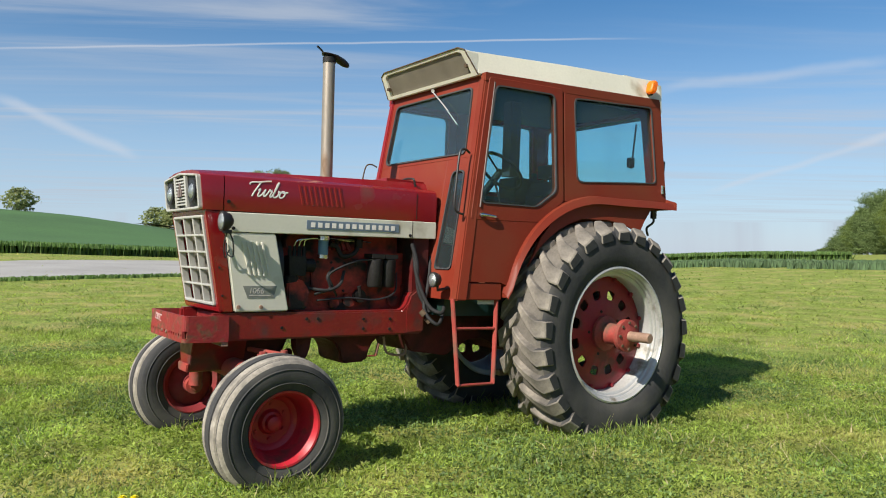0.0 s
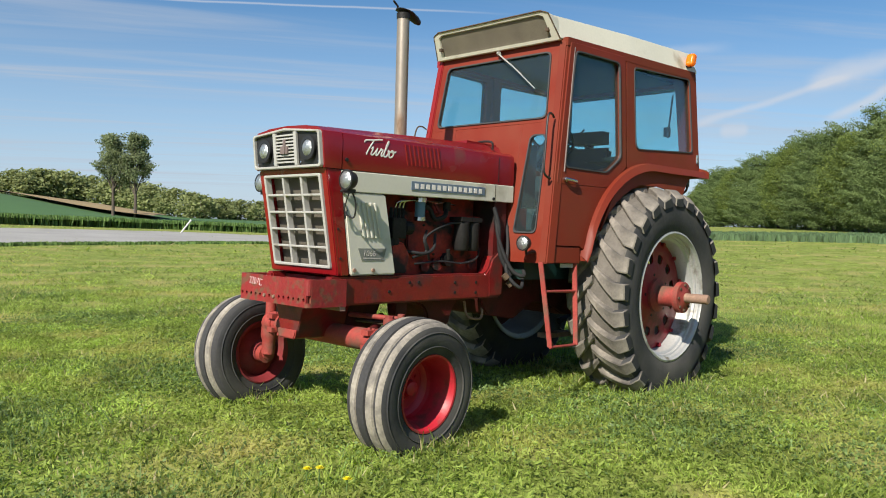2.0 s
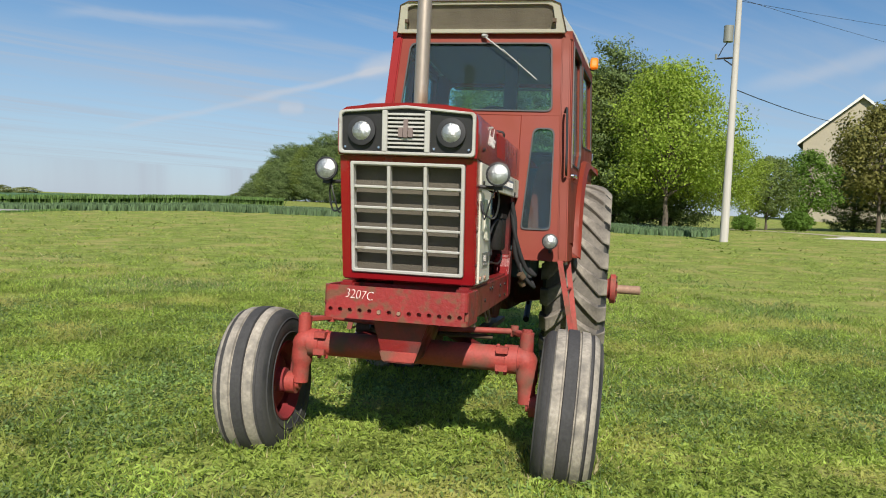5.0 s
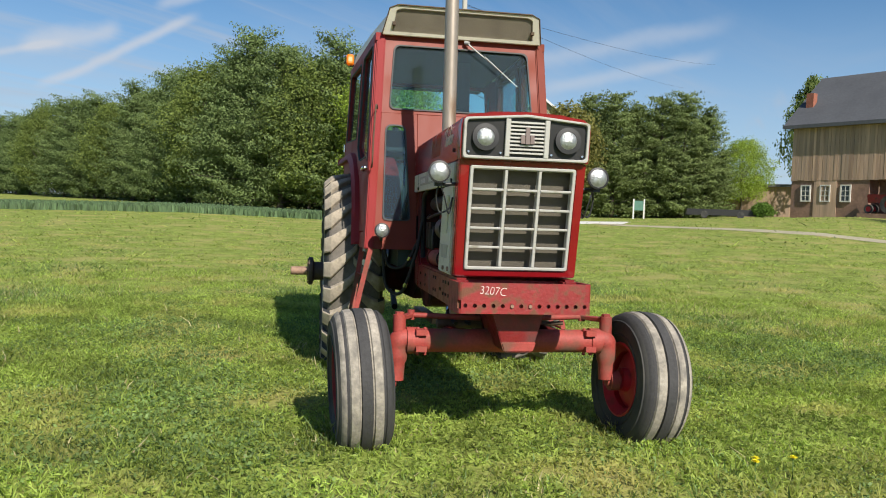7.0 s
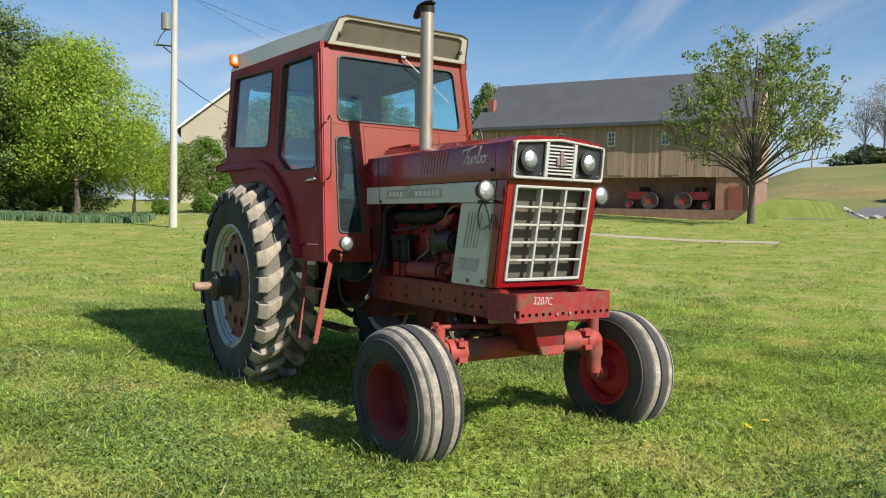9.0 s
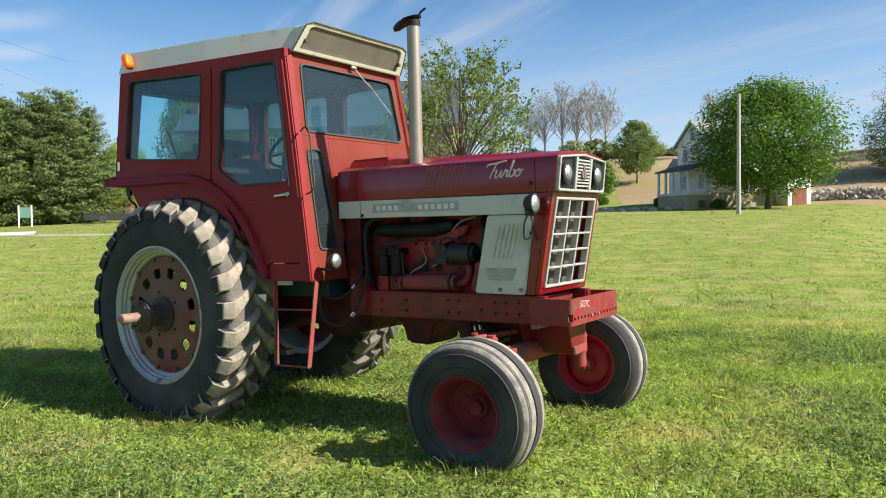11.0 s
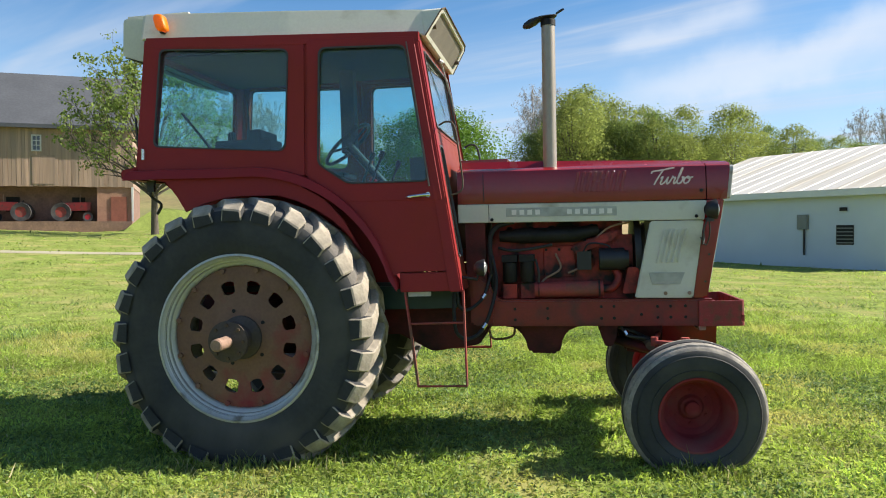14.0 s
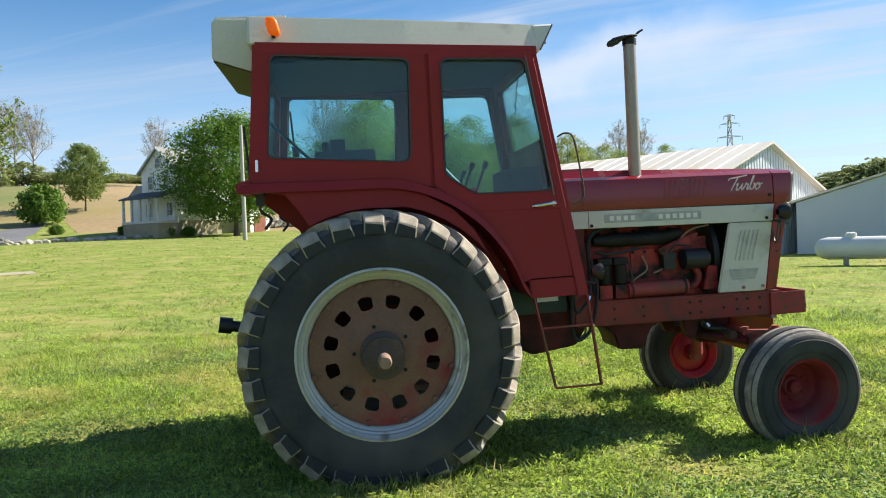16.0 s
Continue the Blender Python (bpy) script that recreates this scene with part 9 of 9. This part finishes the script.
# longer grass that the mower left round the tyres
rng = np.random.default_rng(19)
tuft_q, tuft_i = [], []
for wx, wy, reach, side, count, tall in ((0.012, 0.742, 0.62, 0.24, 3200, 0.080), (0.012, -0.742, 0.66, 0.24, 3400, 0.080), (AXX, 0.815, 0.30, 0.12, 1300, 0.075), (AXX, -0.815, 0.30, 0.12, 1300, 0.080)):
    lx, ly = rng.normal(0, reach * 0.55, count), rng.normal(0, side * 1.25, count)
    free = (np.abs(ly) > side * 0.95) | (np.abs(lx) > reach * 0.45)
    lx, ly = lx[free], ly[free]
    n = len(lx)
    fall = np.exp(-(lx / reach) ** 2 - (ly / (side * 2.0)) ** 2)
    h = tall * rng.gamma(7, 1 / 7, n) * (0.40 + 0.75 * fall)
    w, an, la = rng.uniform(0.003, 0.0065, n), rng.uniform(0, 2 * math.pi, n), rng.uniform(0, 2 * math.pi, n)
    foot = np.array([TRACTOR @ Vector((wx + p, wy + q, 0)) for p, q in zip(lx, ly)])
    foot[:, 2] = [ground_z(p, q) - 0.01 for p, q in foot[:, :2]]
    dv = np.stack([np.cos(an) * w, np.sin(an) * w, np.zeros(n)], 1)
    lean = np.stack([np.cos(la), np.sin(la), np.zeros(n)], 1) * (h * rng.uniform(0.1, 0.75, n))[:, None]
    up = np.stack([np.zeros(n), np.zeros(n), h], 1)
    lo = np.stack([foot - dv, foot + dv, foot + dv * 0.8 + lean * 0.35 + up * 0.6, foot - dv * 0.8 + lean * 0.35 + up * 0.6], 1)
    hi = np.stack([lo[:, 3], lo[:, 2], foot + dv * 0.1 + lean + up, foot - dv * 0.1 + lean + up], 1)
    kind_i = np.where(rng.uniform(0, 1, n) < 0.12, 2, np.where(rng.uniform(0, 1, n) < 0.4, 1, 0))
    tuft_q += [lo, hi]
    tuft_i += [kind_i, kind_i]
tagged(new("long_grass", quads_mesh("long_grass", np.concatenate(tuft_q), [GRASS, CLOVER, STRAW], np.concatenate(tuft_i))), "longer uncut grass round the tractor's tyres", "grass", kind="stuff")
# low leafy turf of clover and weeds: small mounds of leaves with hollows between them


def turf(seed, count, middle, reach, size, mound):
    rng = np.random.default_rng(seed)
    r, a = reach * np.sqrt(rng.uniform(0, 1, count)), rng.uniform(-math.pi, math.pi, count)
    x, y = middle[0] + r * np.sin(a), middle[1] + r * np.cos(a)
    bump = np.sin(x * 21 + 2.1 * np.sin(y * 6.3) + 1.3 * np.sin(y * 15)) * np.sin(y * 23 + 2.3 * np.sin(x * 5.1) + 1.2 * np.sin(x * 17)) + 0.6 * np.sin(x * 47 + 2 * np.sin(y * 19)) * np.sin(y * 43 + 2 * np.sin(x * 23))
    patch = np.sin(x * 1.3 + 1 + 0.8 * np.sin(y * 2.2)) * np.sin(y * 1.5 + 0.7 * np.sin(x * 1.9)) + 0.5 * np.sin(x * 3.1) * np.sin(y * 2.7 + 1)
    ok = (rng.uniform(-1.2, 0.6, count) < bump + 0.25 * patch) & (rng.uniform(0, 1, count) < np.clip((reach - r) / 1.8, 0, 1))
    x, y, bump, patch = x[ok], y[ok], bump[ok], patch[ok]
    n = len(x)
    grid = {}
    z = np.empty(n)
    for i, k in enumerate(zip(np.floor(x * 4).astype(int).tolist(), np.floor(y * 4).astype(int).tolist())):
        if k not in grid:
            grid[k] = ground_z(k[0] / 4 + 0.125, k[1] / 4 + 0.125)
        z[i] = grid[k]
    z += mound * (0.45 + 0.40 * np.clip(bump, -0.8, 1.3)) + rng.uniform(-0.014, 0.006, n)
    c = np.stack([x, y, z], 1)
    up = np.stack([np.cos(x * 30 + y * 7) * 0.5, np.sin(y * 28 - x * 9) * 0.5, np.full(n, 0.9)], 1)
    ids = np.where(patch + rng.normal(0, 0.45, n) > 0.30, 1, 0)
    broad, fine = np.nonzero(ids == 1)[0], np.nonzero(ids == 0)[0]
    up[fine, :2] += rng.normal(0, 0.55, (len(fine), 2))
    q_broad, q_fine = leaves(rng, c[broad], up[broad], size * 0.85, 1.6, 0.8), leaves(rng, c[fine], up[fine], size * 0.62, 3.6, 0.9)
    return np.concatenate([q_broad, q_fine]), np.concatenate([ids[broad], ids[fine]])


q, ids = turf(8, 680000, (-0.7, 5.9), 6.6, 0.0165, 0.054)
tagged(new("clover", quads_mesh("clover", q, [GRASS, CLOVER], ids)), "low mounds of clover and weed leaves among the grass", "clover", kind="stuff")
# dandelions in flower
YELLOW = material("dandelion_yellow", (0.78, 0.68, 0.015), 0.6, vary=0.1, scale=40)
STEM = material("flower_stem", (0.10, 0.17, 0.04), 0.6)
for fx_, fy_ in ((-1.516, 3.666), (-1.460, 3.669), (-1.345, 3.505)):
    fl = tagged(new("dandelion"), "yellow dandelion flower in the grass", "flower", "dandelions")
    fl.location = spot(fx_, fy_)
    bm = bm_new()
    tube(bm, [(0, 0, 0), (0.005, 0.003, 0.10)], 0.003, 5)
    part("stem", bm, STEM, fl)
    bm = bm_new()
    for ring_r, lift, k in ((0.021, 0.0, 16), (0.014, 0.005, 12), (0.007, 0.008, 8)):
        for i in range(k):
            q = 2 * math.pi * i / k + lift * 90
            e = Vector((math.cos(q) * ring_r, math.sin(q) * ring_r, 0.006 + lift))
            t = Vector((-math.sin(q), math.cos(q), 0)) * 0.003
            c0 = Vector((0.005, 0.003, 0.10))
            v = [bm.verts.new(c0 + o) for o in (-t * 0.5, t * 0.5, e + t, e - t)]
            bm.faces.new(v)
    part("petals", bm, YELLOW, fl)
